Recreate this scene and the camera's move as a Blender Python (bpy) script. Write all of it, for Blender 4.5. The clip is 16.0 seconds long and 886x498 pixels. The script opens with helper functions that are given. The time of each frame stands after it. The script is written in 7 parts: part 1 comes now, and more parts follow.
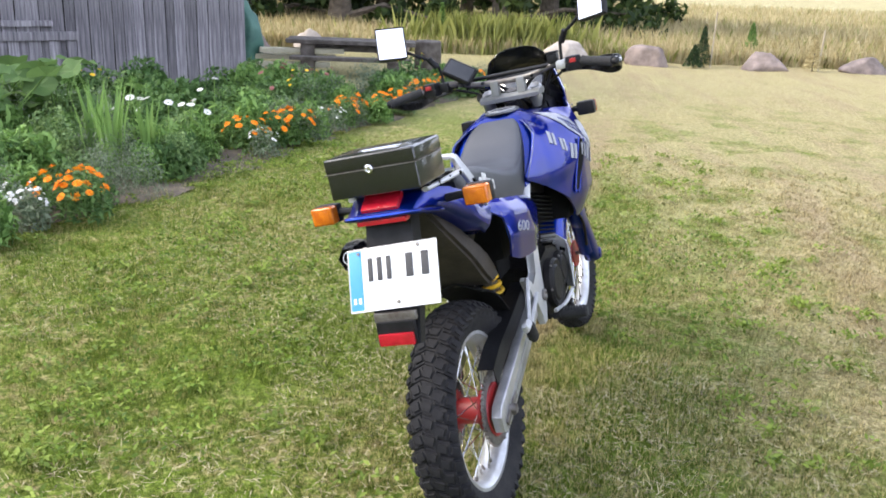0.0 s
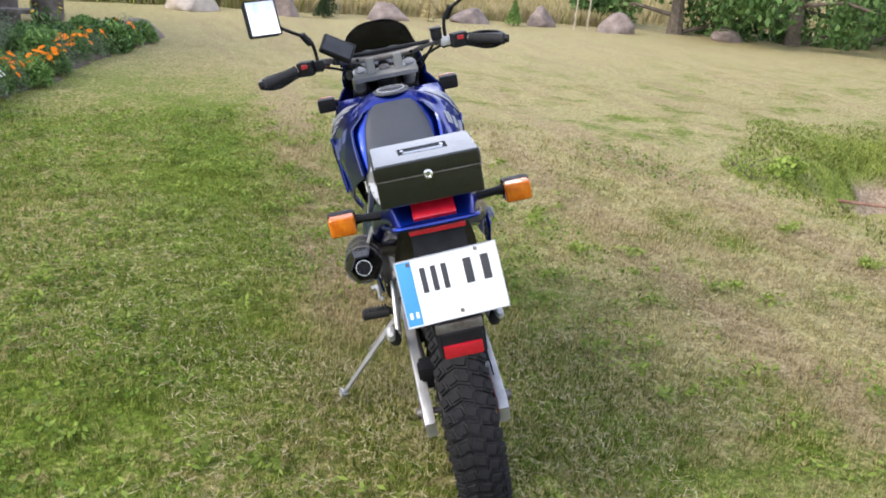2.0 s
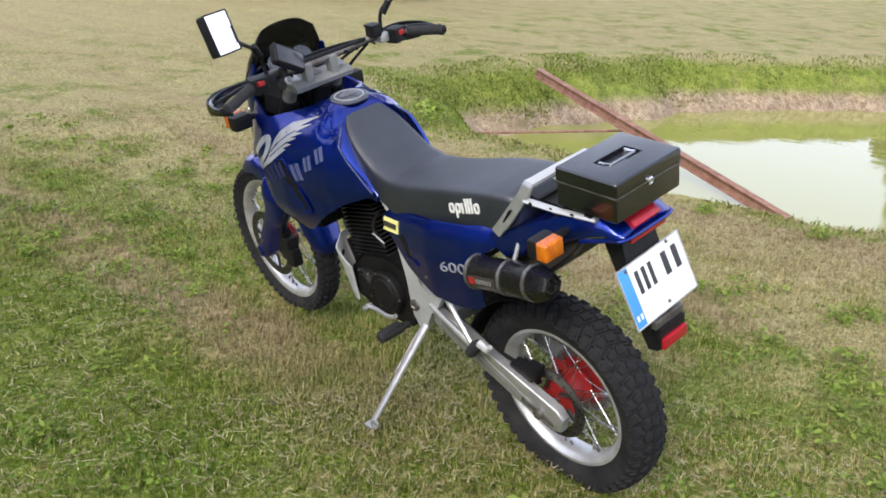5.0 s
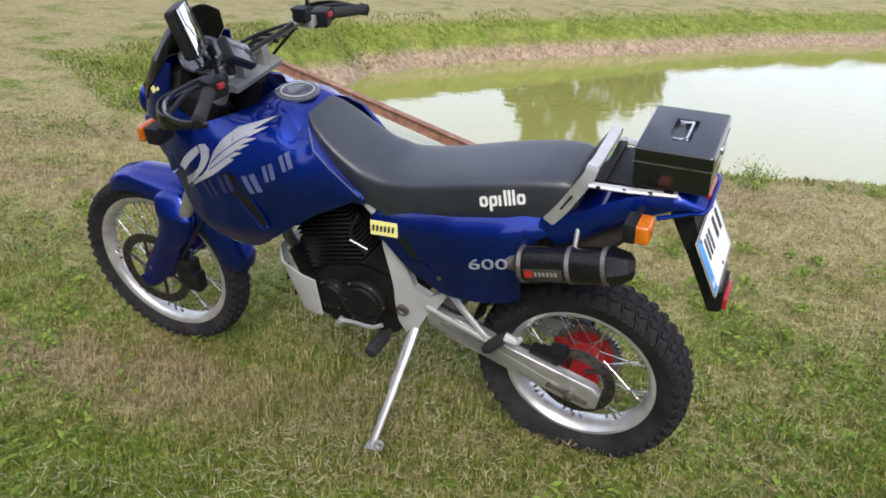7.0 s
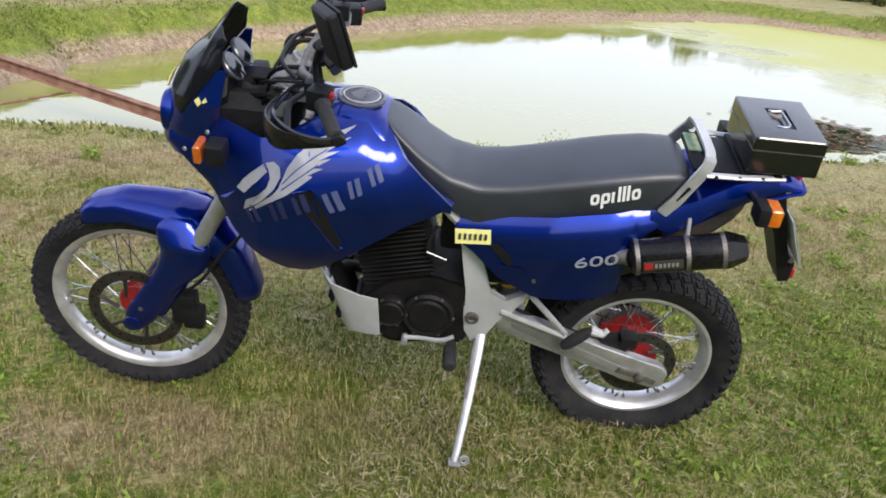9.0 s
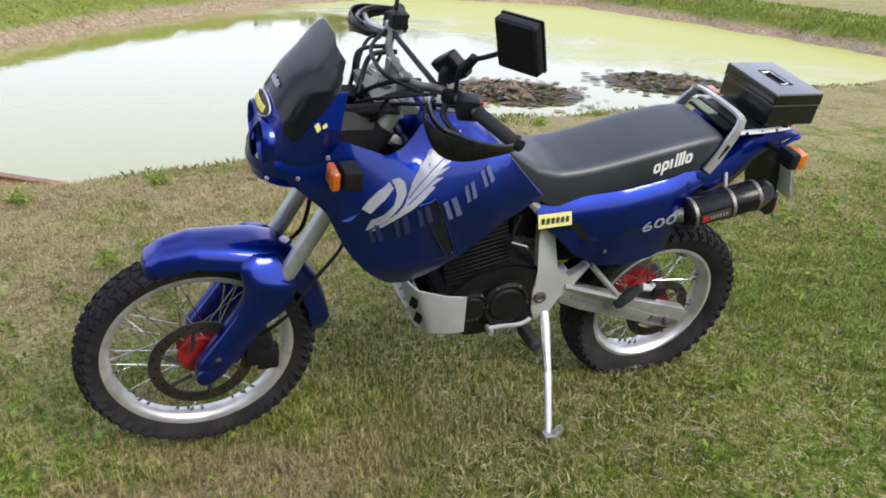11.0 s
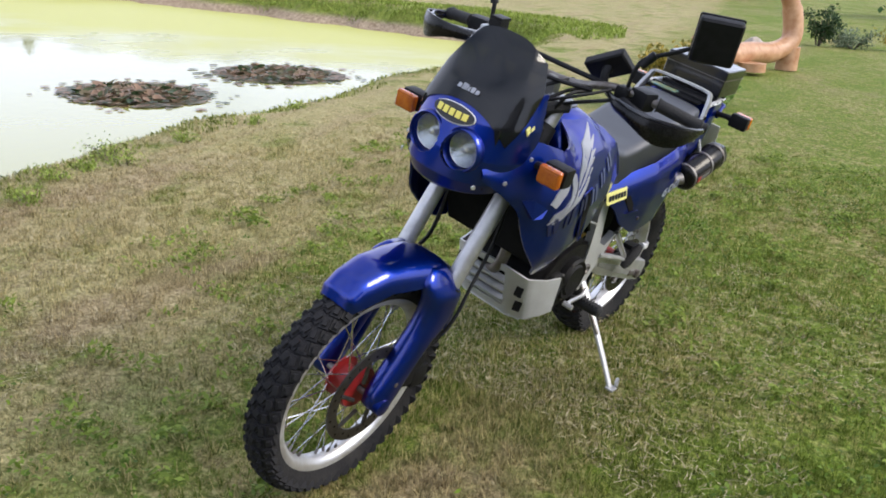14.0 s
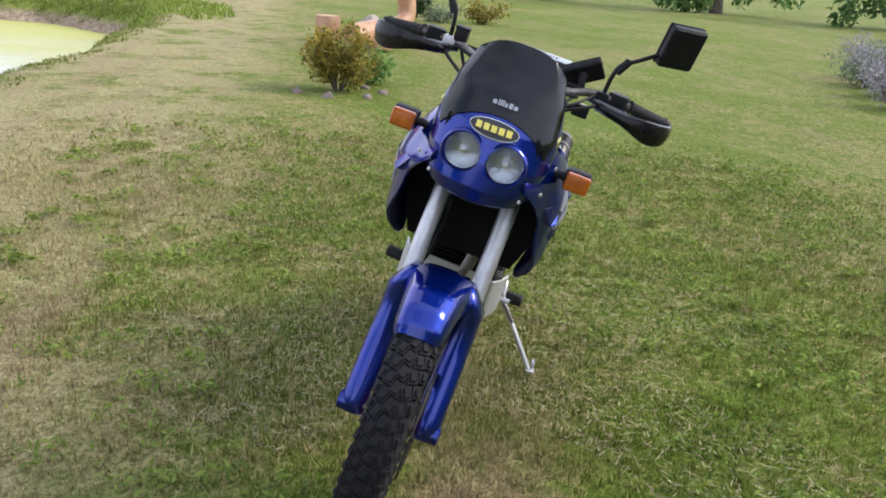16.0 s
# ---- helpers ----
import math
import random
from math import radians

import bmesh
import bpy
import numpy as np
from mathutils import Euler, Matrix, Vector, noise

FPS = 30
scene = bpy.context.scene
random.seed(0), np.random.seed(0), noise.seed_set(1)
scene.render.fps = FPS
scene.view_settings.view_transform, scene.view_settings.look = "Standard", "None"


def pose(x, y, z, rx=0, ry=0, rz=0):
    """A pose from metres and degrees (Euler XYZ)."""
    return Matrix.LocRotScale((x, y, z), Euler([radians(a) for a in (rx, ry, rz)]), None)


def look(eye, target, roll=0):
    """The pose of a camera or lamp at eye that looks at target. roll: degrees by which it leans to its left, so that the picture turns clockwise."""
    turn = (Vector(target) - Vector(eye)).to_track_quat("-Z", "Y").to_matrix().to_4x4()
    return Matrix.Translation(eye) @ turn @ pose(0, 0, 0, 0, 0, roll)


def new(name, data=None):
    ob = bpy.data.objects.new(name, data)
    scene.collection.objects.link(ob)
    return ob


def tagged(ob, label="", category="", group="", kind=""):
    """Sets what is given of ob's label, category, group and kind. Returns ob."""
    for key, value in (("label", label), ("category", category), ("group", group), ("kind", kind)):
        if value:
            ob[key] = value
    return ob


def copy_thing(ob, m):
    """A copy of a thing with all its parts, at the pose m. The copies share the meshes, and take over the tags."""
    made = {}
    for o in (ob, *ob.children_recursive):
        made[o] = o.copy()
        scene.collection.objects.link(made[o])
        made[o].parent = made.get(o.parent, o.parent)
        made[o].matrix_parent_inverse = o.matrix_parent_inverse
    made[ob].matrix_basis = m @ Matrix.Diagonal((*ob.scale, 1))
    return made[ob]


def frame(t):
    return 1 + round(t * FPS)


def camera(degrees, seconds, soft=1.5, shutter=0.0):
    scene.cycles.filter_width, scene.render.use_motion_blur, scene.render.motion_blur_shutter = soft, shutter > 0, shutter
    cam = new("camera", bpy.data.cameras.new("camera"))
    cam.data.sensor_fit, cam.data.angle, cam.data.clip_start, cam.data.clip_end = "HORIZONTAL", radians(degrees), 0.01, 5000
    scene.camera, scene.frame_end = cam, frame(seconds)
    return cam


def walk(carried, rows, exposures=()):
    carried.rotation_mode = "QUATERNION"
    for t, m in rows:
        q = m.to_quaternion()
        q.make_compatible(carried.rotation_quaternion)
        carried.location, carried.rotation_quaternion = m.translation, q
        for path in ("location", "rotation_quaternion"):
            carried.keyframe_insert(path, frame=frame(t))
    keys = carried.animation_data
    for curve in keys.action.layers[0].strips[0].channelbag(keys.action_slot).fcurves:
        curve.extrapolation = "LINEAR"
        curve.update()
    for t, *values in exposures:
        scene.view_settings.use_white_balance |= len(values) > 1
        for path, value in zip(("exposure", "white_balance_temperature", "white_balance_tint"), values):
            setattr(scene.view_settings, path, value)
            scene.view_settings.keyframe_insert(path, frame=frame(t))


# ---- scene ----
# ---- camera ----
cam = camera(53.5, 16.0, 1.8)
METRES, EYE, TILT, LEAN, TURN = 8.661, 1.455, 0.0, 0.0, 0.0
ROWS = [
    (0.0, 0.0, 0.0, 0.0, 0.72, -17.74, -2.27),
    (0.5, -0.0339, 0.003, 0.0024, -5.92, -17.98, -2.15),
    (1.0, -0.0623, 0.0107, 0.0034, -11.85, -18.41, -3.23),
    (1.5, -0.0895, 0.0259, 0.0036, -19.42, -19.26, -3.84),
    (2.0, -0.1171, 0.0412, 0.0035, -25.99, -19.52, -5.13),
    (2.5, -0.1482, 0.0566, 0.0066, -32.62, -19.88, -4.83),
    (3.0, -0.1694, 0.0758, 0.0045, -36.77, -19.83, -4.49),
    (3.5, -0.1897, 0.0982, 0.0038, -42.4, -20.14, -4.06),
    (4.0, -0.2106, 0.1232, 0.0048, -49.02, -20.09, -4.07),
    (6.5, -0.2607, 0.2607, 0.0017, -77.21, -20.39, -3.54),
    (7.0, -0.2576, 0.292, -0.0001, -84.69, -20.54, -3.69),
    (7.5, -0.2549, 0.3239, -0.0013, -91.53, -20.35, -4.43),
    (8.0, -0.2526, 0.3583, -0.0019, -95.86, -20.32, -4.96),
    (8.5, -0.2414, 0.3903, -0.0059, -102.07, -20.11, -4.41),
    (9.0, -0.2327, 0.4196, -0.0063, -107.06, -20.01, -5.45),
    (9.5, -0.2237, 0.4532, -0.0064, -112.3, -19.88, -4.6),
    (12.0, -0.1368, 0.5742, -0.0103, -141.66, -18.98, -3.81),
    (12.5, -0.1149, 0.5929, -0.01, -147.02, -18.77, -4.68),
    (13.0, -0.0894, 0.617, -0.0105, -154.0, -18.62, -3.98),
    (13.5, -0.063, 0.631, -0.0135, -158.06, -18.45, -3.55),
    (14.0, -0.0351, 0.6428, -0.0135, -160.79, -18.42, -2.95),
    (14.5, -0.0015, 0.6515, -0.013, -165.35, -18.39, -2.29),
    (15.0, 0.0302, 0.6541, -0.0126, -172.48, -18.47, -3.14),
    (15.5, 0.0611, 0.6511, -0.0126, -180.49, -18.39, -3.37),
    (16.0, 0.0907, 0.6471, -0.0103, -188.38, -18.35, -3.95),
]
walk(cam, [(t, pose(0, 0, EYE, TILT, LEAN, TURN) @ pose(METRES * x, METRES * y, METRES * z, 90 + pitch, roll, yaw)) for t, x, y, z, yaw, pitch, roll in ROWS],
     exposures=[(0.0, 1.27), (1.0, 1.04), (2.0, 0.9), (4.0, 0.8), (7.0, 0.56), (9.5, 0.56), (13.0, 0.6), (16.0, 0.7)])

# ---- sky and sun ----
SUN_ELEVATION = 36
world = bpy.data.worlds.new("sky")
scene.world = world
world.use_nodes = True
wn, wl = world.node_tree.nodes, world.node_tree.links
wn.clear()
sky = wn.new("ShaderNodeTexSky")
sky.sky_type, sky.sun_disc = "NISHITA", False
sky.sun_elevation, sky.sun_rotation = radians(SUN_ELEVATION), radians(-95)
sky.air_density, sky.dust_density = 1.0, 2.0
wco = wn.new("ShaderNodeTexCoord")
wno = wn.new("ShaderNodeTexNoise")
wno.inputs["Scale"].default_value, wno.inputs["Detail"].default_value = 2.2, 5
wra = wn.new("ShaderNodeValToRGB")
wra.color_ramp.elements[0].position, wra.color_ramp.elements[1].position = 0.27, 0.52
wmi = wn.new("ShaderNodeMix")
wmi.data_type = "RGBA"
wmi.inputs["B"].default_value = (6.6, 7.1, 8.7, 1)
wbg = wn.new("ShaderNodeBackground")
wbg.inputs["Strength"].default_value = 0.15
wou = wn.new("ShaderNodeOutputWorld")
wl.new(wco.outputs["Generated"], wno.inputs["Vector"])
wl.new(wno.outputs["Fac"], wra.inputs["Fac"])
wse = wn.new("ShaderNodeSeparateXYZ")
wel = wn.new("ShaderNodeMapRange")  # the clouds thin out towards the zenith
wel.interpolation_type = "SMOOTHSTEP"
wel.inputs["From Min"].default_value, wel.inputs["From Max"].default_value = 0.45, 0.95
wel.inputs["To Min"].default_value, wel.inputs["To Max"].default_value = 1.0, 0.5
wmu = wn.new("ShaderNodeMath")
wmu.operation = "MULTIPLY"
wl.new(wco.outputs["Generated"], wse.inputs["Vector"])
wl.new(wse.outputs["Z"], wel.inputs["Value"])
wl.new(wel.outputs["Result"], wmu.inputs[0])
wl.new(wra.outputs["Color"], wmu.inputs[1])
wl.new(wmu.outputs["Value"], wmi.inputs["Factor"])
wl.new(sky.outputs["Color"], wmi.inputs["A"])
wl.new(wmi.outputs["Result"], wbg.inputs["Color"])
wl.new(wbg.outputs["Background"], wou.inputs["Surface"])
sun = new("sun", bpy.data.lights.new("sun", "SUN"))
sun.data.energy, sun.data.angle, sun.data.color = 2.15, radians(24), (1.0, 0.915, 0.79)
sun.matrix_world = look((-10, -0.9, 10 * math.tan(radians(SUN_ELEVATION))), (0, 0, 0))

# ---- materials ----


def mat(name, col, col2=None, scale=8.0, rough=0.6, metal=0.0, bump=0.0, bscale=80.0, coat=0.0, spec=0.5, rough2=None, coords="Object", island=False):
    """A surface with colour that wanders between two tones, a finer relief and uneven gloss."""
    m = bpy.data.materials.new(name)
    m.use_nodes = True
    n, l = m.node_tree.nodes, m.node_tree.links
    b = n["Principled BSDF"]
    col2 = col2 or tuple(c * 0.8 for c in col)
    co = n.new("ShaderNodeTexCoord")
    no = n.new("ShaderNodeTexNoise")
    no.inputs["Scale"].default_value, no.inputs["Detail"].default_value, no.inputs["Roughness"].default_value = scale, 6, 0.62
    l.new(co.outputs[coords], no.inputs["Vector"])
    ra = n.new("ShaderNodeValToRGB")
    ra.color_ramp.elements[0].position, ra.color_ramp.elements[1].position = 0.36, 0.66
    ra.color_ramp.elements[0].color, ra.color_ramp.elements[1].color = (*col, 1), (*col2, 1)
    if island:
        ge = n.new("ShaderNodeNewGeometry")
        ad = n.new("ShaderNodeMath")
        ad.operation = "MULTIPLY_ADD"
        ad.inputs[1].default_value = 0.45
        mu = n.new("ShaderNodeMath")
        mu.operation = "MULTIPLY"
        mu.inputs[1].default_value = 0.56
        l.new(no.outputs["Fac"], mu.inputs[0])
        l.new(ge.outputs["Random Per Island"], ad.inputs[0])
        l.new(mu.outputs["Value"], ad.inputs[2])
        l.new(ad.outputs["Value"], ra.inputs["Fac"])
    else:
        l.new(no.outputs["Fac"], ra.inputs["Fac"])
    l.new(ra.outputs["Color"], b.inputs["Base Color"])
    b.inputs["Metallic"].default_value = metal
    b.inputs["Specular IOR Level"].default_value = spec
    b.inputs["Coat Weight"].default_value = coat
    b.inputs["Coat Roughness"].default_value = 0.035
    fine = n.new("ShaderNodeTexNoise")
    fine.inputs["Scale"].default_value, fine.inputs["Detail"].default_value = bscale, 4
    l.new(co.outputs[coords], fine.inputs["Vector"])
    mr = n.new("ShaderNodeMapRange")
    mr.inputs["To Min"].default_value, mr.inputs["To Max"].default_value = rough, rough2 if rough2 is not None else min(1, rough * 1.3)
    l.new(fine.outputs["Fac"], mr.inputs["Value"])
    l.new(mr.outputs["Result"], b.inputs["Roughness"])
    if bump:
        bu = n.new("ShaderNodeBump")
        bu.inputs["Strength"].default_value, bu.inputs["Distance"].default_value = min(1.0, bump), 0.004
        l.new(fine.outputs["Fac"], bu.inputs["Height"])
        l.new(bu.outputs["Normal"], b.inputs["Normal"])
    return m


def tint_glass(name, col, clear=0.75, rough=0.05, ior=1.5):
    m = bpy.data.materials.new(name)
    m.use_nodes = True
    n, l = m.node_tree.nodes, m.node_tree.links
    n.remove(n["Principled BSDF"])
    tr = n.new("ShaderNodeBsdfTransparent")
    tr.inputs["Color"].default_value = (*col, 1)
    gl = n.new("ShaderNodeBsdfPrincipled")
    gl.inputs["Base Color"].default_value, gl.inputs["Roughness"].default_value, gl.inputs["IOR"].default_value = (0.01, 0.011, 0.014, 1), rough, ior
    mx = n.new("ShaderNodeMixShader")
    mx.inputs["Fac"].default_value = 1 - clear
    l.new(tr.outputs["BSDF"], mx.inputs[1])
    l.new(gl.outputs["BSDF"], mx.inputs[2])
    l.new(mx.outputs["Shader"], n["Material Output"].inputs["Surface"])
    return m


M_BLUE = mat("blue_paint", (0.0015, 0.022, 0.25), (0.0015, 0.017, 0.2), 5, 0.34, 0.9, 0.0, 300, 1.0, 0.2)
M_BLUE.node_tree.nodes["Principled BSDF"].inputs["Specular Tint"].default_value = (0.08, 0.14, 0.6, 1)
M_BLUE.node_tree.nodes["Principled BSDF"].inputs["Coat IOR"].default_value = 1.48
M_BLUE.node_tree.nodes["Principled BSDF"].inputs["Coat Roughness"].default_value = 0.09
M_BLACK = mat("black_plastic", (0.005, 0.005, 0.006), (0.011, 0.011, 0.013), 30, 0.42, 0, 0.15, 400, 0.0, 0.22)
M_GLOSS = mat("gloss_black", (0.008, 0.008, 0.01), (0.014, 0.014, 0.016), 20, 0.18, 0, 0.02, 300, 0.6)
M_SEAT = mat("seat_vinyl", (0.01, 0.012, 0.019), (0.018, 0.021, 0.031), 9, 0.4, 0, 0.12, 700, 0.0, 0.95)
M_RUBBER = mat("tyre_rubber", (0.006, 0.006, 0.009), (0.022, 0.021, 0.021), 14, 0.7, 0, 0.4, 160, 0.0, 0.3)
M_GRIP = mat("grip_rubber", (0.009, 0.009, 0.011), (0.018, 0.018, 0.019), 30, 0.7, 0, 0.8, 260)
M_ALU = mat("worn_aluminium", (0.56, 0.56, 0.57), (0.38, 0.38, 0.39), 12, 0.36, 0.75, 0.12, 120)
M_SILVER = mat("silver_paint", (0.54, 0.55, 0.56), (0.44, 0.44, 0.45), 7, 0.38, 0.35, 0.06, 200)
M_RIM = mat("rim_alloy", (0.66, 0.67, 0.7), (0.42, 0.41, 0.4), 10, 0.32, 0.7, 0.1, 160)
M_CHROME = mat("chrome", (0.62, 0.62, 0.64), (0.5, 0.5, 0.52), 10, 0.22, 1.0)
M_REFLECTOR = mat("lamp_reflector", (0.94, 0.94, 0.95), (0.88, 0.88, 0.9), 60, 0.2, 0.9, 0.8, 110)
M_STEEL = mat("dull_steel", (0.24, 0.23, 0.22), (0.12, 0.1, 0.09), 30, 0.45, 0.8, 0.3, 200)
M_ENGINE = mat("engine_black", (0.004, 0.004, 0.0045), (0.01, 0.009, 0.009), 18, 0.5, 0.0, 0.4, 150, 0.0, 0.2)
M_RED = mat("red_lacquer", (0.33, 0.014, 0.014), (0.2, 0.012, 0.014), 20, 0.4, 0, 0.1, 150)
M_YELLOW = mat("yellow_spring", (0.75, 0.46, 0.02), (0.6, 0.36, 0.02), 20, 0.4)
M_ORANGE = mat("amber_lens", (0.6, 0.17, 0.008), (0.42, 0.085, 0.006), 40, 0.18, 0, 0.35, 90, 0.5)
# front lenses, turned from the sun: amber darkened to carry that shade
M_ORANGE_SHADED = mat("shaded_amber_lens", (0.46, 0.12, 0.008), (0.32, 0.06, 0.006), 40, 0.18, 0, 0.35, 90, 0.5)
M_REDLENS = mat("red_lens", (0.4, 0.008, 0.022), (0.28, 0.006, 0.014), 40, 0.2, 0, 0.4, 110, 0.5)
M_WHITE = mat("white_print", (0.78, 0.78, 0.77), (0.7, 0.7, 0.69), 15, 0.4)
M_GREY = mat("silver_print", (0.09, 0.11, 0.22), (0.06, 0.075, 0.17), 15, 0.4, 0.2)
M_DIMGREY = mat("dim_print", (0.016, 0.021, 0.085), (0.03, 0.036, 0.11), 15, 0.4, 0.3)
M_STICKER = mat("yellow_sticker", (0.8, 0.7, 0.14), (0.74, 0.64, 0.13), 15, 0.45)
M_PALEYELLOW = mat("pale_yellow_sticker", (0.78, 0.74, 0.27), (0.72, 0.68, 0.24), 15, 0.4)
M_DARKINK = mat("dark_print", (0.02, 0.02, 0.025), (0.035, 0.035, 0.04), 15, 0.5)
M_PLATE = mat("plate_white", (0.8, 0.81, 0.82), (0.74, 0.75, 0.77), 9, 0.35)
M_PLATEBLUE = mat("plate_blue", (0.05, 0.28, 0.72), (0.04, 0.24, 0.62), 9, 0.35)
M_BOX = mat("box_enamel", (0.002, 0.0023, 0.004), (0.004, 0.0046, 0.007), 12, 0.24, 0, 0.03, 500, 0.85, 0.5)
M_MIRROR = mat("mirror_glass", (0.92, 0.93, 0.94), (0.9, 0.91, 0.92), 4, 0.015, 1.0, rough2=0.02)
M_SMOKE = tint_glass("smoked_screen", (0.26, 0.265, 0.25), 0.45, 0.1, 1.6)
M_GLASS = tint_glass("lamp_glass", (0.92, 0.94, 0.95), 0.85)
M_TEAL = mat("teal_sticker", (0.02, 0.26, 0.36), (0.5, 0.46, 0.12), 40, 0.3)
M_DIAL = mat("dial_face", (0.03, 0.03, 0.04), (0.1, 0.11, 0.14), 60, 0.3, 0, 0, 80, 0.5)
M_DIALGLASS = tint_glass("dial_glass", (0.55, 0.57, 0.6), 0.45, 0.03, 2.6)
M_CARBON = mat("carbon_sleeve", (0.004, 0.004, 0.0045), (0.012, 0.011, 0.011), 60, 0.24, 0.0, 0.06, 300, 0.1, 0.22)
M_BROWN = mat("grimy_plastic", (0.02, 0.016, 0.012), (0.045, 0.035, 0.026), 12, 0.7, 0, 0.4, 120)
M_NUMBER = mat("number_print", (0.32, 0.34, 0.41), (0.22, 0.24, 0.31), 15, 0.4, 0.2)
# black for dark parts, and for the shade inside slots, holes and gaps
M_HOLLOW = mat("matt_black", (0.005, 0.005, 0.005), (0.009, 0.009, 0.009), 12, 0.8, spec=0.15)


# ---- shapes ----
def part(name, bm, material, parent=None, label="", smooth=38):
    """Links a bmesh as one mesh object under a thing or a part."""
    me = bpy.data.meshes.new(name)
    bmesh.ops.recalc_face_normals(bm, faces=bm.faces)
    bm.to_mesh(me)
    bm.free()
    me.materials.append(material)
    if smooth:
        me.shade_smooth()
        me.set_sharp_from_angle(angle=radians(smooth))
    ob = new(name, me)
    ob.parent = parent
    if label:
        tagged(ob, label)
    return ob


def raw(name, verts, faces, material, parent=None, smooth=0):
    me = bpy.data.meshes.new(name)
    me.from_pydata(verts, [], faces)
    me.materials.append(material)
    if smooth:
        me.shade_smooth()
    ob = new(name, me)
    ob.parent = parent
    return ob


def thing(name, m=None):
    ob = new(name)
    ob.empty_display_size = 0.1
    if m is not None:
        ob.matrix_world = m
    return ob


def box(c, s, bevel=0.0, m=None, bm=None, seg=2):
    bm = bm or bmesh.new()
    r = bmesh.ops.create_cube(bm, size=1.0)
    bmesh.ops.transform(bm, verts=r["verts"], matrix=(m or Matrix.Identity(4)) @ Matrix.Translation(c) @ Matrix.Diagonal((*s, 1)))
    if bevel:
        es = {e for v in r["verts"] for e in v.link_edges}
        bmesh.ops.bevel(bm, geom=list(es), offset=bevel, segments=seg, affect="EDGES", profile=0.7)
    return bm


def frame_of(d):
    d = Vector(d).normalized()
    a = d.cross((0, 0, 1)) if abs(d.z) < 0.95 else d.cross((1, 0, 0))
    a.normalize()
    return a, d.cross(a), d


def tube(pts, r, seg=10, bm=None, flat=1.0, caps=True):
    """A round bar along a line of points; r is one radius or one for each point."""
    bm = bm or bmesh.new()
    pts = [Vector(p) for p in pts]
    rs = r if isinstance(r, (list, tuple)) else [r] * len(pts)
    rings, a0 = [], None
    for i, p in enumerate(pts):
        d = (pts[min(i + 1, len(pts) - 1)] - pts[max(i - 1, 0)]).normalized()
        if a0 is None:
            a, b, _ = frame_of(d)
        else:
            a = (a0 - d * a0.dot(d)).normalized()
            b = d.cross(a)
        a0 = a
        rings.append([bm.verts.new(p + rs[i] * (math.cos(k * math.tau / seg) * a + flat * math.sin(k * math.tau / seg) * b)) for k in range(seg)])
    for u, v in zip(rings, rings[1:]):
        for k in range(seg):
            bm.faces.new((u[k], u[(k + 1) % seg], v[(k + 1) % seg], v[k]))
    if caps:
        bm.faces.new(rings[0]), bm.faces.new(rings[-1])
    return bm


def bent(pts, n=6):
    """Points of a smooth curve through pts."""
    pts = [Vector(p) for p in pts]
    out = []
    for i in range(len(pts) - 1):
        p0, p1, p2, p3 = pts[max(i - 1, 0)], pts[i], pts[i + 1], pts[min(i + 2, len(pts) - 1)]
        for k in range(n):
            t = k / n
            out.append(0.5 * ((2 * p1) + (p2 - p0) * t + (2 * p0 - 5 * p1 + 4 * p2 - p3) * t * t + (3 * p1 - p0 - 3 * p2 + p3) * t ** 3))
    return out + [pts[-1]]


def lathe(profile, centre, axis, seg=32, bm=None, closed=False):
    """A turned body: profile of (distance along the axis, radius)."""
    bm = bm or bmesh.new()
    a, b, d = frame_of(axis)
    c = Vector(centre)
    rings = [[bm.verts.new(c + d * h + r * (math.cos(k * math.tau / seg) * a + math.sin(k * math.tau / seg) * b)) for k in range(seg)] for h, r in profile]
    pairs = list(zip(rings, rings[1:])) + ([(rings[-1], rings[0])] if closed else [])
    for u, v in pairs:
        for k in range(seg):
            bm.faces.new((u[k], u[(k + 1) % seg], v[(k + 1) % seg], v[k]))
    if not closed:
        if profile[0][1] > 0.0005:
            bm.faces.new(rings[0])
        if profile[-1][1] > 0.0005:
            bm.faces.new(rings[-1])
    bmesh.ops.remove_doubles(bm, verts=bm.verts, dist=1e-5)
    return bm


def loft(rings, bm=None, caps=True):
    bm = bm or bmesh.new()
    rr = [[bm.verts.new(p) for p in ring] for ring in rings]
    n = len(rr[0])
    for u, v in zip(rr, rr[1:]):
        for k in range(n):
            bm.faces.new((u[k], u[(k + 1) % n], v[(k + 1) % n], v[k]))
    if caps:
        bm.faces.new(rr[0]), bm.faces.new(rr[-1])
    return bm


def prism(outline, y0, y1, bevel=0.0, bm=None, seg=2):
    """A plate cut to an outline in the bike's side view, from y0 to y1."""
    bm = bm or bmesh.new()
    a = [bm.verts.new((x, y0, z)) for x, z in outline]
    b = [bm.verts.new((x, y1, z)) for x, z in outline]
    n = len(a)
    fs = [bm.faces.new(a), bm.faces.new(b)]
    fs += [bm.faces.new((a[k], a[(k + 1) % n], b[(k + 1) % n], b[k])) for k in range(n)]
    if bevel:
        es = {e for f in fs[:2] for e in f.edges}
        bmesh.ops.bevel(bm, geom=list(es), offset=bevel, segments=seg, affect="EDGES", profile=0.5 if seg > 2 else 0.6)
    return bm


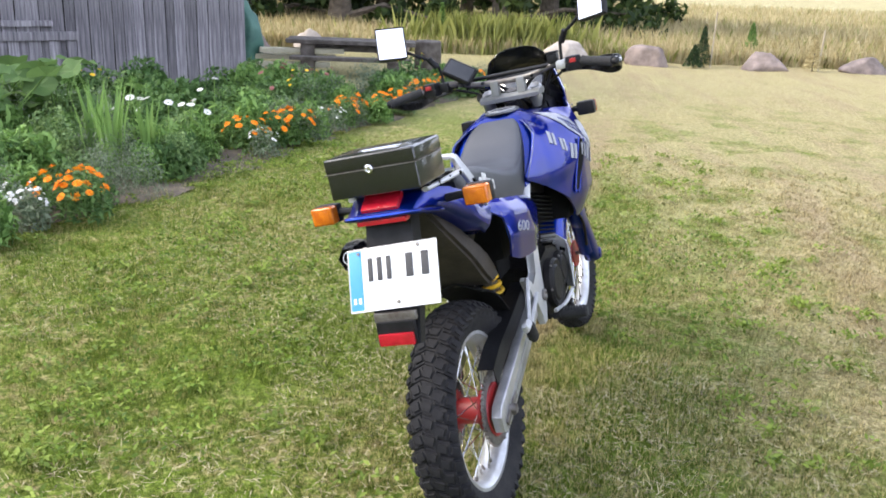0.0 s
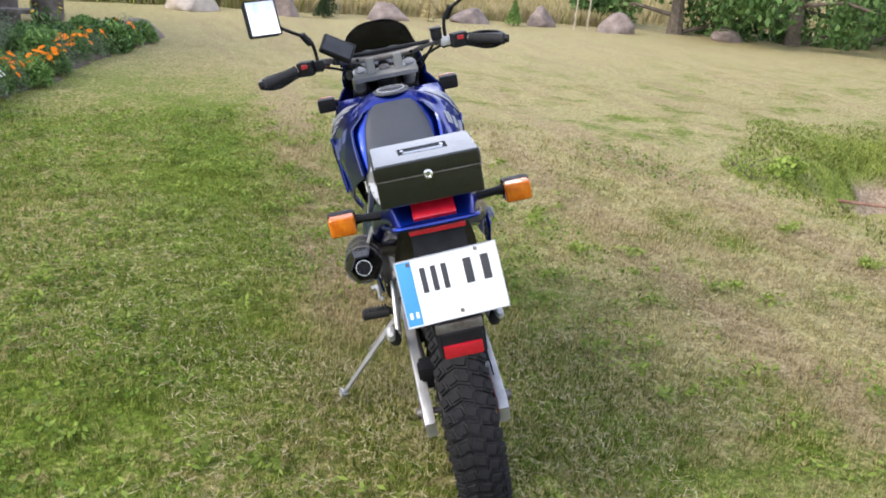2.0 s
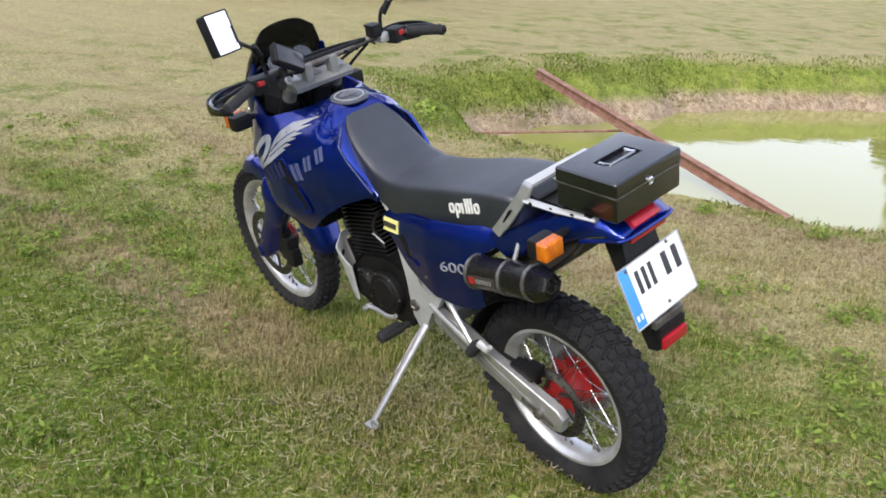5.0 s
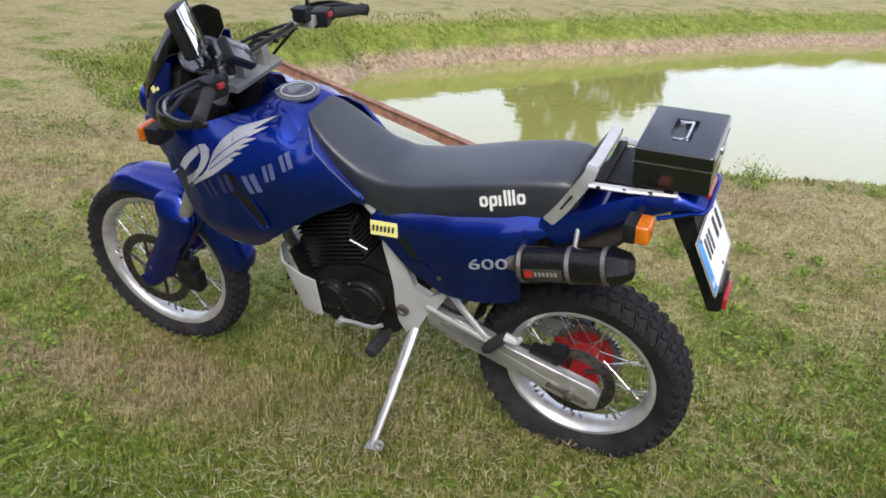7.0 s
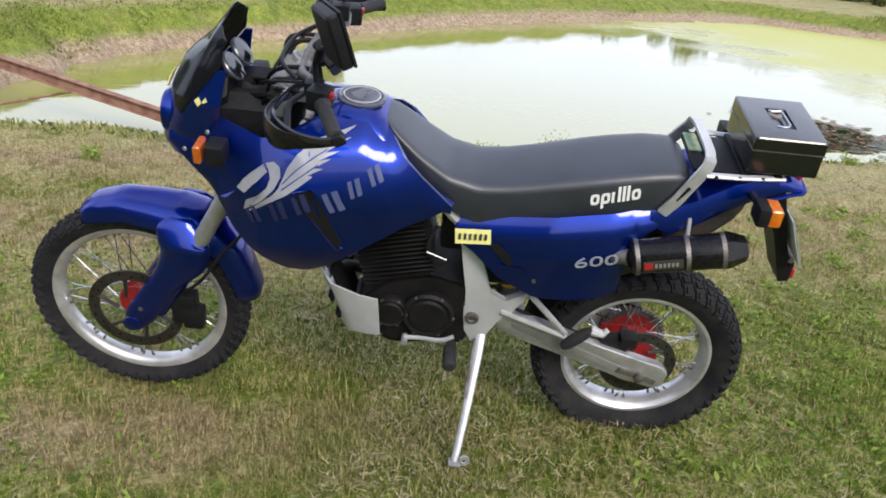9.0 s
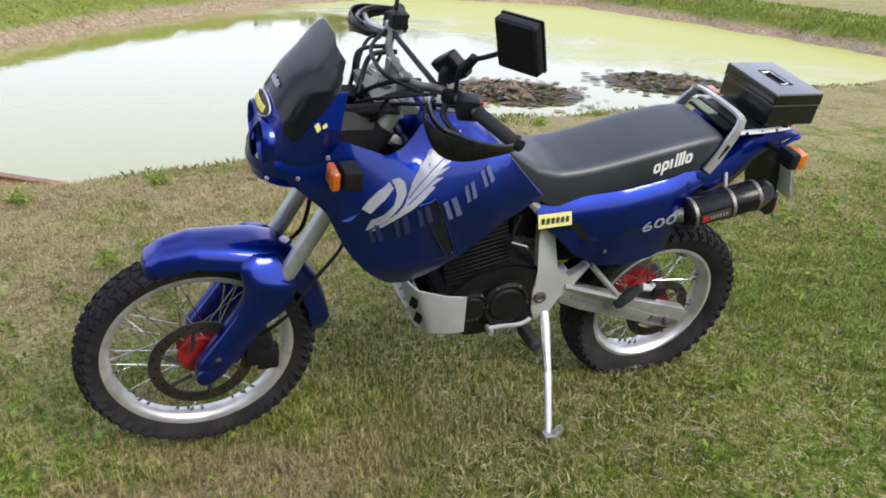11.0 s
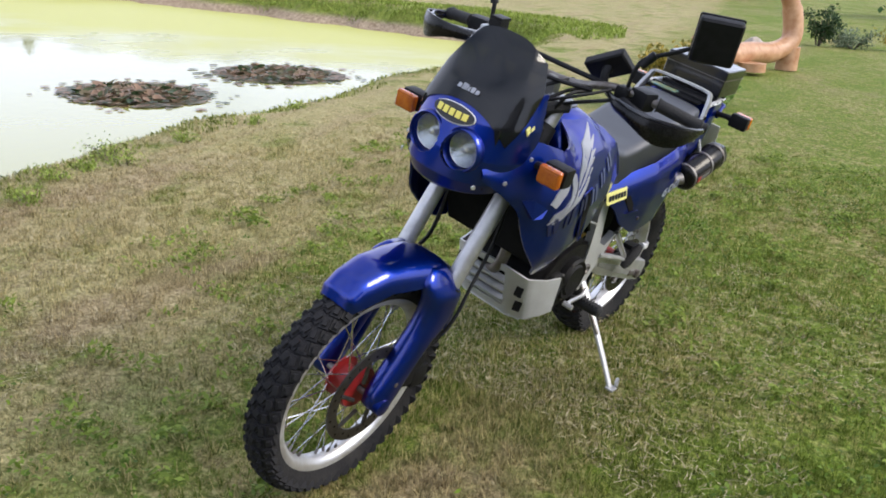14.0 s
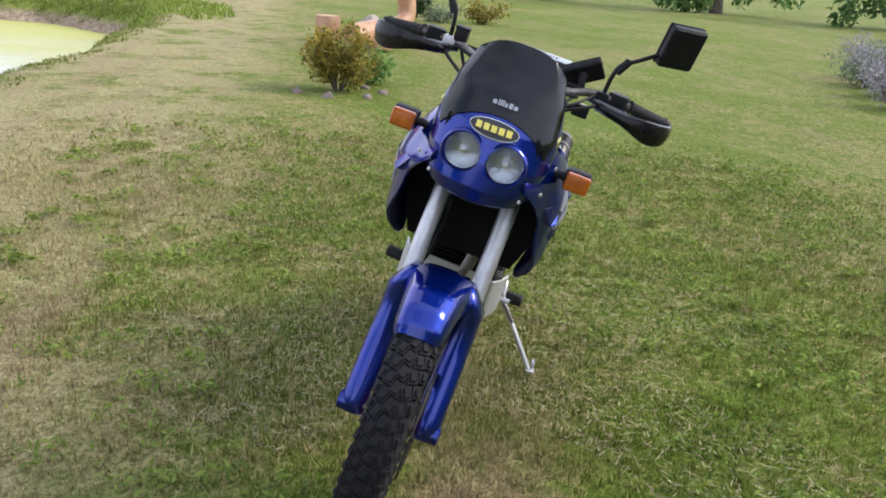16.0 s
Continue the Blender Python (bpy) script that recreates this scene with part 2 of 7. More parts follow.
def sheet(grid, thick, bm=None, side=(0, 0, 0), keep=None):
    """A skin over rows of points with a thickness towards the point side (or along -normals if side is None)."""
    bm = bm or bmesh.new()
    rows, cols = len(grid), len(grid[0])
    G = np.array(grid, float)
    du, dv = np.gradient(G, axis=0), np.gradient(G, axis=1)
    nn = np.cross(du, dv)
    nn /= np.maximum(np.linalg.norm(nn, axis=2, keepdims=True), 1e-9)
    flip = np.sign(((np.array(side) - G) * nn).sum(2, keepdims=True))
    H = G + nn * np.where(flip == 0, 1, flip) * thick
    A = [[bm.verts.new(G[i, j]) for j in range(cols)] for i in range(rows)]
    C = [[bm.verts.new(H[i, j]) for j in range(cols)] for i in range(rows)]
    ok = lambda i, j: 0 <= i < rows - 1 and 0 <= j < cols - 1 and (keep is None or keep((G[i, j] + G[i + 1, j + 1]) / 2))
    for i in range(rows - 1):
        for j in range(cols - 1):
            if not ok(i, j):
                continue
            bm.faces.new((A[i][j], A[i + 1][j], A[i + 1][j + 1], A[i][j + 1]))
            bm.faces.new((C[i][j], C[i][j + 1], C[i + 1][j + 1], C[i + 1][j]))
            for (di, dj, p, q) in ((-1, 0, (i, j), (i, j + 1)), (1, 0, (i + 1, j), (i + 1, j + 1)), (0, -1, (i, j), (i + 1, j)), (0, 1, (i, j + 1), (i + 1, j + 1))):
                if not ok(i + di, j + dj):
                    bm.faces.new((A[p[0]][p[1]], A[q[0]][q[1]], C[q[0]][q[1]], C[p[0]][p[1]]))
    loose = [v for v in bm.verts if not v.link_faces]
    for v in loose:
        bm.verts.remove(v)
    return bm


# ---- ground with the pond ----
POND = [(6.7, 5.9), (8.6, 5.5), (10.8, 4.5), (13.9, 2.0), (18.6, -3.2), (22, -8), (25, -14), (25.4, -17), (21.5, -21.5), (15.9, -20.2), (11.4, -18.6), (8.2, -17.4), (6.4, -16.5), (4.8, -14.8), (4.35, -11), (4.45, -7), (4.7, -3), (4.8, 0), (4.7, 2.8), (5.5, 5.1)]
WATER = -0.75


def pond_gap(x, y):
    """Distance to the water's edge: positive on land."""
    x, y = np.asarray(x, float), np.asarray(y, float)
    d = np.full(x.shape, 1e9)
    inside = np.zeros(x.shape, bool)
    for (ax, ay), (bx, by) in zip(POND, POND[1:] + POND[:1]):
        ex, ey = bx - ax, by - ay
        t = np.clip(((x - ax) * ex + (y - ay) * ey) / (ex * ex + ey * ey), 0, 1)
        d = np.minimum(d, np.hypot(x - ax - t * ex, y - ay - t * ey))
        cross = ((ay > y) != (by > y)) & (x < ex * (y - ay) / (ey if ey else 1e-9) + ax)
        inside ^= cross
    return np.where(inside, -d, d)


def wave(x, y):
    return 0.010 * np.sin(1.7 * x + 0.6 * y) + 0.008 * np.sin(0.9 * x - 2.3 * y + 1) + 0.005 * np.sin(4.1 * x + 3.3 * y) + 0.004 * np.sin(7.7 * x - 6.1 * y + 2)


def height(x, y):
    x, y = np.asarray(x, float), np.asarray(y, float)
    s = pond_gap(x, y) + 0.12 * np.sin(2.1 * x + 1.3 * y) + 0.07 * np.sin(5.3 * y - 3.1 * x)
    k = np.clip(s / 1.25, 0, 1)
    k = 1 - (1 - k) ** 2.2
    bank = WATER - 0.02 - np.clip(-s, 0, 1.5) * 0.4 + (0.735) * k
    far = np.hypot(x - 3, y - 2)
    return bank + wave(x, y) * (k > 0) + np.clip(far - 40, 0, 200) * 0.004


def graded(a, b, step, far, grow=1.22):
    mid = list(np.arange(a, b + step / 2, step))
    lo, hi, s = [], [], step
    while (lo[-1] if lo else a) > -far:
        s *= grow
        lo.append((lo[-1] if lo else a) - s)
    s = step
    while (hi[-1] if hi else b) < far:
        s *= grow
        hi.append((hi[-1] if hi else b) + s)
    return np.array(lo[::-1] + mid + hi)


def ground_material(name, blades=False):
    """Mown lawn: straw and green in patches, clay on the pond's bank, dry meadow beyond the stones."""
    m = bpy.data.materials.new(name)
    m.use_nodes = True
    n, l = m.node_tree.nodes, m.node_tree.links
    b = n["Principled BSDF"]
    ge = n.new("ShaderNodeNewGeometry")

    def noise_at(scale, detail=5, stretch=None):
        t = n.new("ShaderNodeTexNoise")
        t.inputs["Scale"].default_value, t.inputs["Detail"].default_value, t.inputs["Roughness"].default_value = scale, detail, 0.65
        src = ge.outputs["Position"]
        if stretch:
            mp = n.new("ShaderNodeMapping")
            mp.inputs["Scale"].default_value = stretch
            mp.inputs["Rotation"].default_value = (0, 0, radians(-14))
            l.new(src, mp.inputs["Vector"])
            src = mp.outputs["Vector"]
        l.new(src, t.inputs["Vector"])
        return t.outputs["Fac"]

    def ramp(fac, *stops):
        r = n.new("ShaderNodeValToRGB")
        e = r.color_ramp.elements
        while len(e) < len(stops):
            e.new(0.5)
        for q, (p, c) in zip(e, stops):
            q.position, q.color = p, (*c, 1)
        l.new(fac, r.inputs["Fac"])
        return r.outputs["Color"]

    def mix(fac, a, c, kind="MIX"):
        x = n.new("ShaderNodeMix")
        x.data_type, x.blend_type = "RGBA", kind
        if isinstance(fac, float):
            x.inputs["Factor"].default_value = fac
        else:
            l.new(fac, x.inputs["Factor"])
        for key, v in (("A", a), ("B", c)):
            if isinstance(v, tuple):
                x.inputs[key].default_value = (*v, 1)
            else:
                l.new(v, x.inputs[key])
        return x.outputs["Result"]

    def math_node(op, a, c):
        x = n.new("ShaderNodeMath")
        x.operation, x.use_clamp = op, True
        for i, v in enumerate((a, c)):
            if isinstance(v, float):
                x.inputs[i].default_value = v
            else:
                l.new(v, x.inputs[i])
        return x.outputs["Value"]

    patch = noise_at(0.55, 7, (1.0, 0.6, 1.0))
    small = noise_at(5.5, 6)
    tuft = noise_at(21.0, 4)
    grain = noise_at(70.0, 4)
    straw = ramp(grain, (0.3, STRAW_D), (0.7, STRAW_L))
    green = ramp(grain, (0.3, GREEN_D), (0.7, GREEN_L))
    sel = math_node("ADD", math_node("ADD", math_node("MULTIPLY", patch, 0.4), math_node("MULTIPLY", small, 0.32)), math_node("MULTIPLY", tuft, 0.28))
    if blades:
        sel = math_node("ADD", math_node("MULTIPLY", sel, 0.74), math_node("MULTIPLY", ge.outputs["Random Per Island"], 0.26))
    fac = ramp(sel, (0.47, (0, 0, 0)), (0.556, (1, 1, 1)))
    col = mix(fac, green, straw)
    sep = n.new("ShaderNodeSeparateXYZ")
    l.new(ge.outputs["Position"], sep.inputs["Vector"])

    def band(value, lo, hi):
        r = n.new("ShaderNodeMapRange")
        r.interpolation_type = "SMOOTHSTEP"
        r.inputs["From Min"].default_value, r.inputs["From Max"].default_value = lo, hi
        l.new(value, r.inputs["Value"])
        return r.outputs["Result"]

    # two worn tracks and the drier strip towards the pond
    def strip(x0, slope, bend, wide, y0, y1):
        d = n.new("ShaderNodeMath")
        d.operation = "MULTIPLY_ADD"
        l.new(sep.outputs["Y"], d.inputs[0])
        d.inputs[1].default_value, d.inputs[2].default_value = -slope, -x0
        wob = n.new("ShaderNodeMath")
        wob.operation = "MULTIPLY_ADD"
        l.new(noise_at(1.3, 3), wob.inputs[0])
        wob.inputs[1].default_value, wob.inputs[2].default_value = bend, -bend / 2
        a = n.new("ShaderNodeMath")
        l.new(sep.outputs["X"], a.inputs[0])
        l.new(d.outputs["Value"], a.inputs[1])
        c = n.new("ShaderNodeMath")
        l.new(a.outputs["Value"], c.inputs[0])
        l.new(wob.outputs["Value"], c.inputs[1])
        e = n.new("ShaderNodeMath")
        e.operation = "ABSOLUTE"
        l.new(c.outputs["Value"], e.inputs[0])
        w = band(e.outputs["Value"], wide, wide * 0.25)
        return math_node("MULTIPLY", w, math_node("MULTIPLY", band(sep.outputs["Y"], y0, y0 + 1.0), band(sep.outputs["Y"], y1, y1 - 1.5)))

    worn = ramp(grain, (0.3, (0.215, 0.16, 0.09)), (0.7, (0.46, 0.375, 0.23)))
    col = mix(math_node("MULTIPLY", strip(-1.2, 0.225, 0.4, 0.5, 2.4, 9.0), 0.7), col, green)
    col = mix(math_node("MULTIPLY", math_node("MULTIPLY", band(sep.outputs["X"], 0.9, -0.9), band(tuft, 0.64, 0.42)), 0.7), col, green)
    trod = ramp(small, (0.4, (0.45, 0.45, 0.45)), (0.6, (1, 1, 1)))
    edge = noise_at(1.6, 4)
    pale = ramp(grain, (0.3, (0.245, 0.205, 0.1)), (0.7, (0.57, 0.5, 0.275)))
    dry = math_node("MULTIPLY", band(sep.outputs["X"], 0.75, 2.0), band(edge, 0.38, 0.52))
    col = mix(math_node("MULTIPLY", dry, 0.8), col, pale)
    col = mix(math_node("MULTIPLY", math_node("MULTIPLY", band(sep.outputs["Y"], 7.2, 13.0), band(tuft, 0.1, 0.45)), 0.88), col, pale)
    rows = ramp(noise_at(1.0, 4, (3.4, 0.3, 1.0)), (0.5, (0, 0, 0)), (0.62, (1, 1, 1)))
    col = mix(math_node("MULTIPLY", math_node("MULTIPLY", rows, band(sep.outputs["X"], 0.9, 2.0)), 0.5), col, worn)
    for q in (strip(-0.51, 0.225, 0.35, 0.3, 2.6, 10.5), strip(3.0, 0.08, 0.5, 0.3, 0.0, 8.5), strip(1.35, 0.2, 0.5, 0.25, 1.5, 8.0)):
        col = mix(math_node("MULTIPLY", math_node("MULTIPLY", q, trod), 0.88), col, worn)
    if not blades:
        soil = ramp(noise_at(9.0, 6), (0.35, (0.24, 0.17, 0.115)), (0.68, (0.52, 0.41, 0.3)))
        lush = ramp(small, (0.35, (0.12, 0.165, 0.024)), (0.65, (0.27, 0.31, 0.065)))
        col = mix(band(sep.outputs["Z"], -0.07, -0.2), col, lush)
        col = mix(band(sep.outputs["Z"], -0.42, -0.6), col, soil)
        wild = ramp(noise_at(2.2, 6, (1, 0.35, 1)), (0.35, (0.3, 0.27, 0.13)), (0.62, (0.47, 0.41, 0.23)))
        col = mix(band(sep.outputs["Y"], 16.4, 17.2), col, wild)
        bare = ramp(noise_at(0.9, 7, (1.6, 0.5, 1)), (0.56, (0, 0, 0)), (0.66, (1, 1, 1)))
        col = mix(math_node("MULTIPLY", bare, 0.35), col, ramp(grain, (0.3, (0.2, 0.14, 0.085)), (0.7, (0.42, 0.32, 0.2))))
        # dark specks: bare soil, and shade between tufts put into the colour
        gap_shade = ramp(noise_at(42.0, 4), (0.36, (0.55, 0.53, 0.48)), (0.6, (1.12, 1.12, 1.1)))
        col = mix(1.0, col, gap_shade, "MULTIPLY")
    if blades:
        col = mix(1.0, col, ramp(ge.outputs["Random Per Island"], (0.0, (0.5, 0.5, 0.5)), (0.5, (0.95, 0.95, 0.95)), (1.0, (1.5, 1.5, 1.42))), "MULTIPLY")
    l.new(col, b.inputs["Base Color"])
    b.inputs["Roughness"].default_value = 0.85
    b.inputs["Specular IOR Level"].default_value = 0.15
    if blades:
        tr, mx = n.new("ShaderNodeBsdfTranslucent"), n.new("ShaderNodeMixShader")
        mx.inputs["Fac"].default_value = 0.33
        l.new(col, tr.inputs["Color"])
        l.new(b.outputs["BSDF"], mx.inputs[1])
        l.new(tr.outputs["BSDF"], mx.inputs[2])
        l.new(mx.outputs["Shader"], n["Material Output"].inputs["Surface"])
    else:
        bu = n.new("ShaderNodeBump")
        bu.inputs["Strength"].default_value, bu.inputs["Distance"].default_value = 0.9, 0.03
        l.new(math_node("ADD", math_node("MULTIPLY", grain, 0.6), math_node("MULTIPLY", noise_at(22.0, 5), 0.4)), bu.inputs["Height"])
        l.new(bu.outputs["Normal"], b.inputs["Normal"])
    return m


STRAW_D, STRAW_L = (0.18, 0.145, 0.06), (0.46, 0.4, 0.19)
GREEN_D, GREEN_L = (0.057, 0.1, 0.01), (0.225, 0.3, 0.042)
M_LAWN = ground_material("mown_lawn")
M_BLADES = ground_material("grass_blades", True)

gx, gy = graded(-9, 14, 0.13, 900), graded(-14, 19, 0.13, 900)
X, Y = np.meshgrid(gx, gy, indexing="ij")
Z = height(X, Y) - 0.025
nx_, ny_ = len(gx), len(gy)
idx = np.arange(nx_ * ny_).reshape(nx_, ny_)
quads = np.stack([idx[:-1, :-1], idx[1:, :-1], idx[1:, 1:], idx[:-1, 1:]], -1).reshape(-1, 4)


def np_mesh(name, verts, faces, material, smooth=True):
    """A mesh object from arrays of points and of equal-sided faces."""
    me = bpy.data.meshes.new(name)
    k = faces.shape[1]
    me.vertices.add(len(verts))
    me.vertices.foreach_set("co", np.ascontiguousarray(verts, dtype=np.float32).ravel())
    me.loops.add(faces.size)
    me.loops.foreach_set("vertex_index", np.ascontiguousarray(faces, dtype=np.int32).ravel())
    me.polygons.add(len(faces))
    me.polygons.foreach_set("loop_start", np.arange(0, faces.size, k, dtype=np.int32))
    me.update(calc_edges=True)
    if smooth:
        me.shade_smooth()
    me.materials.append(material)
    return new(name, me)


ground = tagged(np_mesh("ground", np.stack([X, Y, Z], -1).reshape(-1, 3), quads, M_LAWN), "mown lawn, half dry straw and half green, sloping into the pond", "lawn", kind="structure")

# pond water: murky, with a film of algae towards its far end
M_WATER = bpy.data.materials.new("pond_water")
M_WATER.use_nodes = True
n, l = M_WATER.node_tree.nodes, M_WATER.node_tree.links
b = n["Principled BSDF"]
ge = n.new("ShaderNodeNewGeometry")
no = n.new("ShaderNodeTexNoise")
no.inputs["Scale"].default_value, no.inputs["Detail"].default_value = 0.35, 5
sp = n.new("ShaderNodeSeparateXYZ")
ma = n.new("ShaderNodeMath")
ma.operation = "MULTIPLY_ADD"
ma.inputs[1].default_value = -0.09
mr = n.new("ShaderNodeMapRange")
mr.interpolation_type = "SMOOTHSTEP"
mr.inputs["From Min"].default_value, mr.inputs["From Max"].default_value = 1.12, 1.75
cr = n.new("ShaderNodeMix")
cr.data_type = "RGBA"
cr.inputs["A"].default_value, cr.inputs["B"].default_value = (0.26, 0.26, 0.075, 1), (0.42, 0.42, 0.12, 1)
ro = n.new("ShaderNodeMapRange")
ro.inputs["To Min"].default_value, ro.inputs["To Max"].default_value = 0.025, 0.45
bn = n.new("ShaderNodeTexNoise")
bn.inputs["Scale"].default_value, bn.inputs["Detail"].default_value = 5.0, 3
bu = n.new("ShaderNodeBump")
bu.inputs["Strength"].default_value, bu.inputs["Distance"].default_value = 0.09, 0.02
l.new(ge.outputs["Position"], no.inputs["Vector"])
l.new(ge.outputs["Position"], bn.inputs["Vector"])
l.new(ge.outputs["Position"], sp.inputs["Vector"])
l.new(sp.outputs["Y"], ma.inputs[0])
l.new(no.outputs["Fac"], ma.inputs[2])
l.new(ma.outputs["Value"], mr.inputs["Value"])
l.new(mr.outputs["Result"], cr.inputs["Factor"])
l.new(mr.outputs["Result"], ro.inputs["Value"])
l.new(cr.outputs["Result"], b.inputs["Base Color"])
l.new(ro.outputs["Result"], b.inputs["Roughness"])
gs = n.new("ShaderNodeMapRange")
gs.inputs["To Min"].default_value, gs.inputs["To Max"].default_value = 0.5, 0.12
l.new(mr.outputs["Result"], gs.inputs["Value"])
l.new(gs.outputs["Result"], b.inputs["Specular IOR Level"])
l.new(bn.outputs["Fac"], bu.inputs["Height"])
l.new(bu.outputs["Normal"], b.inputs["Normal"])
b.inputs["IOR"].default_value = 1.5
bm = bmesh.new()
cxp, cyp = np.mean([p[0] for p in POND]), np.mean([p[1] for p in POND])
ringp = [bm.verts.new((x + (0.5 if x > cxp else -0.5), y + (0.5 if y > cyp else -0.5), WATER)) for x, y in POND]
bm.faces.new(ringp)
bmesh.ops.triangulate(bm, faces=bm.faces)
tagged(part("water", bm, M_WATER), "still murky green pond water mirroring a bright sky", "pond", kind="structure")
# ---- motorcycle: x ahead from the rear wheel's foot, y to its left, z up; it leans on its side stand ----
BIKE = pose(0.143, 2.173, 0.0, -15, 0, 71.4)
bike = tagged(thing("motorcycle", BIKE), "blue enduro touring motorcycle leaning on its side stand on the lawn", "motorcycle")
PI2 = math.tau


def wheel(name, c, r, width, rim_r, n_knob, label, tread_rows, disc_r, disc_y):
    """Spoked wheel with a knobbly tyre; its rim is the carrier of the other parts."""
    cx, cy, cz = c
    w = width / 2
    rw = w * 0.62
    rim = part(name, lathe([(-rw, rim_r), (-rw, rim_r - 0.012), (-rw * 0.75, rim_r - 0.022), (-rw * 0.3, rim_r - 0.03), (rw * 0.3, rim_r - 0.03), (rw * 0.75, rim_r - 0.022), (rw, rim_r - 0.012), (rw, rim_r),
                            (rw * 0.8, rim_r - 0.004), (-rw * 0.8, rim_r - 0.004)], c, (0, 1, 0), 72, closed=True), M_RIM, bike, label)
    prof = [(-rw * 0.95, rim_r - 0.006), (-rw * 1.12, rim_r + 0.006), (-w * 0.93, rim_r + (r - rim_r) * 0.34), (-w, rim_r + (r - rim_r) * 0.58), (-w * 0.9, r - 0.029), (-w * 0.62, r - 0.0145), (-w * 0.25, r - 0.009)]
    prof = prof + [(-h, q) for h, q in reversed(prof)]
    bm = lathe(prof, c, (0, 1, 0), 84, closed=True)
    part("tyre", bm, M_RUBBER, rim, "black knobbly off-road tyre with dusty blocks", smooth=30)
    for yy, rad, ln, wd, tilt, off in tread_rows:
        kb = bmesh.new()
        for v in bmesh.ops.create_cube(kb, size=1.0)["verts"]:
            top = v.co.z > 0
            v.co = Vector((v.co.x * ln * (0.9 if top else 1.08), v.co.y * wd * (0.9 if top else 1.08), v.co.z * 0.024))
        kme = bpy.data.meshes.new("tread_block")
        bmesh.ops.bevel(kb, geom=[e for e in kb.edges if e.verts[0].co.z > 0 and e.verts[1].co.z > 0], offset=0.006, segments=2, affect="EDGES")
        kb.to_mesh(kme)
        kb.free()
        kme.materials.append(M_RUBBER)
        for s in ((-1,) if yy == 0 else (-1, 1)):
            for k in range(n_knob):
                a = (k + off + (0.5 if s > 0 else 0)) * PI2 / n_knob
                o = new("tread_block", kme)
                o.parent = rim
                o.matrix_local = Matrix.Translation(c) @ Matrix.Rotation(a, 4, "Y") @ Matrix.Translation((0, s * yy * w, rad * r)) @ Matrix.Rotation(-s * radians(tilt), 4, "X") @ Matrix.Rotation(s * radians(19), 4, "Z")
    hub = part("hub", lathe([(-w * 0.75, 0.02), (-w * 0.75, 0.055), (-w * 0.62, 0.058), (-w * 0.5, 0.038), (w * 0.5, 0.038), (w * 0.62, 0.062), (w * 0.75, 0.058), (w * 0.75, 0.02)], c, (0, 1, 0), 28), M_RED, rim, "red lacquered hub")
    part("axle", lathe([(-w - 0.075, 0.006), (-w - 0.075, 0.014), (-w - 0.05, 0.014), (-w - 0.05, 0.009), (w + 0.05, 0.009), (w + 0.05, 0.014), (w + 0.07, 0.014), (w + 0.07, 0.006)], c, (0, 1, 0), 12), M_STEEL, rim)
    # crossed spokes with nipples
    for s in (-1, 1):
        for lean in (-1, 1):
            p0 = Vector((0, s * w * 0.6, 0.055))
            a = lean * 0.62
            rr = rim_r - 0.024
            p1 = Vector((rr * math.sin(a), s * rw * 0.12, rr * math.cos(a)))
            q = p1 + (p0 - p1).normalized() * 0.02
            first = [part("spoke", tube([p0, q], 0.0017, 5), M_CHROME, rim), part("nipple", tube([q, p1], 0.0042, 6), M_STEEL, rim)]
            for k in range(9):
                m = Matrix.Translation(c) @ Matrix.Rotation(k * PI2 / 9 + (0.17 if s > 0 else 0.0) + (0.3 if lean > 0 else 0), 4, "Y")
                for f in first:
                    o = f if k == 0 else new(f.name.split(".")[0], f.data)
                    o.parent = rim
                    o.matrix_local = m
    # brake disc: a drilled ring on a carrier
    bm = bmesh.new()
    y = cy + disc_y
    lathe([(-0.0025, disc_r - 0.033), (-0.0025, disc_r), (0.0025, disc_r), (0.0025, disc_r - 0.033)], (cx, y, cz), (0, 1, 0), 56, bm, True)
    disc = part("brake_disc", bm, M_DISC, rim, "dark steel brake disc")
    for k in range(6):
        a = k * PI2 / 6
        bm = tube([(cx + 0.05 * math.cos(a), y, cz + 0.05 * math.sin(a)), (cx + (disc_r - 0.026) * math.cos(a + 0.35), y, cz + (disc_r - 0.026) * math.sin(a + 0.35))], 0.006, 6)
        part("carrier_arm", bm, M_DISC, rim)
    bm = bmesh.new()
    for k in range(24):
        a = k * PI2 / 24
        q = disc_r - (0.011 if k % 2 else 0.021)
        lathe([(-0.0034, 0.0035), (0.0034, 0.0035)], (cx + q * math.cos(a), y, cz + q * math.sin(a)), (0, 1, 0), 8, bm)
    tagged(part("disc_holes", bm, M_HOLLOW, disc), kind="stuff")
    return rim


M_ARMGREY = mat("arm_channel", (0.3, 0.3, 0.29), (0.22, 0.22, 0.21), 12, 0.5, 0.5, 0.1, 120)
M_WING = mat("wing_print", (0.36, 0.37, 0.41), (0.28, 0.29, 0.33), 15, 0.35, 0.2)
M_DISC = mat("disc_steel", (0.09, 0.085, 0.08), (0.05, 0.045, 0.04), 30, 0.35, 0.8)
KNOB_R = [(0.0, 0.965, 0.038, 0.041, 0, 0.0), (0.46, 0.956, 0.036, 0.037, 14, 0.5), (0.84, 0.923, 0.03, 0.034, 44, 0.2)]
KNOB_F = [(0.0, 0.966, 0.0355, 0.028, 0, 0.0), (0.45, 0.959, 0.034, 0.026, 16, 0.5), (0.84, 0.929, 0.029, 0.026, 46, 0.2)]
CR, CF = (0.065, 0.0, 0.262), (1.562, 0.018, 0.295)
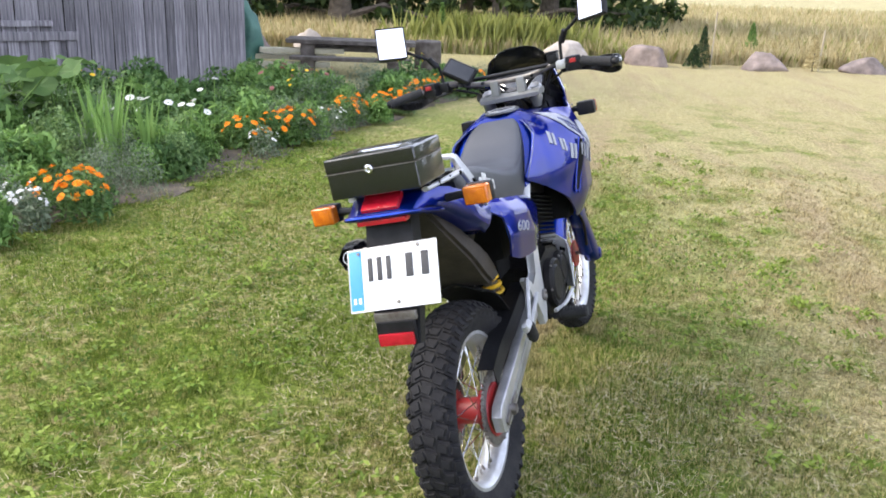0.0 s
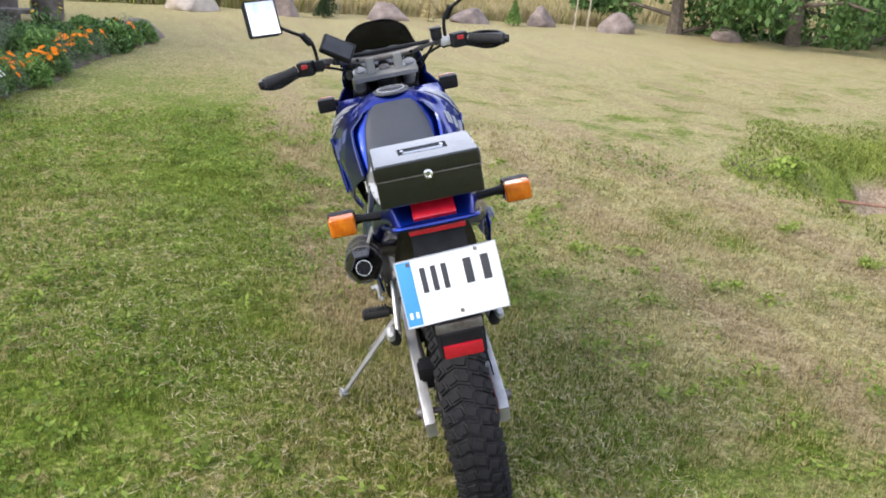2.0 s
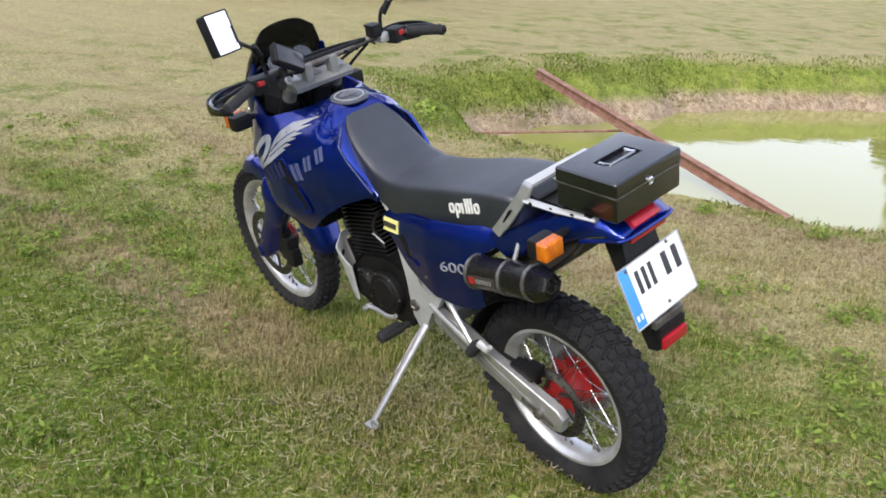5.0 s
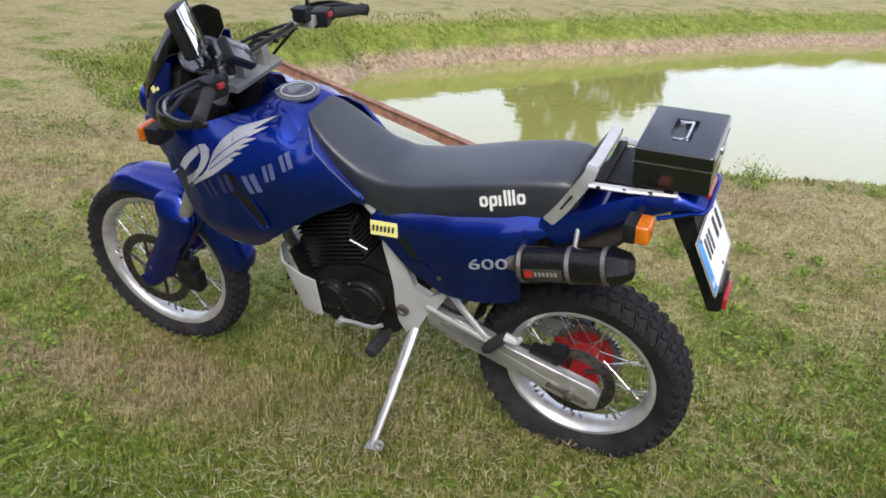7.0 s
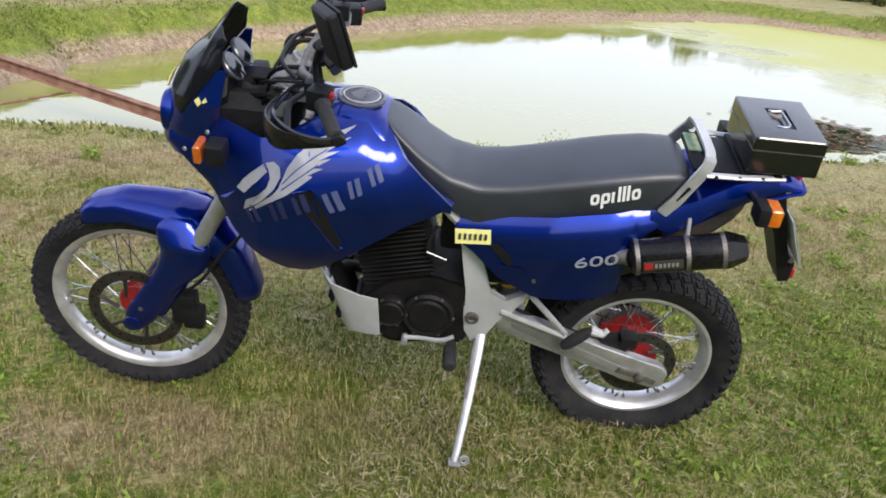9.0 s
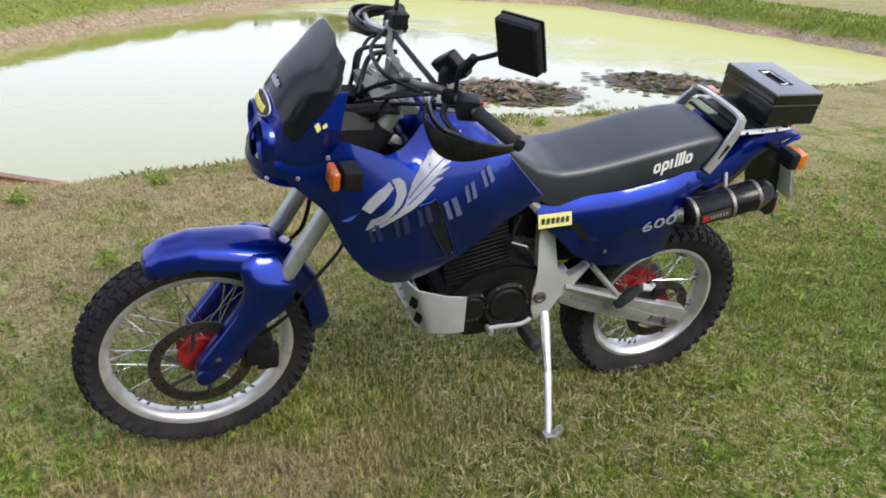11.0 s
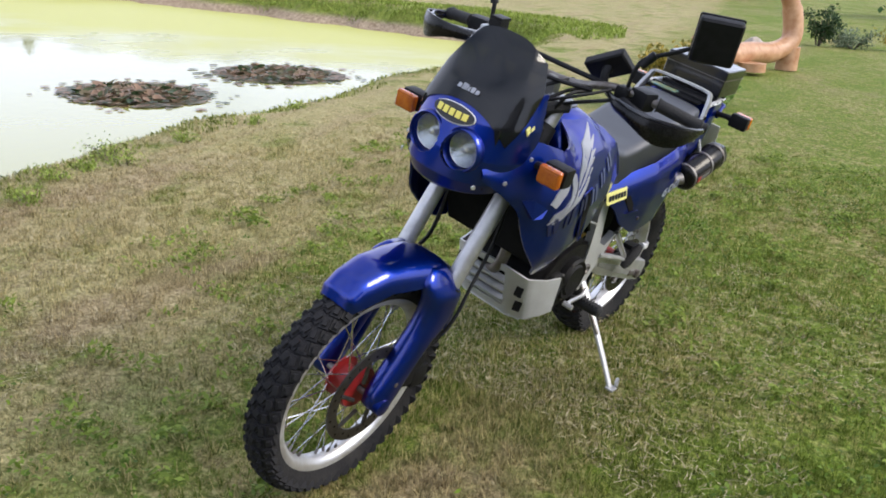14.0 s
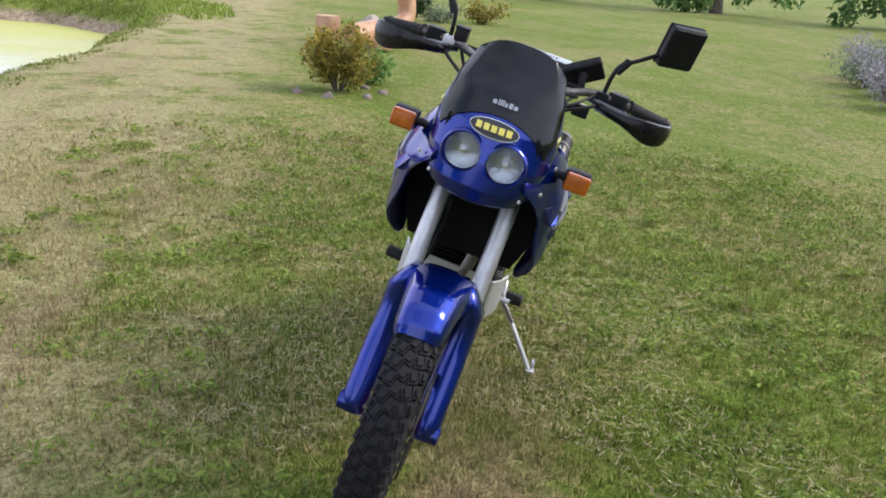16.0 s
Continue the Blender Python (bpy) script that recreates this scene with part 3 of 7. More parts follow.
wheel("rear_wheel", CR, 0.316, 0.127, 0.228, 46, "silver spoked rear wheel with a knobbly tyre", KNOB_R, 0.115, 0.062)
wheel("front_wheel", CF, 0.324, 0.091, 0.262, 52, "silver spoked front wheel with a knobbly tyre", KNOB_F, 0.14, 0.062)

# ---- swinging arm, chain side, shock ----
ARM = [(0.51, 0.445), (0.5, 0.385), (0.413, 0.348), (0.233, 0.286), (0.1, 0.238), (0.022, 0.215), (-0.008, 0.225), (-0.018, 0.272), (0.003, 0.298), (0.242, 0.368), (0.4, 0.426)]
arm = part("swinging_arm", prism(ARM, 0.088, 0.118, 0.004), M_ALU, bike, "worn aluminium box-section swinging arm")
part("right_arm", prism(ARM, -0.118, -0.088, 0.004), M_ALU, arm)
for s in (1, -1):
    part("arm_channel", prism([(0.465, 0.413), (0.46, 0.396), (0.287, 0.324), (0.1, 0.258), (0.095, 0.276), (0.28, 0.352)], s * 0.1175, s * 0.1195, 0.0005), M_ARMGREY, arm)
part("arm_bridge", box((0.46, 0, 0.415), (0.06, 0.19, 0.05), 0.008), M_ALU, arm)
for s in (-1, 1):
    bm = prism([(0.14, 0.268), (0.10, 0.26), (0.02, 0.232), (0.01, 0.247), (0.06, 0.268), (0.13, 0.287)], s * 0.119, s * 0.123, 0.001)
    part("chain_adjuster", bm, M_STEEL, arm)
    part("axle_nut", lathe([(0, 0.016), (0.014, 0.016), (0.016, 0.012)], (0.068, s * 0.119, 0.258), (0, s, 0), 6), M_STEEL, arm)
part("brake_hose", tube(bent([(0.5, 0.1, 0.47), (0.4, 0.09, 0.42), (0.27, 0.085, 0.375), (0.18, 0.08, 0.36)]), 0.006, 7), M_BLACK, arm)
bm = box((0.155, 0.078, 0.335), (0.085, 0.045, 0.06), 0.008, Matrix.Rotation(0, 4, "Y"))
box((0.115, 0.082, 0.365), (0.05, 0.05, 0.035), 0.006, bm=bm)
box((0.195, 0.08, 0.315), (0.045, 0.035, 0.03), 0.006, bm=bm)
part("rear_caliper", bm, M_BLACK, bike, "black rear brake caliper")
bm = lathe([(-0.004, 0.03), (-0.004, 0.098), (0.004, 0.098), (0.004, 0.03)], (0.068, -0.07, 0.262), (0, 1, 0), 44, closed=True)
for k in range(44):
    a = k * PI2 / 44
    box((0, 0, 0.1), (0.007, 0.006, 0.012), 0, Matrix.Translation((0.068, -0.07, 0.262)) @ Matrix.Rotation(a, 4, "Y"), bm)
part("rear_sprocket", bm, M_STEEL, bike, "dark rear chain sprocket")
part("sprocket_carrier", lathe([(-0.01, 0.02), (-0.012, 0.075), (0.0, 0.08), (0.004, 0.02)], (0.068, -0.066, 0.262), (0, 1, 0), 28), M_RED, bike)
bm = bmesh.new()
for a, b in (((0.09, -0.07, 0.362), (0.6, -0.07, 0.40)), ((0.09, -0.07, 0.163), (0.6, -0.07, 0.33))):
    a, b = Vector(a), Vector(b)
    for k in range(42):
        p = a.lerp(b, k / 42)
        box(p, (0.0115, 0.012 if k % 2 else 0.017, 0.013), 0.002, bm=bm, seg=1)
tagged(part("drive_chain", bm, M_STEEL, bike, "oily steel drive chain"), kind="stuff")
part("chain_guard", sheet([[(x, y, z + dz) for y, dz in ((-0.045, 0), (-0.095, 0), (-0.1, -0.05))] for x, z in ((0.06, 0.385), (0.15, 0.42), (0.3, 0.452), (0.45, 0.49), (0.5, 0.5))], 0.004, side=(0.2, -0.07, 0.2)), M_BLACK, bike, "black plastic chain guard")
part("hub_guard", box((0.12, -0.055, 0.28), (0.1, 0.012, 0.05), 0.004), M_RED, bike)
bm = bmesh.new()
pts = [Vector((0.47 - 0.0016 * k + 0.03 * math.cos(k * 0.62), 0.03 * math.sin(k * 0.62), 0.47 + 0.0028 * k)) for k in range(70)]
tube(pts, 0.0075, 7, bm)
part("shock_spring", bm, M_YELLOW, bike, "yellow coil spring of the rear shock")
part("shock_body", tube([(0.49, 0, 0.43), (0.35, 0, 0.72)], 0.024, 12), M_STEEL, bike)

# ---- frame, engine ----
FRAME = [(0.64, 0.72), (0.595, 0.73), (0.572, 0.632), (0.54, 0.51), (0.49, 0.485), (0.44, 0.53), (0.425, 0.522), (0.47, 0.45), (0.506, 0.425), (0.53, 0.36), (0.545, 0.335), (0.575, 0.335), (0.6, 0.38), (0.606, 0.463), (0.6, 0.52), (0.625, 0.63)]
for s in (1, -1):
    fr = part("frame_plate", prism(FRAME, s * 0.1, s * 0.125, 0.005), M_SILVER, bike, "silver painted frame plate")
    part("pivot_bolt", lathe([(0, 0.02), (0.008, 0.02), (0.01, 0.012), (0.004, 0.009)], (0.578, s * 0.125, 0.425), (0, s, 0), 16), M_STEEL, fr)
    part("footpeg_stay", tube([(0.425, s * 0.125, 0.525), (0.31, s * 0.14, 0.41)], 0.009, 8), M_ALU, fr)
    part("footpeg_stay", tube([(0.5, s * 0.125, 0.455), (0.3, s * 0.14, 0.395)], 0.009, 8), M_ALU, fr)
    pg = part("pillion_peg", tube([(0.312, s * 0.15, 0.372), (0.30, s * 0.152, 0.385), (0.262, s * 0.158, 0.43), (0.245, s * 0.16, 0.447)], [0.012, 0.018, 0.018, 0.012], 10), M_GRIP, bike, "folded black rubber pillion footpeg")
    part("peg_tip", tube([(0.245, s * 0.16, 0.447), (0.21, s * 0.162, 0.44), (0.20, s * 0.162, 0.455)], [0.014, 0.012, 0.008], 8), M_SILVER, pg)
    rp = part("footpeg", tube([(0.63, s * 0.13, 0.33), (0.63, s * 0.155, 0.335), (0.63, s * 0.16, 0.335), (0.63, s * 0.245, 0.34), (0.63, s * 0.25, 0.34)], [0.012, 0.012, 0.019, 0.02, 0.014], 12), M_GRIP, bike, "black rubber rider footpeg")
    bm = bmesh.new()
    for k in range(7):
        box((0.63, s * (0.168 + 0.011 * k), 0.354), (0.03, 0.005, 0.01), 0.001, bm=bm, seg=1)
    part("peg_ribs", bm, M_GRIP, rp)
    part("frame_tube", tube(bent([(1.08, s * 0.03, 0.93), (0.9, s * 0.07, 0.86), (0.7, s * 0.1, 0.78), (0.6, s * 0.11, 0.68)]), 0.016, 8), M_SILVER, bike)
    part("rear_subframe", tube(bent([(0.62, s * 0.1, 0.72), (0.35, s * 0.1, 0.78), (0.1, s * 0.09, 0.85), (-0.1, s * 0.07, 0.9)]), 0.011, 8), M_BLACK, bike)
part("shift_lever", tube(bent([(0.625, 0.175, 0.388), (0.66, 0.18, 0.375), (0.72, 0.18, 0.376), (0.765, 0.185, 0.378)]), [0.007] * 19, 8), M_ALU, bike, "bright gear lever")
part("shift_tip", tube([(0.762, 0.172, 0.374), (0.762, 0.205, 0.374)], 0.009, 8), M_ALU, bike)
part("brake_pedal", tube(bent([(0.6, -0.15, 0.36), (0.7, -0.16, 0.35), (0.79, -0.17, 0.37)]), 0.007, 8), M_ALU, bike)
stand = part("side_stand", tube([(0.545, 0.12, 0.36), (0.548, 0.155, 0.325), (0.565, 0.255, 0.215), (0.585, 0.352, 0.104), (0.587, 0.362, 0.09)], [0.015, 0.014, 0.0125, 0.0115, 0.013], 10, flat=0.7), M_ALU, bike, "bright metal side stand, folded out")
part("stand_foot", box((0.587, 0.368, 0.09), (0.036, 0.03, 0.007), 0.003, None), M_ALU, stand)
part("stand_lug", lathe([(0, 0.007), (0, 0.016), (0.008, 0.016), (0.008, 0.007)], (0.562, 0.368, 0.105), (-0.2, 1, 0.2), 14, closed=True), M_ALU, stand)
part("stand_spring", tube([(0.56, 0.13, 0.35), (0.575, 0.25, 0.232)], 0.006, 7), M_STEEL, stand)

bm = loft([[(0.57, y * 0.9, 0.38), (0.6, y, 0.33), (0.8, y, 0.31), (0.9, y, 0.36), (0.905, y, 0.45), (0.82, y, 0.53), (0.7, y, 0.56), (0.58, y * 0.9, 0.52)] for y in (-0.13, -0.12, 0.12, 0.13)])
bmesh.ops.bevel(bm, geom=bm.edges[:], offset=0.008, segments=2, affect="EDGES")
eng = part("engine_case", bm, M_ENGINE, bike, "black engine crankcase")
for s, cx, cz, r in ((1, 0.703, 0.43, 0.075), (1, 0.81, 0.43, 0.05), (-1, 0.69, 0.43, 0.085), (-1, 0.8, 0.45, 0.06)):
    part("engine_cover", lathe([(0, r), (0.02, r), (0.028, r * 0.9), (0.024, r * 0.75), (0.03, r * 0.66), (0.03, 0.0005)], (cx, s * 0.125, cz), (0, s, 0), 30), M_ENGINE, eng)
    for k in range(6):
        a = k * PI2 / 6
        part("cover_bolt", lathe([(0, 0.005), (0.006, 0.005), (0.006, 0.0005)], (cx + r * 0.94 * math.cos(a), s * 0.145, cz + r * 0.94 * math.sin(a)), (0, s, 0), 6), M_STEEL, eng)
# cylinder, leaning ahead, with its cooling fins
up = Matrix.Translation((0.79, 0, 0.52)) @ Matrix.Rotation(radians(14), 4, "Y")
part("cylinder", box((0, 0, 0.09), (0.13, 0.15, 0.24), 0.02, up), M_ENGINE, eng)
fin = box((0, 0, 0), (0.2, 0.235, 0.004), 0.0015, seg=1)
fin0 = part("cooling_fin", fin, M_ENGINE, eng)
fin0.matrix_local = up
for k in range(1, 14):
    o = new("cooling_fin", fin0.data)
    o.parent = eng
    o.matrix_local = up @ Matrix.Translation((0, 0, 0.0145 * k))
part("cylinder_head", box((0.0, 0, 0.24), (0.19, 0.2, 0.08), 0.02, up), M_ENGINE, eng)
part("exhaust_header", tube(bent([(0.93, 0.04, 0.66), (1.0, 0.05, 0.62), (1.0, 0.03, 0.5), (0.93, -0.07, 0.42), (0.75, -0.1, 0.36)]), 0.018, 10), M_STEEL, bike)
part("oil_line", tube(bent([(0.68, 0.13, 0.6), (0.72, 0.135, 0.66), (0.7, 0.12, 0.72)]), 0.005, 7), M_ENGINE, eng)
part("cover_link", tube([(0.668, 0.14, 0.625), (0.722, 0.14, 0.645)], 0.0028, 7), M_ALU, eng)
part("carburettor", box((0.64, 0, 0.66), (0.1, 0.14, 0.1), 0.02), M_ENGINE, eng)
part("air_box", box((0.46, 0, 0.7), (0.24, 0.2, 0.17), 0.03), M_HOLLOW, bike)
part("battery_box", box((0.5, 0.03, 0.58), (0.14, 0.14, 0.1), 0.02), M_HOLLOW, bike)
part("inner_mudguard", sheet([[(0.068 + 0.338 * math.cos(a), y, 0.266 + 0.338 * math.sin(a) + (0.02 - abs(y) * 0.35)) for y in (-0.08, -0.05, 0, 0.05, 0.08)] for a in [radians(k) for k in range(8, 79, 10)]], 0.005, side=(0.068, 0, 2)), M_HOLLOW, bike, "black inner mudguard ahead of the rear wheel")
bm = loft([[(x0, y0, z0), (x0, -y0, z0), (x1, -y0 * 0.9, z1), (x1, y0 * 0.9, z1)] for x0, z0, x1, z1, y0 in ((-0.12, 0.9, 0.02, 0.86, 0.07), (-0.08, 0.82, 0.08, 0.78, 0.1), (0.03, 0.715, 0.18, 0.7, 0.115), (0.12, 0.635, 0.25, 0.63, 0.11), (0.19, 0.59, 0.29, 0.59, 0.1))])
bmesh.ops.bevel(bm, geom=bm.edges[:], offset=0.012, segments=2, affect="EDGES")
part("mudguard_side", bm, M_BROWN, bike, "dull brown inner mudguard below the tail")

# ---- skid plate: a louvred front, slanting corners with two slots each, cheeks that flare to the rear ----
def guard_row(v):
    """One level of the engine guard, v from its top to its foot, across from cheek to cheek."""
    half = [(0.845 - 0.01 * v, 0.172, 0.49 - 0.125 * v), (0.9 - 0.03 * v, 0.158, 0.488 - 0.135 * v), (0.978 - 0.055 * v, 0.134, 0.5 - 0.158 * v), (0.986 - 0.056 * v, 0.127, 0.503 - 0.16 * v), (1.014 - 0.066 * v, 0.088, 0.52 - 0.182 * v), (1.02 - 0.068 * v, 0.08, 0.523 - 0.185 * v)]
    return half + [(x, -y, z) for x, y, z in reversed(half)]


rows_ = []
for v in np.linspace(0, 1, 25):
    g = np.array(guard_row(v))
    u = np.concatenate([[0], np.cumsum(np.linalg.norm(np.diff(g, axis=0), axis=1))])
    uu = np.concatenate([np.linspace(u[0], u[2], 6)[:-1], np.linspace(u[2], u[3], 3)[:-1], np.linspace(u[3], u[4], 8)[:-1], np.linspace(u[4], u[7], 24)])
    uu = np.concatenate([uu, (u[-1] - uu[:14])[::-1]])
    rows_.append([tuple(np.interp(q, u, g[:, k]) for k in range(3)) for q in uu])
louvre_gap = lambda p: not (abs(p[1]) < 0.068 and 0.372 < p[2] < 0.497)
bm = sheet(rows_, 0.006, side=(0.7, 0, 0.5), keep=louvre_gap)
skid = part("skid_plate", bm, M_SILVER, bike, "silver painted aluminium engine guard with a louvred front", smooth=30)
part("guard_back", loft([[(0.99, y, 0.505), (0.935, y, 0.36), (0.925, y, 0.36), (0.98, y, 0.505)] for y in (-0.078, 0.078)]), M_HOLLOW, skid)
for k in range(3):
    q = 0.47 - 0.038 * k
    part("louvre", box((0, 0, 0), (0.022, 0.14, 0.012), 0.003, Matrix.Translation((1.0 - 0.014 * k, 0, q)) @ Matrix.Rotation(radians(25), 4, "Y")), M_SILVER, skid)
for sy in (-1, 1):
    for v in (0.32, 0.66):
        g = [Vector(p) for p in guard_row(v)]
        a, b_ = (g[3], g[4]) if sy > 0 else (g[8], g[7])
        c_ = a.lerp(b_, 0.35) + Vector((0.002, sy * 0.002, 0))
        d = (b_ - a).normalized()
        slot_ = [c_ + d * dx + Vector((-0.16 * dz, 0, dz)) for dx, dz in ((-0.012, -0.022), (0.012, -0.022), (0.012, 0.022), (-0.012, 0.022))]
        n_ = Vector((abs(d.y), sy * abs(d.x), 0)).normalized() * 0.003
        part("guard_slot", loft([[p - n_ * 2 for p in slot_], [p + n_ * 0.6 for p in slot_]]), M_HOLLOW, skid)
part("belly_sheet", sheet([[(x, y, z) for y in np.linspace(-w_, w_, 9)] for x, z, w_ in ((0.955, 0.34, 0.085), (0.93, 0.335, 0.12), (0.84, 0.327, 0.125), (0.7, 0.322, 0.12))], 0.005, side=(0.6, 0, 0.6)), M_SILVER, skid)

# ---- body panels ----
TOPX = [0.66, 0.75, 0.832, 0.9, 1.0, 1.139, 1.22, 1.265, 1.3, 1.345, 1.395]
TOPZ = [0.806, 0.888, 0.972, 1.006, 0.998, 0.966, 0.99, 1.0, 0.96, 0.935, 0.925]
LOWX = [0.66, 0.72, 0.79, 0.872, 0.965, 1.01, 1.035, 1.075, 1.1, 1.13, 1.18, 1.223, 1.25, 1.275, 1.3, 1.345, 1.395]
LOWZ = [0.798, 0.772, 0.742, 0.69, 0.618, 0.585, 0.576, 0.576, 0.586, 0.613, 0.66, 0.71, 0.76, 0.812, 0.835, 0.868, 0.9]


def side_y(x, z, s=1):
    """How far the tank panels stand out from the middle."""
    w = np.interp(x, [0.66, 0.74, 0.83, 0.93, 1.05, 1.15, 1.22, 1.28, 1.31, 1.345, 1.395], [0.142, 0.168, 0.196, 0.212, 0.232, 0.232, 0.21, 0.18, 0.168, 0.154, 0.13])
    lo, hi = np.interp(x, LOWX, LOWZ), np.interp(x, TOPX, TOPZ)
    v = (z - lo) / max(hi - lo, 1e-3)
    drop = 0.055 * max(0.0, (z - 0.84) / 0.14) ** 1.6 * np.interp(x, [0.7, 0.85, 1.1, 1.25], [0.4, 1, 1, 0.5])
    roll = min(max((z - (hi - 0.075)) / 0.0755, 0.0), 1.0)
    drop += 0.085 * (1 - math.sqrt(1 - roll * roll)) * float(np.interp(x, [0.8, 0.86, 1.02, 1.1], [0, 1, 1, 0]))
    tuck = 0.045 * max(0.0, (0.68 - z) / 0.1) ** 1.5
    crease = 0.008 * math.exp(-((z - (0.80 + 0.1 * (x - 0.9))) / 0.05) ** 2)
    slim = 1.0 if s > 0 else float(np.interp(x, [0.66, 0.8, 0.88, 1.0], [0.8, 0.84, 0.94, 1.0]))
    return (w - drop - tuck + crease - 0.004 * (1 - math.sin(math.pi * min(max(v, 0), 1)))) * slim


def side_panel(s):
    grid = []
    for x in np.linspace(0.664, 1.394, 54):
        lo, hi = np.interp(x, LOWX, LOWZ), np.interp(x, TOPX, TOPZ)
        grid.append([(x, s * side_y(x, z, s), z) for z in lo + (hi - lo) * (1 - (1 - np.linspace(0, 1, 36)) ** 1.9)])
    return sheet(grid, 0.007, side=(0.95, 0, 0.8))


def on_side(poly, s, lift=0.0035):
    """A thin decal that follows the panel."""
    bm = bmesh.new()
    vs = [bm.verts.new((x, s * (side_y(x, z, s) + lift), z)) for x, z in poly]
    bm.faces.new(vs)
    bmesh.ops.triangulate(bm, faces=bm.faces)
    for _ in range(2):
        bmesh.ops.subdivide_edges(bm, edges=bm.edges[:], cuts=1)
        for v in bm.verts:
            v.co.y = s * (side_y(v.co.x, v.co.z, s) + lift)
    e = bmesh.ops.extrude_face_region(bm, geom=bm.faces[:])
    for v in [g for g in e["geom"] if isinstance(g, bmesh.types.BMVert)]:
        v.co.y -= s * 0.003
    return bm


for s in (1, -1):
    pan = part("tank_panel", side_panel(s), M_BLUE, bike, "glossy dark blue tank side panel with silver prints", smooth=50)
    slot = [(1.062, 0.852), (1.03, 0.858), (1.008, 0.852), (0.938, 0.698), (0.945, 0.688), (0.964, 0.69)]
    part("vent_slot", on_side(slot, s, 0.005), M_HOLLOW, pan, "black slanting air slot")
    rim_pts = [(x, s * (side_y(x, z, s) + 0.006), z) for x, z in slot]
    part("slot_rim", tube(bent(rim_pts + rim_pts[:1], 3), 0.003, 6), M_BLUE, pan)
    # winged head print
    wing = [(1.097, 0.857), (1.078, 0.906), (1.056, 0.937), (1.022, 0.964), (0.922, 0.99), (0.978, 0.961), (0.933, 0.971), (0.991, 0.943), (0.957, 0.946), (1.003, 0.927), (0.974, 0.93), (1.016, 0.909), (0.993, 0.908), (1.029, 0.892), (1.016, 0.889), (1.04, 0.871), (1.08, 0.841), (1.126, 0.814), (1.177, 0.779), (1.148, 0.812), (1.115, 0.836)]
    part("wing_print", on_side(wing, s), M_WING, pan, "silver wing print")
    part("head_print", on_side([(1.202, 0.845), (1.186, 0.868), (1.165, 0.889), (1.136, 0.911), (1.126, 0.895), (1.145, 0.875), (1.162, 0.859), (1.182, 0.834)], s), M_WING, pan)
    part("neck_print", on_side([(1.131, 0.914), (1.111, 0.918), (1.096, 0.907), (1.093, 0.884), (1.107, 0.856), (1.136, 0.824), (1.16, 0.804), (1.187, 0.783), (1.179, 0.814), (1.15, 0.833), (1.126, 0.856), (1.118, 0.88), (1.122, 0.899)], s, 0.004), M_WING, pan)
    part("vein_print", tube([(x, s * (side_y(x, z, s) + 0.004), z) for x, z in ((1.088, 0.87), (1.06, 0.9), (1.02, 0.93), (0.985, 0.95))], 0.0014, 5), M_BLUE, pan)
    part("vein_print", tube([(x, s * (side_y(x, z, s) + 0.004), z) for x, z in ((1.09, 0.855), (1.06, 0.878), (1.03, 0.9), (1.005, 0.917))], 0.0014, 5), M_BLUE, pan)
    # small facet ahead of the print, turned up to the sky
    bm = bmesh.new()
    fv = [[bm.verts.new((x, s * (side_y(x, z, s) + q), z)) for x, z, q in ((1.284, 0.853, a), (1.25, 0.856, a), (1.207, 0.832, a), (1.23, 0.812, b), (1.25, 0.806, b))] for a, b in ((0.002, 0.016), (-0.003, -0.003))]
    bm.faces.new(fv[0]), bm.faces.new(fv[1])
    for q in range(5):
        bm.faces.new((fv[0][q], fv[0][(q + 1) % 5], fv[1][(q + 1) % 5], fv[1][q]))
    part("panel_facet", bm, M_BLUE, pan, smooth=0)
    # six lettered bars of the model name
    for k, q in enumerate(([(1.187, 0.794), (1.158, 0.806), (1.139, 0.758), (1.168, 0.746)], [(1.123, 0.812), (1.087, 0.828), (1.072, 0.776), (1.108, 0.76)], [(1.066, 0.838), (1.031, 0.852), (1.014, 0.806), (1.05, 0.788)],
                           [(0.992, 0.846), (0.953, 0.858), (0.93, 0.81), (0.97, 0.796)], [(0.932, 0.877), (0.903, 0.89), (0.889, 0.85), (0.92, 0.836)], [(0.886, 0.908), (0.857, 0.924), (0.84, 0.882), (0.87, 0.868)])):
        # right side paler: the sky's reflection is put into the print's colour
        m = M_WING if s < 0 else M_GREY if k > 2 else M_DIMGREY
        at = lambda i, j: (q[0][0] + (q[1][0] - q[0][0]) * i + (q[3][0] - q[0][0]) * j, q[0][1] + (q[1][1] - q[0][1]) * i + (q[3][1] - q[0][1]) * j)
        for i0, j0, i1, j1 in ((0.0, 0, 0.32, 1), (0.58, 0, 0.95, 1)):
            part("name_bar", on_side([at(i0, j0), at(i1, j0), at(i1, j1), at(i0, j1)], s), m, pan)
    # thin silver line that stands in for the highlight on the rear edge
    part("edge_highlight", tube([(x, s * (side_y(x, z, s) + 0.001), z) for x, z in ((0.668, 0.803), (0.71, 0.846), (0.75, 0.887), (0.79, 0.929), (0.828, 0.968))], 0.0022, 6), M_GREY, pan)

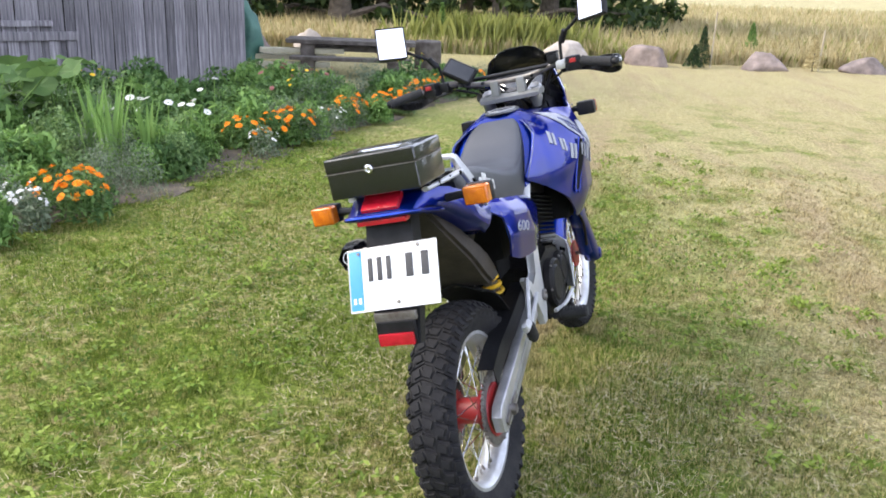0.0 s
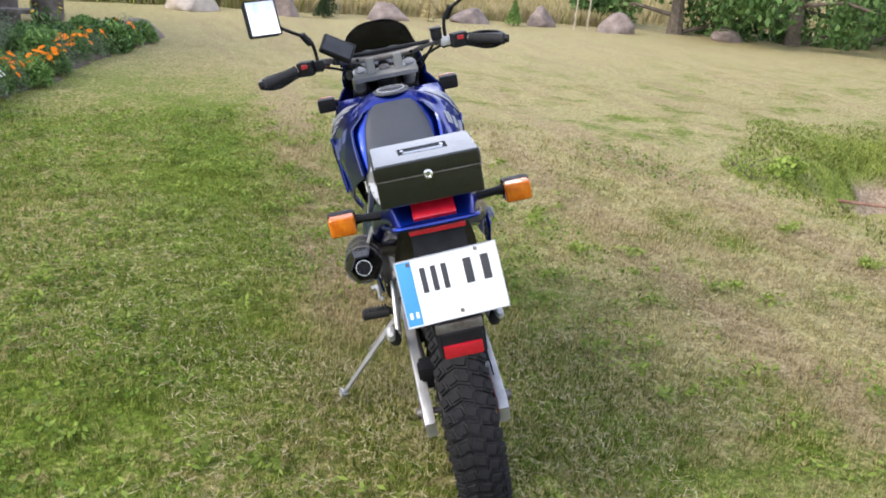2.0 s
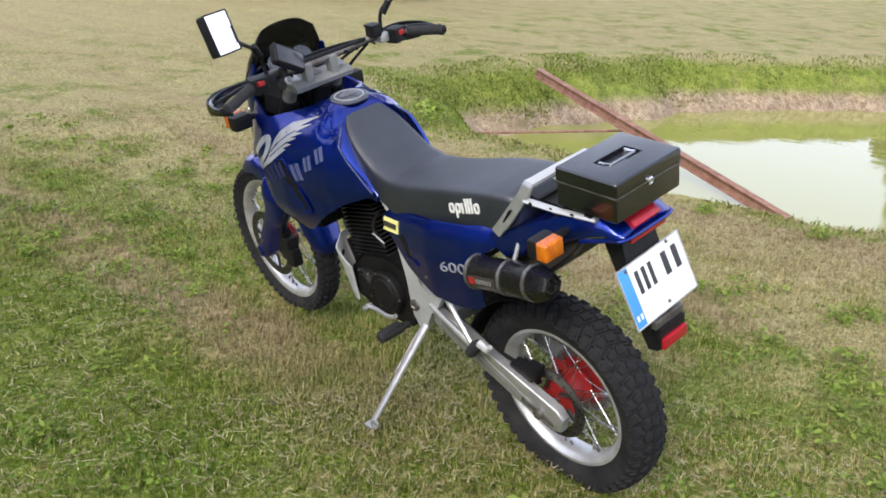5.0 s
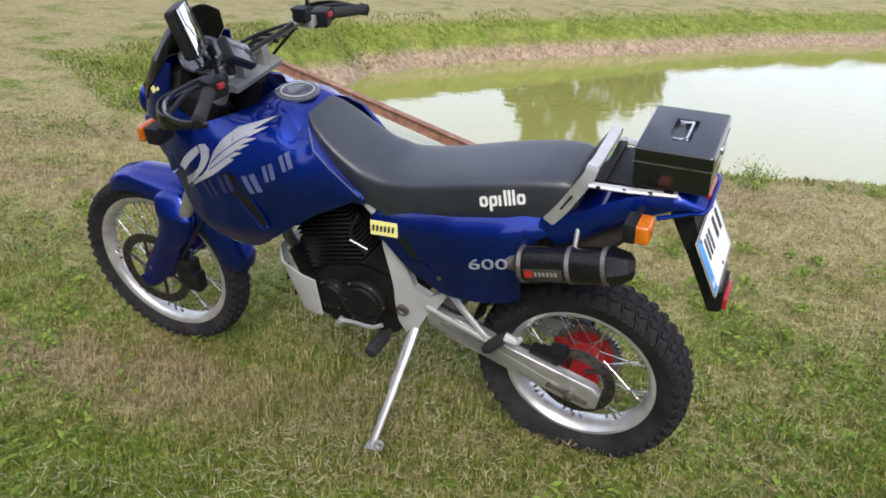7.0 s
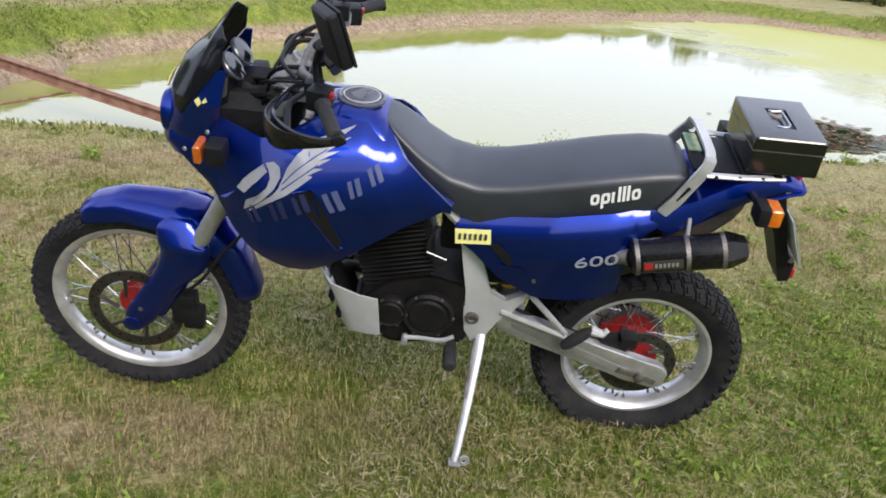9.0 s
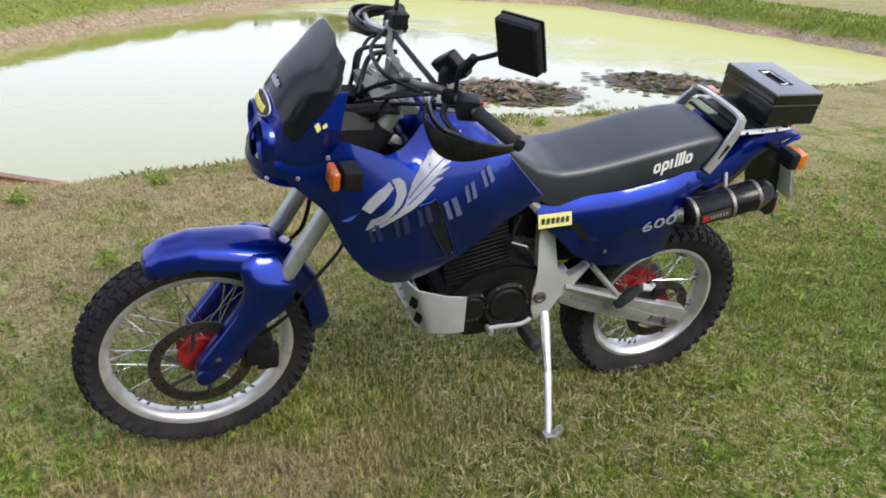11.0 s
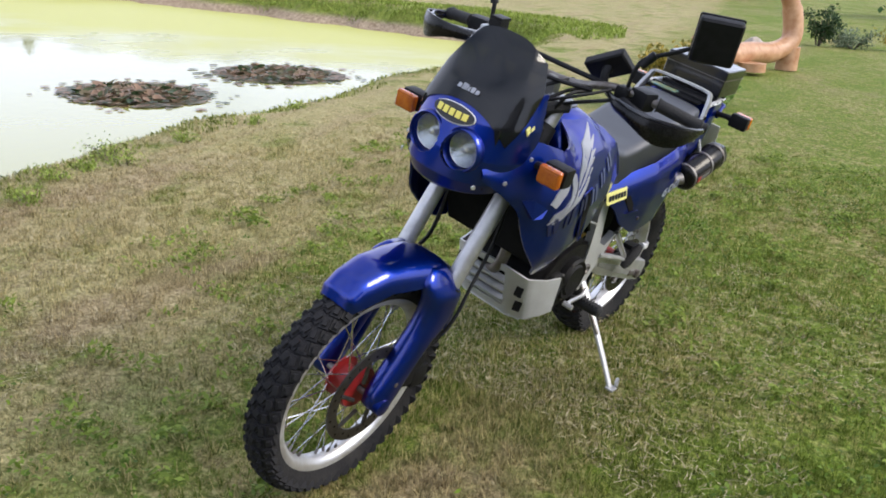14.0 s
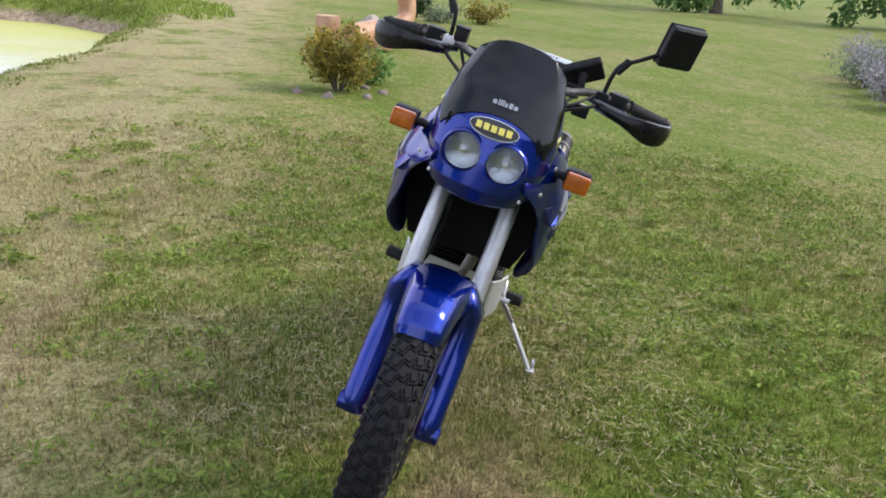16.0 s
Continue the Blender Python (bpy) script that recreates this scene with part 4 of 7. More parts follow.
# tank between the panels
TK = [(0.668, 0.8, 0.138, 0.77), (0.72, 0.846, 0.154, 0.79), (0.76, 0.884, 0.163, 0.81), (0.8, 0.93, 0.17, 0.83), (0.83, 0.962, 0.168, 0.84), (0.855, 0.992, 0.15, 0.85), (0.9, 1.012, 0.13, 0.86), (0.95, 1.016, 0.124, 0.86), (1.0, 1.008, 0.126, 0.86), (1.035, 0.985, 0.13, 0.86), (1.05, 0.95, 0.14, 0.86)]
rings = []
for x, zt, w, zb in TK:
    ring = []
    for k in range(25):
        a = math.pi * k / 24
        ca, sa = math.cos(a), math.sin(a)
        ring.append((x, w * (1.0 if ca > 0 else 0.8) * math.copysign(abs(ca) ** 0.55, ca), zb + (zt - zb) * sa ** 0.5))
    rings.append(ring)
tank = part("fuel_tank", loft(rings), M_BLUE, bike, "glossy blue fuel tank", smooth=50)
cap_m = Matrix.Translation((0.925, 0, 1.009)) @ Matrix.Rotation(radians(-2), 4, "Y")
cap = part("filler_cap", lathe([(0, 0.062), (0.006, 0.062), (0.009, 0.056), (0.006, 0.05), (0.006, 0.046), (0.011, 0.04), (0.012, 0.0005)], cap_m.translation, (-0.03, 0, 1), 40), M_DIAL, tank, "round grey fuel cap with a silver ring")
part("cap_ring", lathe([(0.008, 0.045), (0.0105, 0.045), (0.0105, 0.0485), (0.008, 0.0485)], cap_m.translation, (-0.03, 0, 1), 40, closed=True), M_SILVER, cap)
bm = bmesh.new()
bm.faces.new([bm.verts.new((0.925 + x, y, 1.0215)) for x, y in ((0.03, 0.0), (0.018, 0.02), (0.004, 0.034), (-0.012, 0.03), (-0.004, 0.018), (-0.018, 0.012), (-0.006, 0.004), (-0.022, -0.006), (-0.006, -0.012), (-0.014, -0.028), (0.004, -0.03), (0.014, -0.016))])
bmesh.ops.solidify(bm, geom=bm.faces[:], thickness=0.0015)
part("cap_emblem", bm, M_WING, cap)

# seat
SX = [0.852, 0.83, 0.79, 0.745, 0.68, 0.604, 0.53, 0.457, 0.386, 0.315, 0.244, 0.173, 0.1, 0.072]
ST = [0.992, 0.979, 0.952, 0.92, 0.884, 0.868, 0.876, 0.892, 0.91, 0.928, 0.943, 0.955, 0.958, 0.935]
SL = [0.955, 0.93, 0.888, 0.845, 0.78, 0.748, 0.752, 0.764, 0.78, 0.799, 0.818, 0.835, 0.856, 0.875]
SW = [0.075, 0.098, 0.115, 0.124, 0.13, 0.133, 0.134, 0.136, 0.139, 0.141, 0.141, 0.138, 0.128, 0.112]
rings = []
for x, zt, zl, w in zip(np.linspace(0.852, 0.072, 46), *[np.interp(np.linspace(0.852, 0.072, 46), SX[::-1], q[::-1]) for q in (ST, SL, SW)]):
    h = zt - zl
    half = [(w * 0.985, zl), (w, zl + h * 0.3), (w * 0.985, zl + h * 0.7), (w * 0.968, zl + h * 0.79), (w * 0.92, zl + h * 0.855), (w * 0.76, zt - h * 0.1), (w * 0.48, zt - h * 0.075), (w * 0.2, zt - h * 0.065)]
    rings.append([(x, y, z) for y, z in half] + [(x, -y * 0.82, z) for y, z in reversed(half)])
seat = part("seat", loft(rings), M_SEAT, bike, "long black vinyl dual seat", smooth=60)


def seat_y(x, z):
    return float(np.interp(x, SX[::-1], SW[::-1])) + 0.001


# row of white shapes where the maker's name stands
for s in (1, -1):
    for k, (x, w, tall, ring_) in enumerate(((0.318, 0.022, 0.03, True), (0.292, 0.022, 0.03, True), (0.2665, 0.007, 0.03, False), (0.2515, 0.007, 0.043, False), (0.2405, 0.007, 0.043, False), (0.2295, 0.007, 0.043, False), (0.218, 0.022, 0.03, True))):
        z = 0.842 + (0.318 - x) * 0.27
        y = s * seat_y(x, z) * (1.0 if s > 0 else 0.82)
        lean_ = lambda u, v: (x - u + 0.1 * v, y, z + v + 0.27 * u)
        bm = bmesh.new()
        if ring_:
            n_ = 16
            rows_ = [[bm.verts.new(Vector(lean_(w / 2 + (w / 2 - e) * math.copysign(abs(math.cos(a)) ** 0.6, math.cos(a)), tall / 2 + (tall / 2 - e) * math.copysign(abs(math.sin(a)) ** 0.6, math.sin(a)))) + Vector((0, s * d, 0))) for a in [PI2 * i / n_ for i in range(n_)]] for e, d in ((0, 0), (0, 0.0022), (0.0068, 0.0022), (0.0068, 0))]
            for u_, v_ in zip(rows_, rows_[1:] + rows_[:1]):
                for i in range(n_):
                    bm.faces.new((u_[i], u_[(i + 1) % n_], v_[(i + 1) % n_], v_[i]))
        else:
            c4 = [lean_(0, 0), lean_(w, 0), lean_(w, tall), lean_(0, tall)]
            loft([[Vector(p) + Vector((0, s * d, 0)) for p in c4] for d in (0, 0.0022)], bm)
        if k == 1:
            c4 = [lean_(0, -0.013), lean_(0.0068, -0.013), lean_(0.0068, 0.02), lean_(0, 0.02)]
            loft([[Vector(p) + Vector((0, s * d, 0)) for p in c4] for d in (0, 0.0023)], bm)
        part("name_shape", bm, M_WHITE, seat)

# side covers below the seat
SPX = [0.125, 0.196, 0.204, 0.245, 0.334, 0.427, 0.527, 0.595, 0.655]
SPT = [0.852, 0.8385, 0.837, 0.828, 0.812, 0.795, 0.775, 0.762, 0.75]
SPB = [0.81, 0.755, 0.588, 0.566, 0.55, 0.55, 0.6, 0.665, 0.7]


def cover_y(x, z):
    t = float(np.interp(x, SPX, SPT))
    v = max(0.0, min(1.0, (t - z) / 0.25))
    w = np.interp(x, [0.12, 0.25, 0.4, 0.55, 0.66], [0.15, 0.178, 0.182, 0.158, 0.138])
    return w - 0.03 * (1 - min(1, v * 4)) ** 2 - 0.02 * max(0, v - 0.6) ** 1.5 * 2.5 + 0.007 * math.exp(-((z - t + 0.11) / 0.03) ** 2) * (1 if x < 0.5 else 0.3)


for s in (1, -1):
    grid = [[(x, s * cover_y(x, z), z) for z in np.linspace(np.interp(x, SPX, SPB) + (0.0 if s > 0 else 0.3 * (np.interp(x, SPX, SPT) - np.interp(x, SPX, SPB))), np.interp(x, SPX, SPT), 14)] for x in np.sort(np.append(np.linspace(0.127, 0.653, 30), (0.196, 0.204)))]
    cov = part("side_cover", sheet(grid, 0.006, side=(0.4, 0, 0.7)), M_BLUE, bike, "glossy blue side cover below the seat", smooth=50)
    if s > 0:
        def on_cover(poly, lift):
            bm = bmesh.new()
            bm.faces.new([bm.verts.new((x, cover_y(x, z) + lift, z)) for x, z in poly])
            e = bmesh.ops.extrude_face_region(bm, geom=bm.faces[:])
            for v in [g for g in e["geom"] if isinstance(g, bmesh.types.BMVert)]:
                v.co.y -= 0.003
            return bm
        st = part("yellow_sticker", on_cover([(0.653, 0.724), (0.56, 0.741), (0.556, 0.704), (0.649, 0.686)], 0.005), M_PALEYELLOW, cov, "small yellow sticker with dark marks")
        for k in range(6):
            x = 0.642 - 0.0135 * k
            z = 0.698 + 0.0025 * k
            part("sticker_mark", on_cover([(x, z + 0.003), (x - 0.0065, z + 0.0045), (x - 0.0065, z + 0.0195), (x, z + 0.018)], 0.0075), M_DARKINK, st)
        part("scoop", on_cover([(0.56, 0.70), (0.535, 0.71), (0.46, 0.635), (0.5, 0.64)], 0.004), M_HOLLOW, cov, "dark recess in the cover")
        part("scoop_lip", on_cover([(0.54, 0.645), (0.47, 0.652), (0.455, 0.635), (0.49, 0.636)], 0.006), M_BLUE, cov)
        part("cover_screw", lathe([(0, 0.006), (0.004, 0.006)], (0.43, cover_y(0.43, 0.61), 0.61), (0, 1, 0), 10), M_STEEL, cov)
    cu = bpy.data.curves.new("number_print", "FONT")
    cu.body, cu.size, cu.extrude, cu.shear = "600", 0.058, 0.001, 0.1
    cu.align_x, cu.align_y = "CENTER", "CENTER"
    tmp = bpy.data.objects.new("tmp", cu)
    scene.collection.objects.link(tmp)
    me = bpy.data.meshes.new_from_object(tmp.evaluated_get(bpy.context.evaluated_depsgraph_get()))
    bpy.data.objects.remove(tmp)
    me.materials.clear()
    me.materials.append(M_NUMBER)
    o = new("number_print", me)
    o.parent = cov
    o.matrix_local = Matrix.Translation((0.283, s * (cover_y(0.283, 0.7) + 0.007), 0.702 if s > 0 else 0.73)) @ Matrix.Rotation(radians(0 if s < 0 else 180), 4, "Z") @ Matrix.Rotation(radians(90), 4, "X") @ Matrix.Rotation(radians(14 if s > 0 else -14), 4, "Z") @ Matrix.Diagonal((1.35, 0.75, 1, 1))

# tail
TL = [(0.16, 0.8, 0.845, 0.15), (0.107, 0.765, 0.855, 0.152), (0.05, 0.795, 0.885, 0.15), (0.006, 0.825, 0.912, 0.145), (-0.05, 0.855, 0.935, 0.132), (-0.097, 0.878, 0.948, 0.12), (-0.15, 0.896, 0.953, 0.108), (-0.178, 0.903, 0.948, 0.1), (-0.226, 0.91, 0.922, 0.092)]
rings = []
for x, zb, zt, w in TL:
    h = zt - zb
    half = [(w * 0.88, zb), (w, zb + h * 0.2), (w * 0.985, zb + h * 0.55), (w * 0.9, zt - 0.004), (w * 0.45, zt + 0.002)]
    rings.append([(x, y, z) for y, z in half] + [(x, -y, z) for y, z in reversed(half)])
tail = part("tail_cowl", loft(rings), M_BLUE, bike, "glossy blue tail cowl", smooth=50)
part("tail_lip", tube(bent([(-0.12, 0.118, 0.888), (-0.19, 0.1, 0.905), (-0.228, 0.088, 0.913), (-0.232, 0, 0.913), (-0.228, -0.088, 0.913), (-0.19, -0.1, 0.905), (-0.12, -0.118, 0.888)], 4), 0.006, 8), M_BLUE, tail)
lamp_m = Matrix.Translation((-0.2, 0, 0.938)) @ Matrix.Rotation(radians(-32), 4, "Y")
lamp = part("tail_lamp", box((0, 0, 0), (0.058, 0.1, 0.022), 0.006, lamp_m), M_REDLENS, bike, "red rear light in the tail cowl")
part("lamp_strip", box((-0.216, 0, 0.899), (0.03, 0.13, 0.012), 0.003), M_REDLENS, lamp)
holder_m = Matrix.Translation((-0.247, -0.008, 0.765)) @ Matrix.Rotation(radians(23), 4, "Y") @ Matrix.Rotation(radians(-1.5), 4, "X")
part("plate_bracket", loft([[(-0.13, 0.06, 0.9), (-0.13, -0.06, 0.9), (-0.19, -0.06, 0.905), (-0.19, 0.06, 0.905)], [(-0.2, 0.065, 0.76), (-0.2, -0.07, 0.76), (-0.235, -0.07, 0.765), (-0.235, 0.065, 0.765)],
                            [(-0.262, 0.05, 0.6), (-0.262, -0.06, 0.6), (-0.29, -0.06, 0.605), (-0.29, 0.05, 0.605)]]), M_BLACK, bike, "black number plate bracket")
pl = part("number_plate", box((0, 0, 0), (0.004, 0.238, 0.155), 0.0015, holder_m), M_PLATE, bike, "white number plate with a blue strip and dark bars")
part("blue_strip", box((-0.0025, 0.1, 0), (0.002, 0.034, 0.147), 0.0005, holder_m), M_PLATEBLUE, pl)
for c, sz in (((-0.002, 0, 0.0765), (0.004, 0.238, 0.003)), ((-0.002, 0, -0.0765), (0.004, 0.238, 0.003)), ((-0.002, 0.1185, 0), (0.004, 0.003, 0.155)), ((-0.002, -0.1185, 0), (0.004, 0.003, 0.155))):
    part("plate_edge", box(c, sz, 0.001, holder_m), M_ALU, pl)
for y in (0.068, 0.043, 0.018, -0.037, -0.078):
    part("plate_bar", box((-0.0028, y - 0.008, 0.024), (0.002, 0.0125 if y > 0 else 0.019, 0.058), 0.0005, holder_m), M_DARKINK, pl)
for y in (0.106, 0.092):
    part("strip_bar", box((-0.0038, y, -0.05), (0.001, 0.007, 0.014), 0, holder_m), M_WHITE, pl)
for y, z in ((0.09, 0.066), (-0.07, 0.069), (-0.01, -0.062)):
    part("plate_screw", lathe([(0, 0.005), (0.003, 0.004), (0.003, 0.0005)], holder_m @ Vector((-0.003, y, z)), holder_m.to_3x3() @ Vector((-1, 0, 0)), 10), M_STEEL, pl)
part("bracket_lip", box((-0.278, -0.005, 0.675), (0.016, 0.11, 0.022), 0.003), M_STEEL, bike)
refl = part("rear_reflector", box((-0.298, -0.005, 0.623), (0.012, 0.092, 0.03), 0.004), M_REDLENS, bike, "red rear reflector")
part("reflector_back", box((-0.286, -0.005, 0.635), (0.016, 0.1, 0.06), 0.004), M_BLACK, refl)

# direction indicators
for s in (1, -1):
    for x, z, y, d in ((-0.098, 0.912, 0.212, -1), (1.262, 0.944, 0.235, 1)):
        deep = 0.034 if d < 0 else 0.02
        body = part("indicator", box((x - d * (0.03 - deep / 2), s * y, z), (0.066 - deep, 0.067, 0.051), 0.011), M_BLACK, bike, "black indicator with an amber lens")
        part("amber_lens", box((x + d * (0.031 - deep / 2), s * y, z), (deep, 0.063, 0.047), 0.0095, seg=3), M_ORANGE_SHADED if d > 0 else M_ORANGE, body, "amber lens")
        part("lens_shine", box((x + d * 0.0305, s * y, z), (0.004, 0.044, 0.03), 0.0015), M_ORANGE_SHADED if d > 0 else M_ORANGE, body)
        part("stalk", tube([(x - d * 0.012, s * (y - 0.03), z), (x - d * 0.012, s * (y - 0.05), z), (x - d * 0.014, s * (0.12 if d < 0 else 0.17), z - 0.004)], [0.014, 0.01, 0.011], 9), M_BLACK, body)

# ---- grab rail and rack ----
rail = part("grab_rail", loft([[(x - dx, y, z - dz), (x + dx, y, z + dz * 0.2), (x + dx, y, z + 0.008 + dz * 0.2), (x - dx, y, z + 0.008 - dz)] for x, y, z, dx, dz in [(0.036 + 0.006 * abs(q) ** 6, 0.112 * q, 0.99 + 0.004 * (1 - abs(q) ** 3), 0.013, 0.003) for q in np.linspace(-1, 1, 17)]]), M_SILVER, bike, "silver grab rail with a small luggage rack")
for s in (1, -1):
    stay = loft([[(x + a * wx, s * (y + b * 0.006), z + a * wz) for a, b in ((-1, -1), (1, -1), (1, 1), (-1, 1))] for x, y, z, wx, wz in ((0.136, 0.147, 0.842, 0.013, 0.008), (0.106, 0.142, 0.878, 0.013, 0.009), (0.062, 0.128, 0.945, 0.013, 0.009), (0.045, 0.121, 0.972, 0.014, 0.006), (0.04, 0.114, 0.992, 0.015, 0.003), (0.04, 0.104, 0.996, 0.014, 0.002))])
    bmesh.ops.bevel(stay, geom=stay.edges[:], offset=0.002, segments=2, affect="EDGES")
    st_ = part("stay", stay, M_ALU, rail)
    part("stay_slot", prism([(0.118, 0.868), (0.111, 0.87), (0.078, 0.92), (0.083, 0.922)], s * 0.136, s * 0.1475, 0), M_HOLLOW, st_)
for s in (1, -1):
    part("rack_bar", tube([(0.045, s * 0.124, 0.952), (-0.05, s * 0.117, 0.95), (-0.16, s * 0.1, 0.95)], 0.011, 8, flat=0.6), M_SILVER, rail)
    for x in (0.02, -0.04, -0.1):
        part("rack_bolt", lathe([(0, 0.006), (0.003, 0.006), (0.003, 0.0005)], (x, s * 0.131 - s * (0.02 - x) * 0.12, 0.951), (0, s, 0), 8), M_HOLLOW, rail)
for x in (0.02, -0.06, -0.14):
    part("rack_crossbar", box((x, 0, 0.953), (0.022, 0.22, 0.014), 0.004), M_BLACK, rail)
part("rack_plate", box((-0.03, 0, 0.948), (0.2, 0.19, 0.008), 0.003), M_BLACK, rail)
part("rack_sticker", box((0.048, -0.05, 0.9535), (0.036, 0.1, 0.004), 0.001), M_TEAL, rail, "small teal and yellow sticker")

# ---- silencer ----
ax = Vector((-0.306, 0.0, 0.066)).normalized()
p0 = Vector((0.198, 0.186, 0.724))
muf = part("silencer", lathe([(0, 0.03), (0.006, 0.042), (0.01, 0.045), (0.14, 0.0455), (0.142, 0.0465), (0.235, 0.0465)], p0, ax, 36), M_CARBON, bike, "short black silencer with steel bands")
part("end_cap", lathe([(0.232, 0.0485), (0.25, 0.0485), (0.29, 0.034), (0.294, 0.03), (0.28, 0.026), (0.22, 0.024)], p0, ax, 6), M_CARBON, muf, "glossy tapered end cap", smooth=20)
part("tail_pipe", lathe([(0.2, 0.02), (0.288, 0.02), (0.288, 0.0175), (0.2, 0.0175)], p0, ax, 24, closed=True), M_CHROME, muf, "bright inner tail pipe")
for h in (0.012, 0.138, 0.228):
    part("steel_band", lathe([(h, 0.045), (h, 0.0482), (h + 0.011, 0.0482), (h + 0.011, 0.045)], p0, ax, 36, closed=True), M_STEEL, muf)
badge_m = Matrix.Translation(p0 + ax * 0.08) @ Matrix.Rotation(math.atan2(-ax.z, -ax.x) * -1, 4, "Y")
part("silencer_badge", box((0, 0.045, 0), (0.1, 0.004, 0.026), 0.001, badge_m), M_BROWN, muf)
part("badge_mark", box((0.037, 0.047, 0), (0.022, 0.003, 0.02), 0.001, badge_m), M_RED, muf)
for k in range(6):
    part("badge_bar", box((0.018 - 0.0105 * k, 0.047, 0), (0.006, 0.003, 0.012), 0.0005, badge_m), M_ARMGREY, muf)
part("silencer_strap", tube([(0.06, 0.17, 0.785), (0.06, 0.145, 0.835)], 0.006, 8), M_ALU, muf)
part("link_pipe", tube(bent([(0.6, 0.0, 0.55), (0.45, 0.06, 0.58), (0.32, 0.11, 0.67), (0.198, 0.186, 0.724)]), 0.022, 10), M_STEEL, bike)

# ---- fork, front mudguard ----
FA, FB = Vector((1.37, 0, 0.535)), Vector((1.1, 0, 1.05))
for s in (1, -1):
    y = 0.008 + s * 0.092
    leg = part("fork_leg", tube([FA + Vector((0, y, 0)), FB + Vector((0, y, 0))], 0.0235, 16), M_ALU, bike, "silver fork tube")
    front = bent([(1.43, 0.64, 0), (1.466, 0.612, 0), (1.458, 0.545, 0), (1.474, 0.487, 0), (1.5, 0.44, 0), (1.546, 0.37, 0), (1.581, 0.312, 0), (1.58, 0.275, 0), (1.562, 0.26, 0)], 5)
    rear = bent([(1.37, 0.632, 0), (1.33, 0.585, 0), (1.318, 0.54, 0), (1.342, 0.478, 0), (1.398, 0.43, 0), (1.448, 0.36, 0), (1.494, 0.29, 0), (1.525, 0.262, 0), (1.548, 0.258, 0)], 5)
    rings = []
    for k, (fp, rp_) in enumerate(zip(front, rear)):
        f = k / (len(front) - 1)
        dy = 0.01 + 0.024 * min(1.0, f * 5) * min(1.0, (1.04 - f) * 7)
        yc = y + s * (0.004 - 0.024 * max(0.0, 1 - f * 5))
        ring = []
        for q in range(18):
            a = PI2 * q / 18
            ca, sa = math.cos(a), math.sin(a)
            p = (fp + rp_) / 2 + (fp - rp_) / 2 * math.copysign(abs(ca) ** 0.75, ca)
            ring.append((p.x, yc + dy * math.copysign(abs(sa) ** 0.85, sa), p.y))
        rings.append(ring)
    bm = loft(rings)
    part("fork_cover", bm, M_BLUE, leg, "glossy blue fork leg cover", smooth=50)
    part("fork_slider", tube([(1.38, y, 0.5), (1.49, y - s * 0.005, 0.32)], 0.03, 12), M_BLUE, leg)
    part("axle_lug", lathe([(0, 0.024), (0.02, 0.024), (0.024, 0.014), (0.024, 0.0005)], (1.558, y + s * 0.02, 0.316 - 0.03), (0, s, 0), 16), M_BLUE, leg)
    part("cover_screw", lathe([(0, 0.007), (0.004, 0.007)], (1.525, y + s * 0.034, 0.345), (0, s, 0), 10), M_STEEL, leg)
    part("dust_seal", tube([FA + Vector((-0.02, y, 0.04)), FA + Vector((-0.005, y, 0.01))], 0.03, 14), M_BLACK, leg)
bm = box((1.41, 0.085, 0.33), (0.07, 0.05, 0.1), 0.012)
box((1.385, 0.09, 0.3), (0.06, 0.045, 0.07), 0.012, bm=bm)
box((1.43, 0.085, 0.39), (0.05, 0.035, 0.05), 0.01, bm=bm)
part("front_caliper", bm, M_BLACK, bike, "black front brake caliper")
part("front_brake_hose", tube(bent([(1.4, 0.11, 0.4), (1.34, 0.13, 0.47), (1.28, 0.12, 0.56), (1.2, 0.1, 0.66), (1.17, 0.09, 0.8)]), 0.005, 7), M_BLACK, bike)
part("speedometer_cable", tube(bent([(1.43, -0.1, 0.36), (1.33, -0.12, 0.5), (1.27, -0.06, 0.62), (1.25, -0.05, 0.78)]), 0.006, 7), M_BLACK, bike)
FX = [(1.702, 0.588, 0.05), (1.695, 0.615, 0.058), (1.66, 0.643, 0.064), (1.585, 0.664, 0.071), (1.49, 0.661, 0.082), (1.414, 0.654, 0.09), (1.36, 0.638, 0.092), (1.304, 0.602, 0.085), (1.25, 0.53, 0.075), (1.22, 0.455, 0.07), (1.198, 0.38, 0.062), (1.204, 0.348, 0.05)]
grid = []
for k, (x, z, w) in enumerate(FX):
    nx, nz = (x - 1.5) , (z - 0.33)
    q = math.hypot(nx, nz)
    nx, nz = nx / q, nz / q
    row = []
    for u in np.linspace(-1, 1, 15):
        drop = (0.05 * abs(u) ** 3.2 + 0.012 * u * u) * min(1, 0.4 + 0.3 * k)
        row.append((x - nx * drop, 0.012 + w * math.sin(u * 1.45) / math.sin(1.45), z - nz * drop))
    grid.append(row)
G = np.array(grid)
fine = []
for t in np.linspace(0, len(FX) - 1, 45):
    i = min(int(t), len(FX) - 2)
    fine.append([tuple(p) for p in G[i] * (1 - t + i) + G[i + 1] * (t - i)])
part("front_mudguard", sheet(fine, 0.005, side=(1.5, 0, 0.33)), M_BLUE, bike, "glossy blue front mudguard", smooth=60)
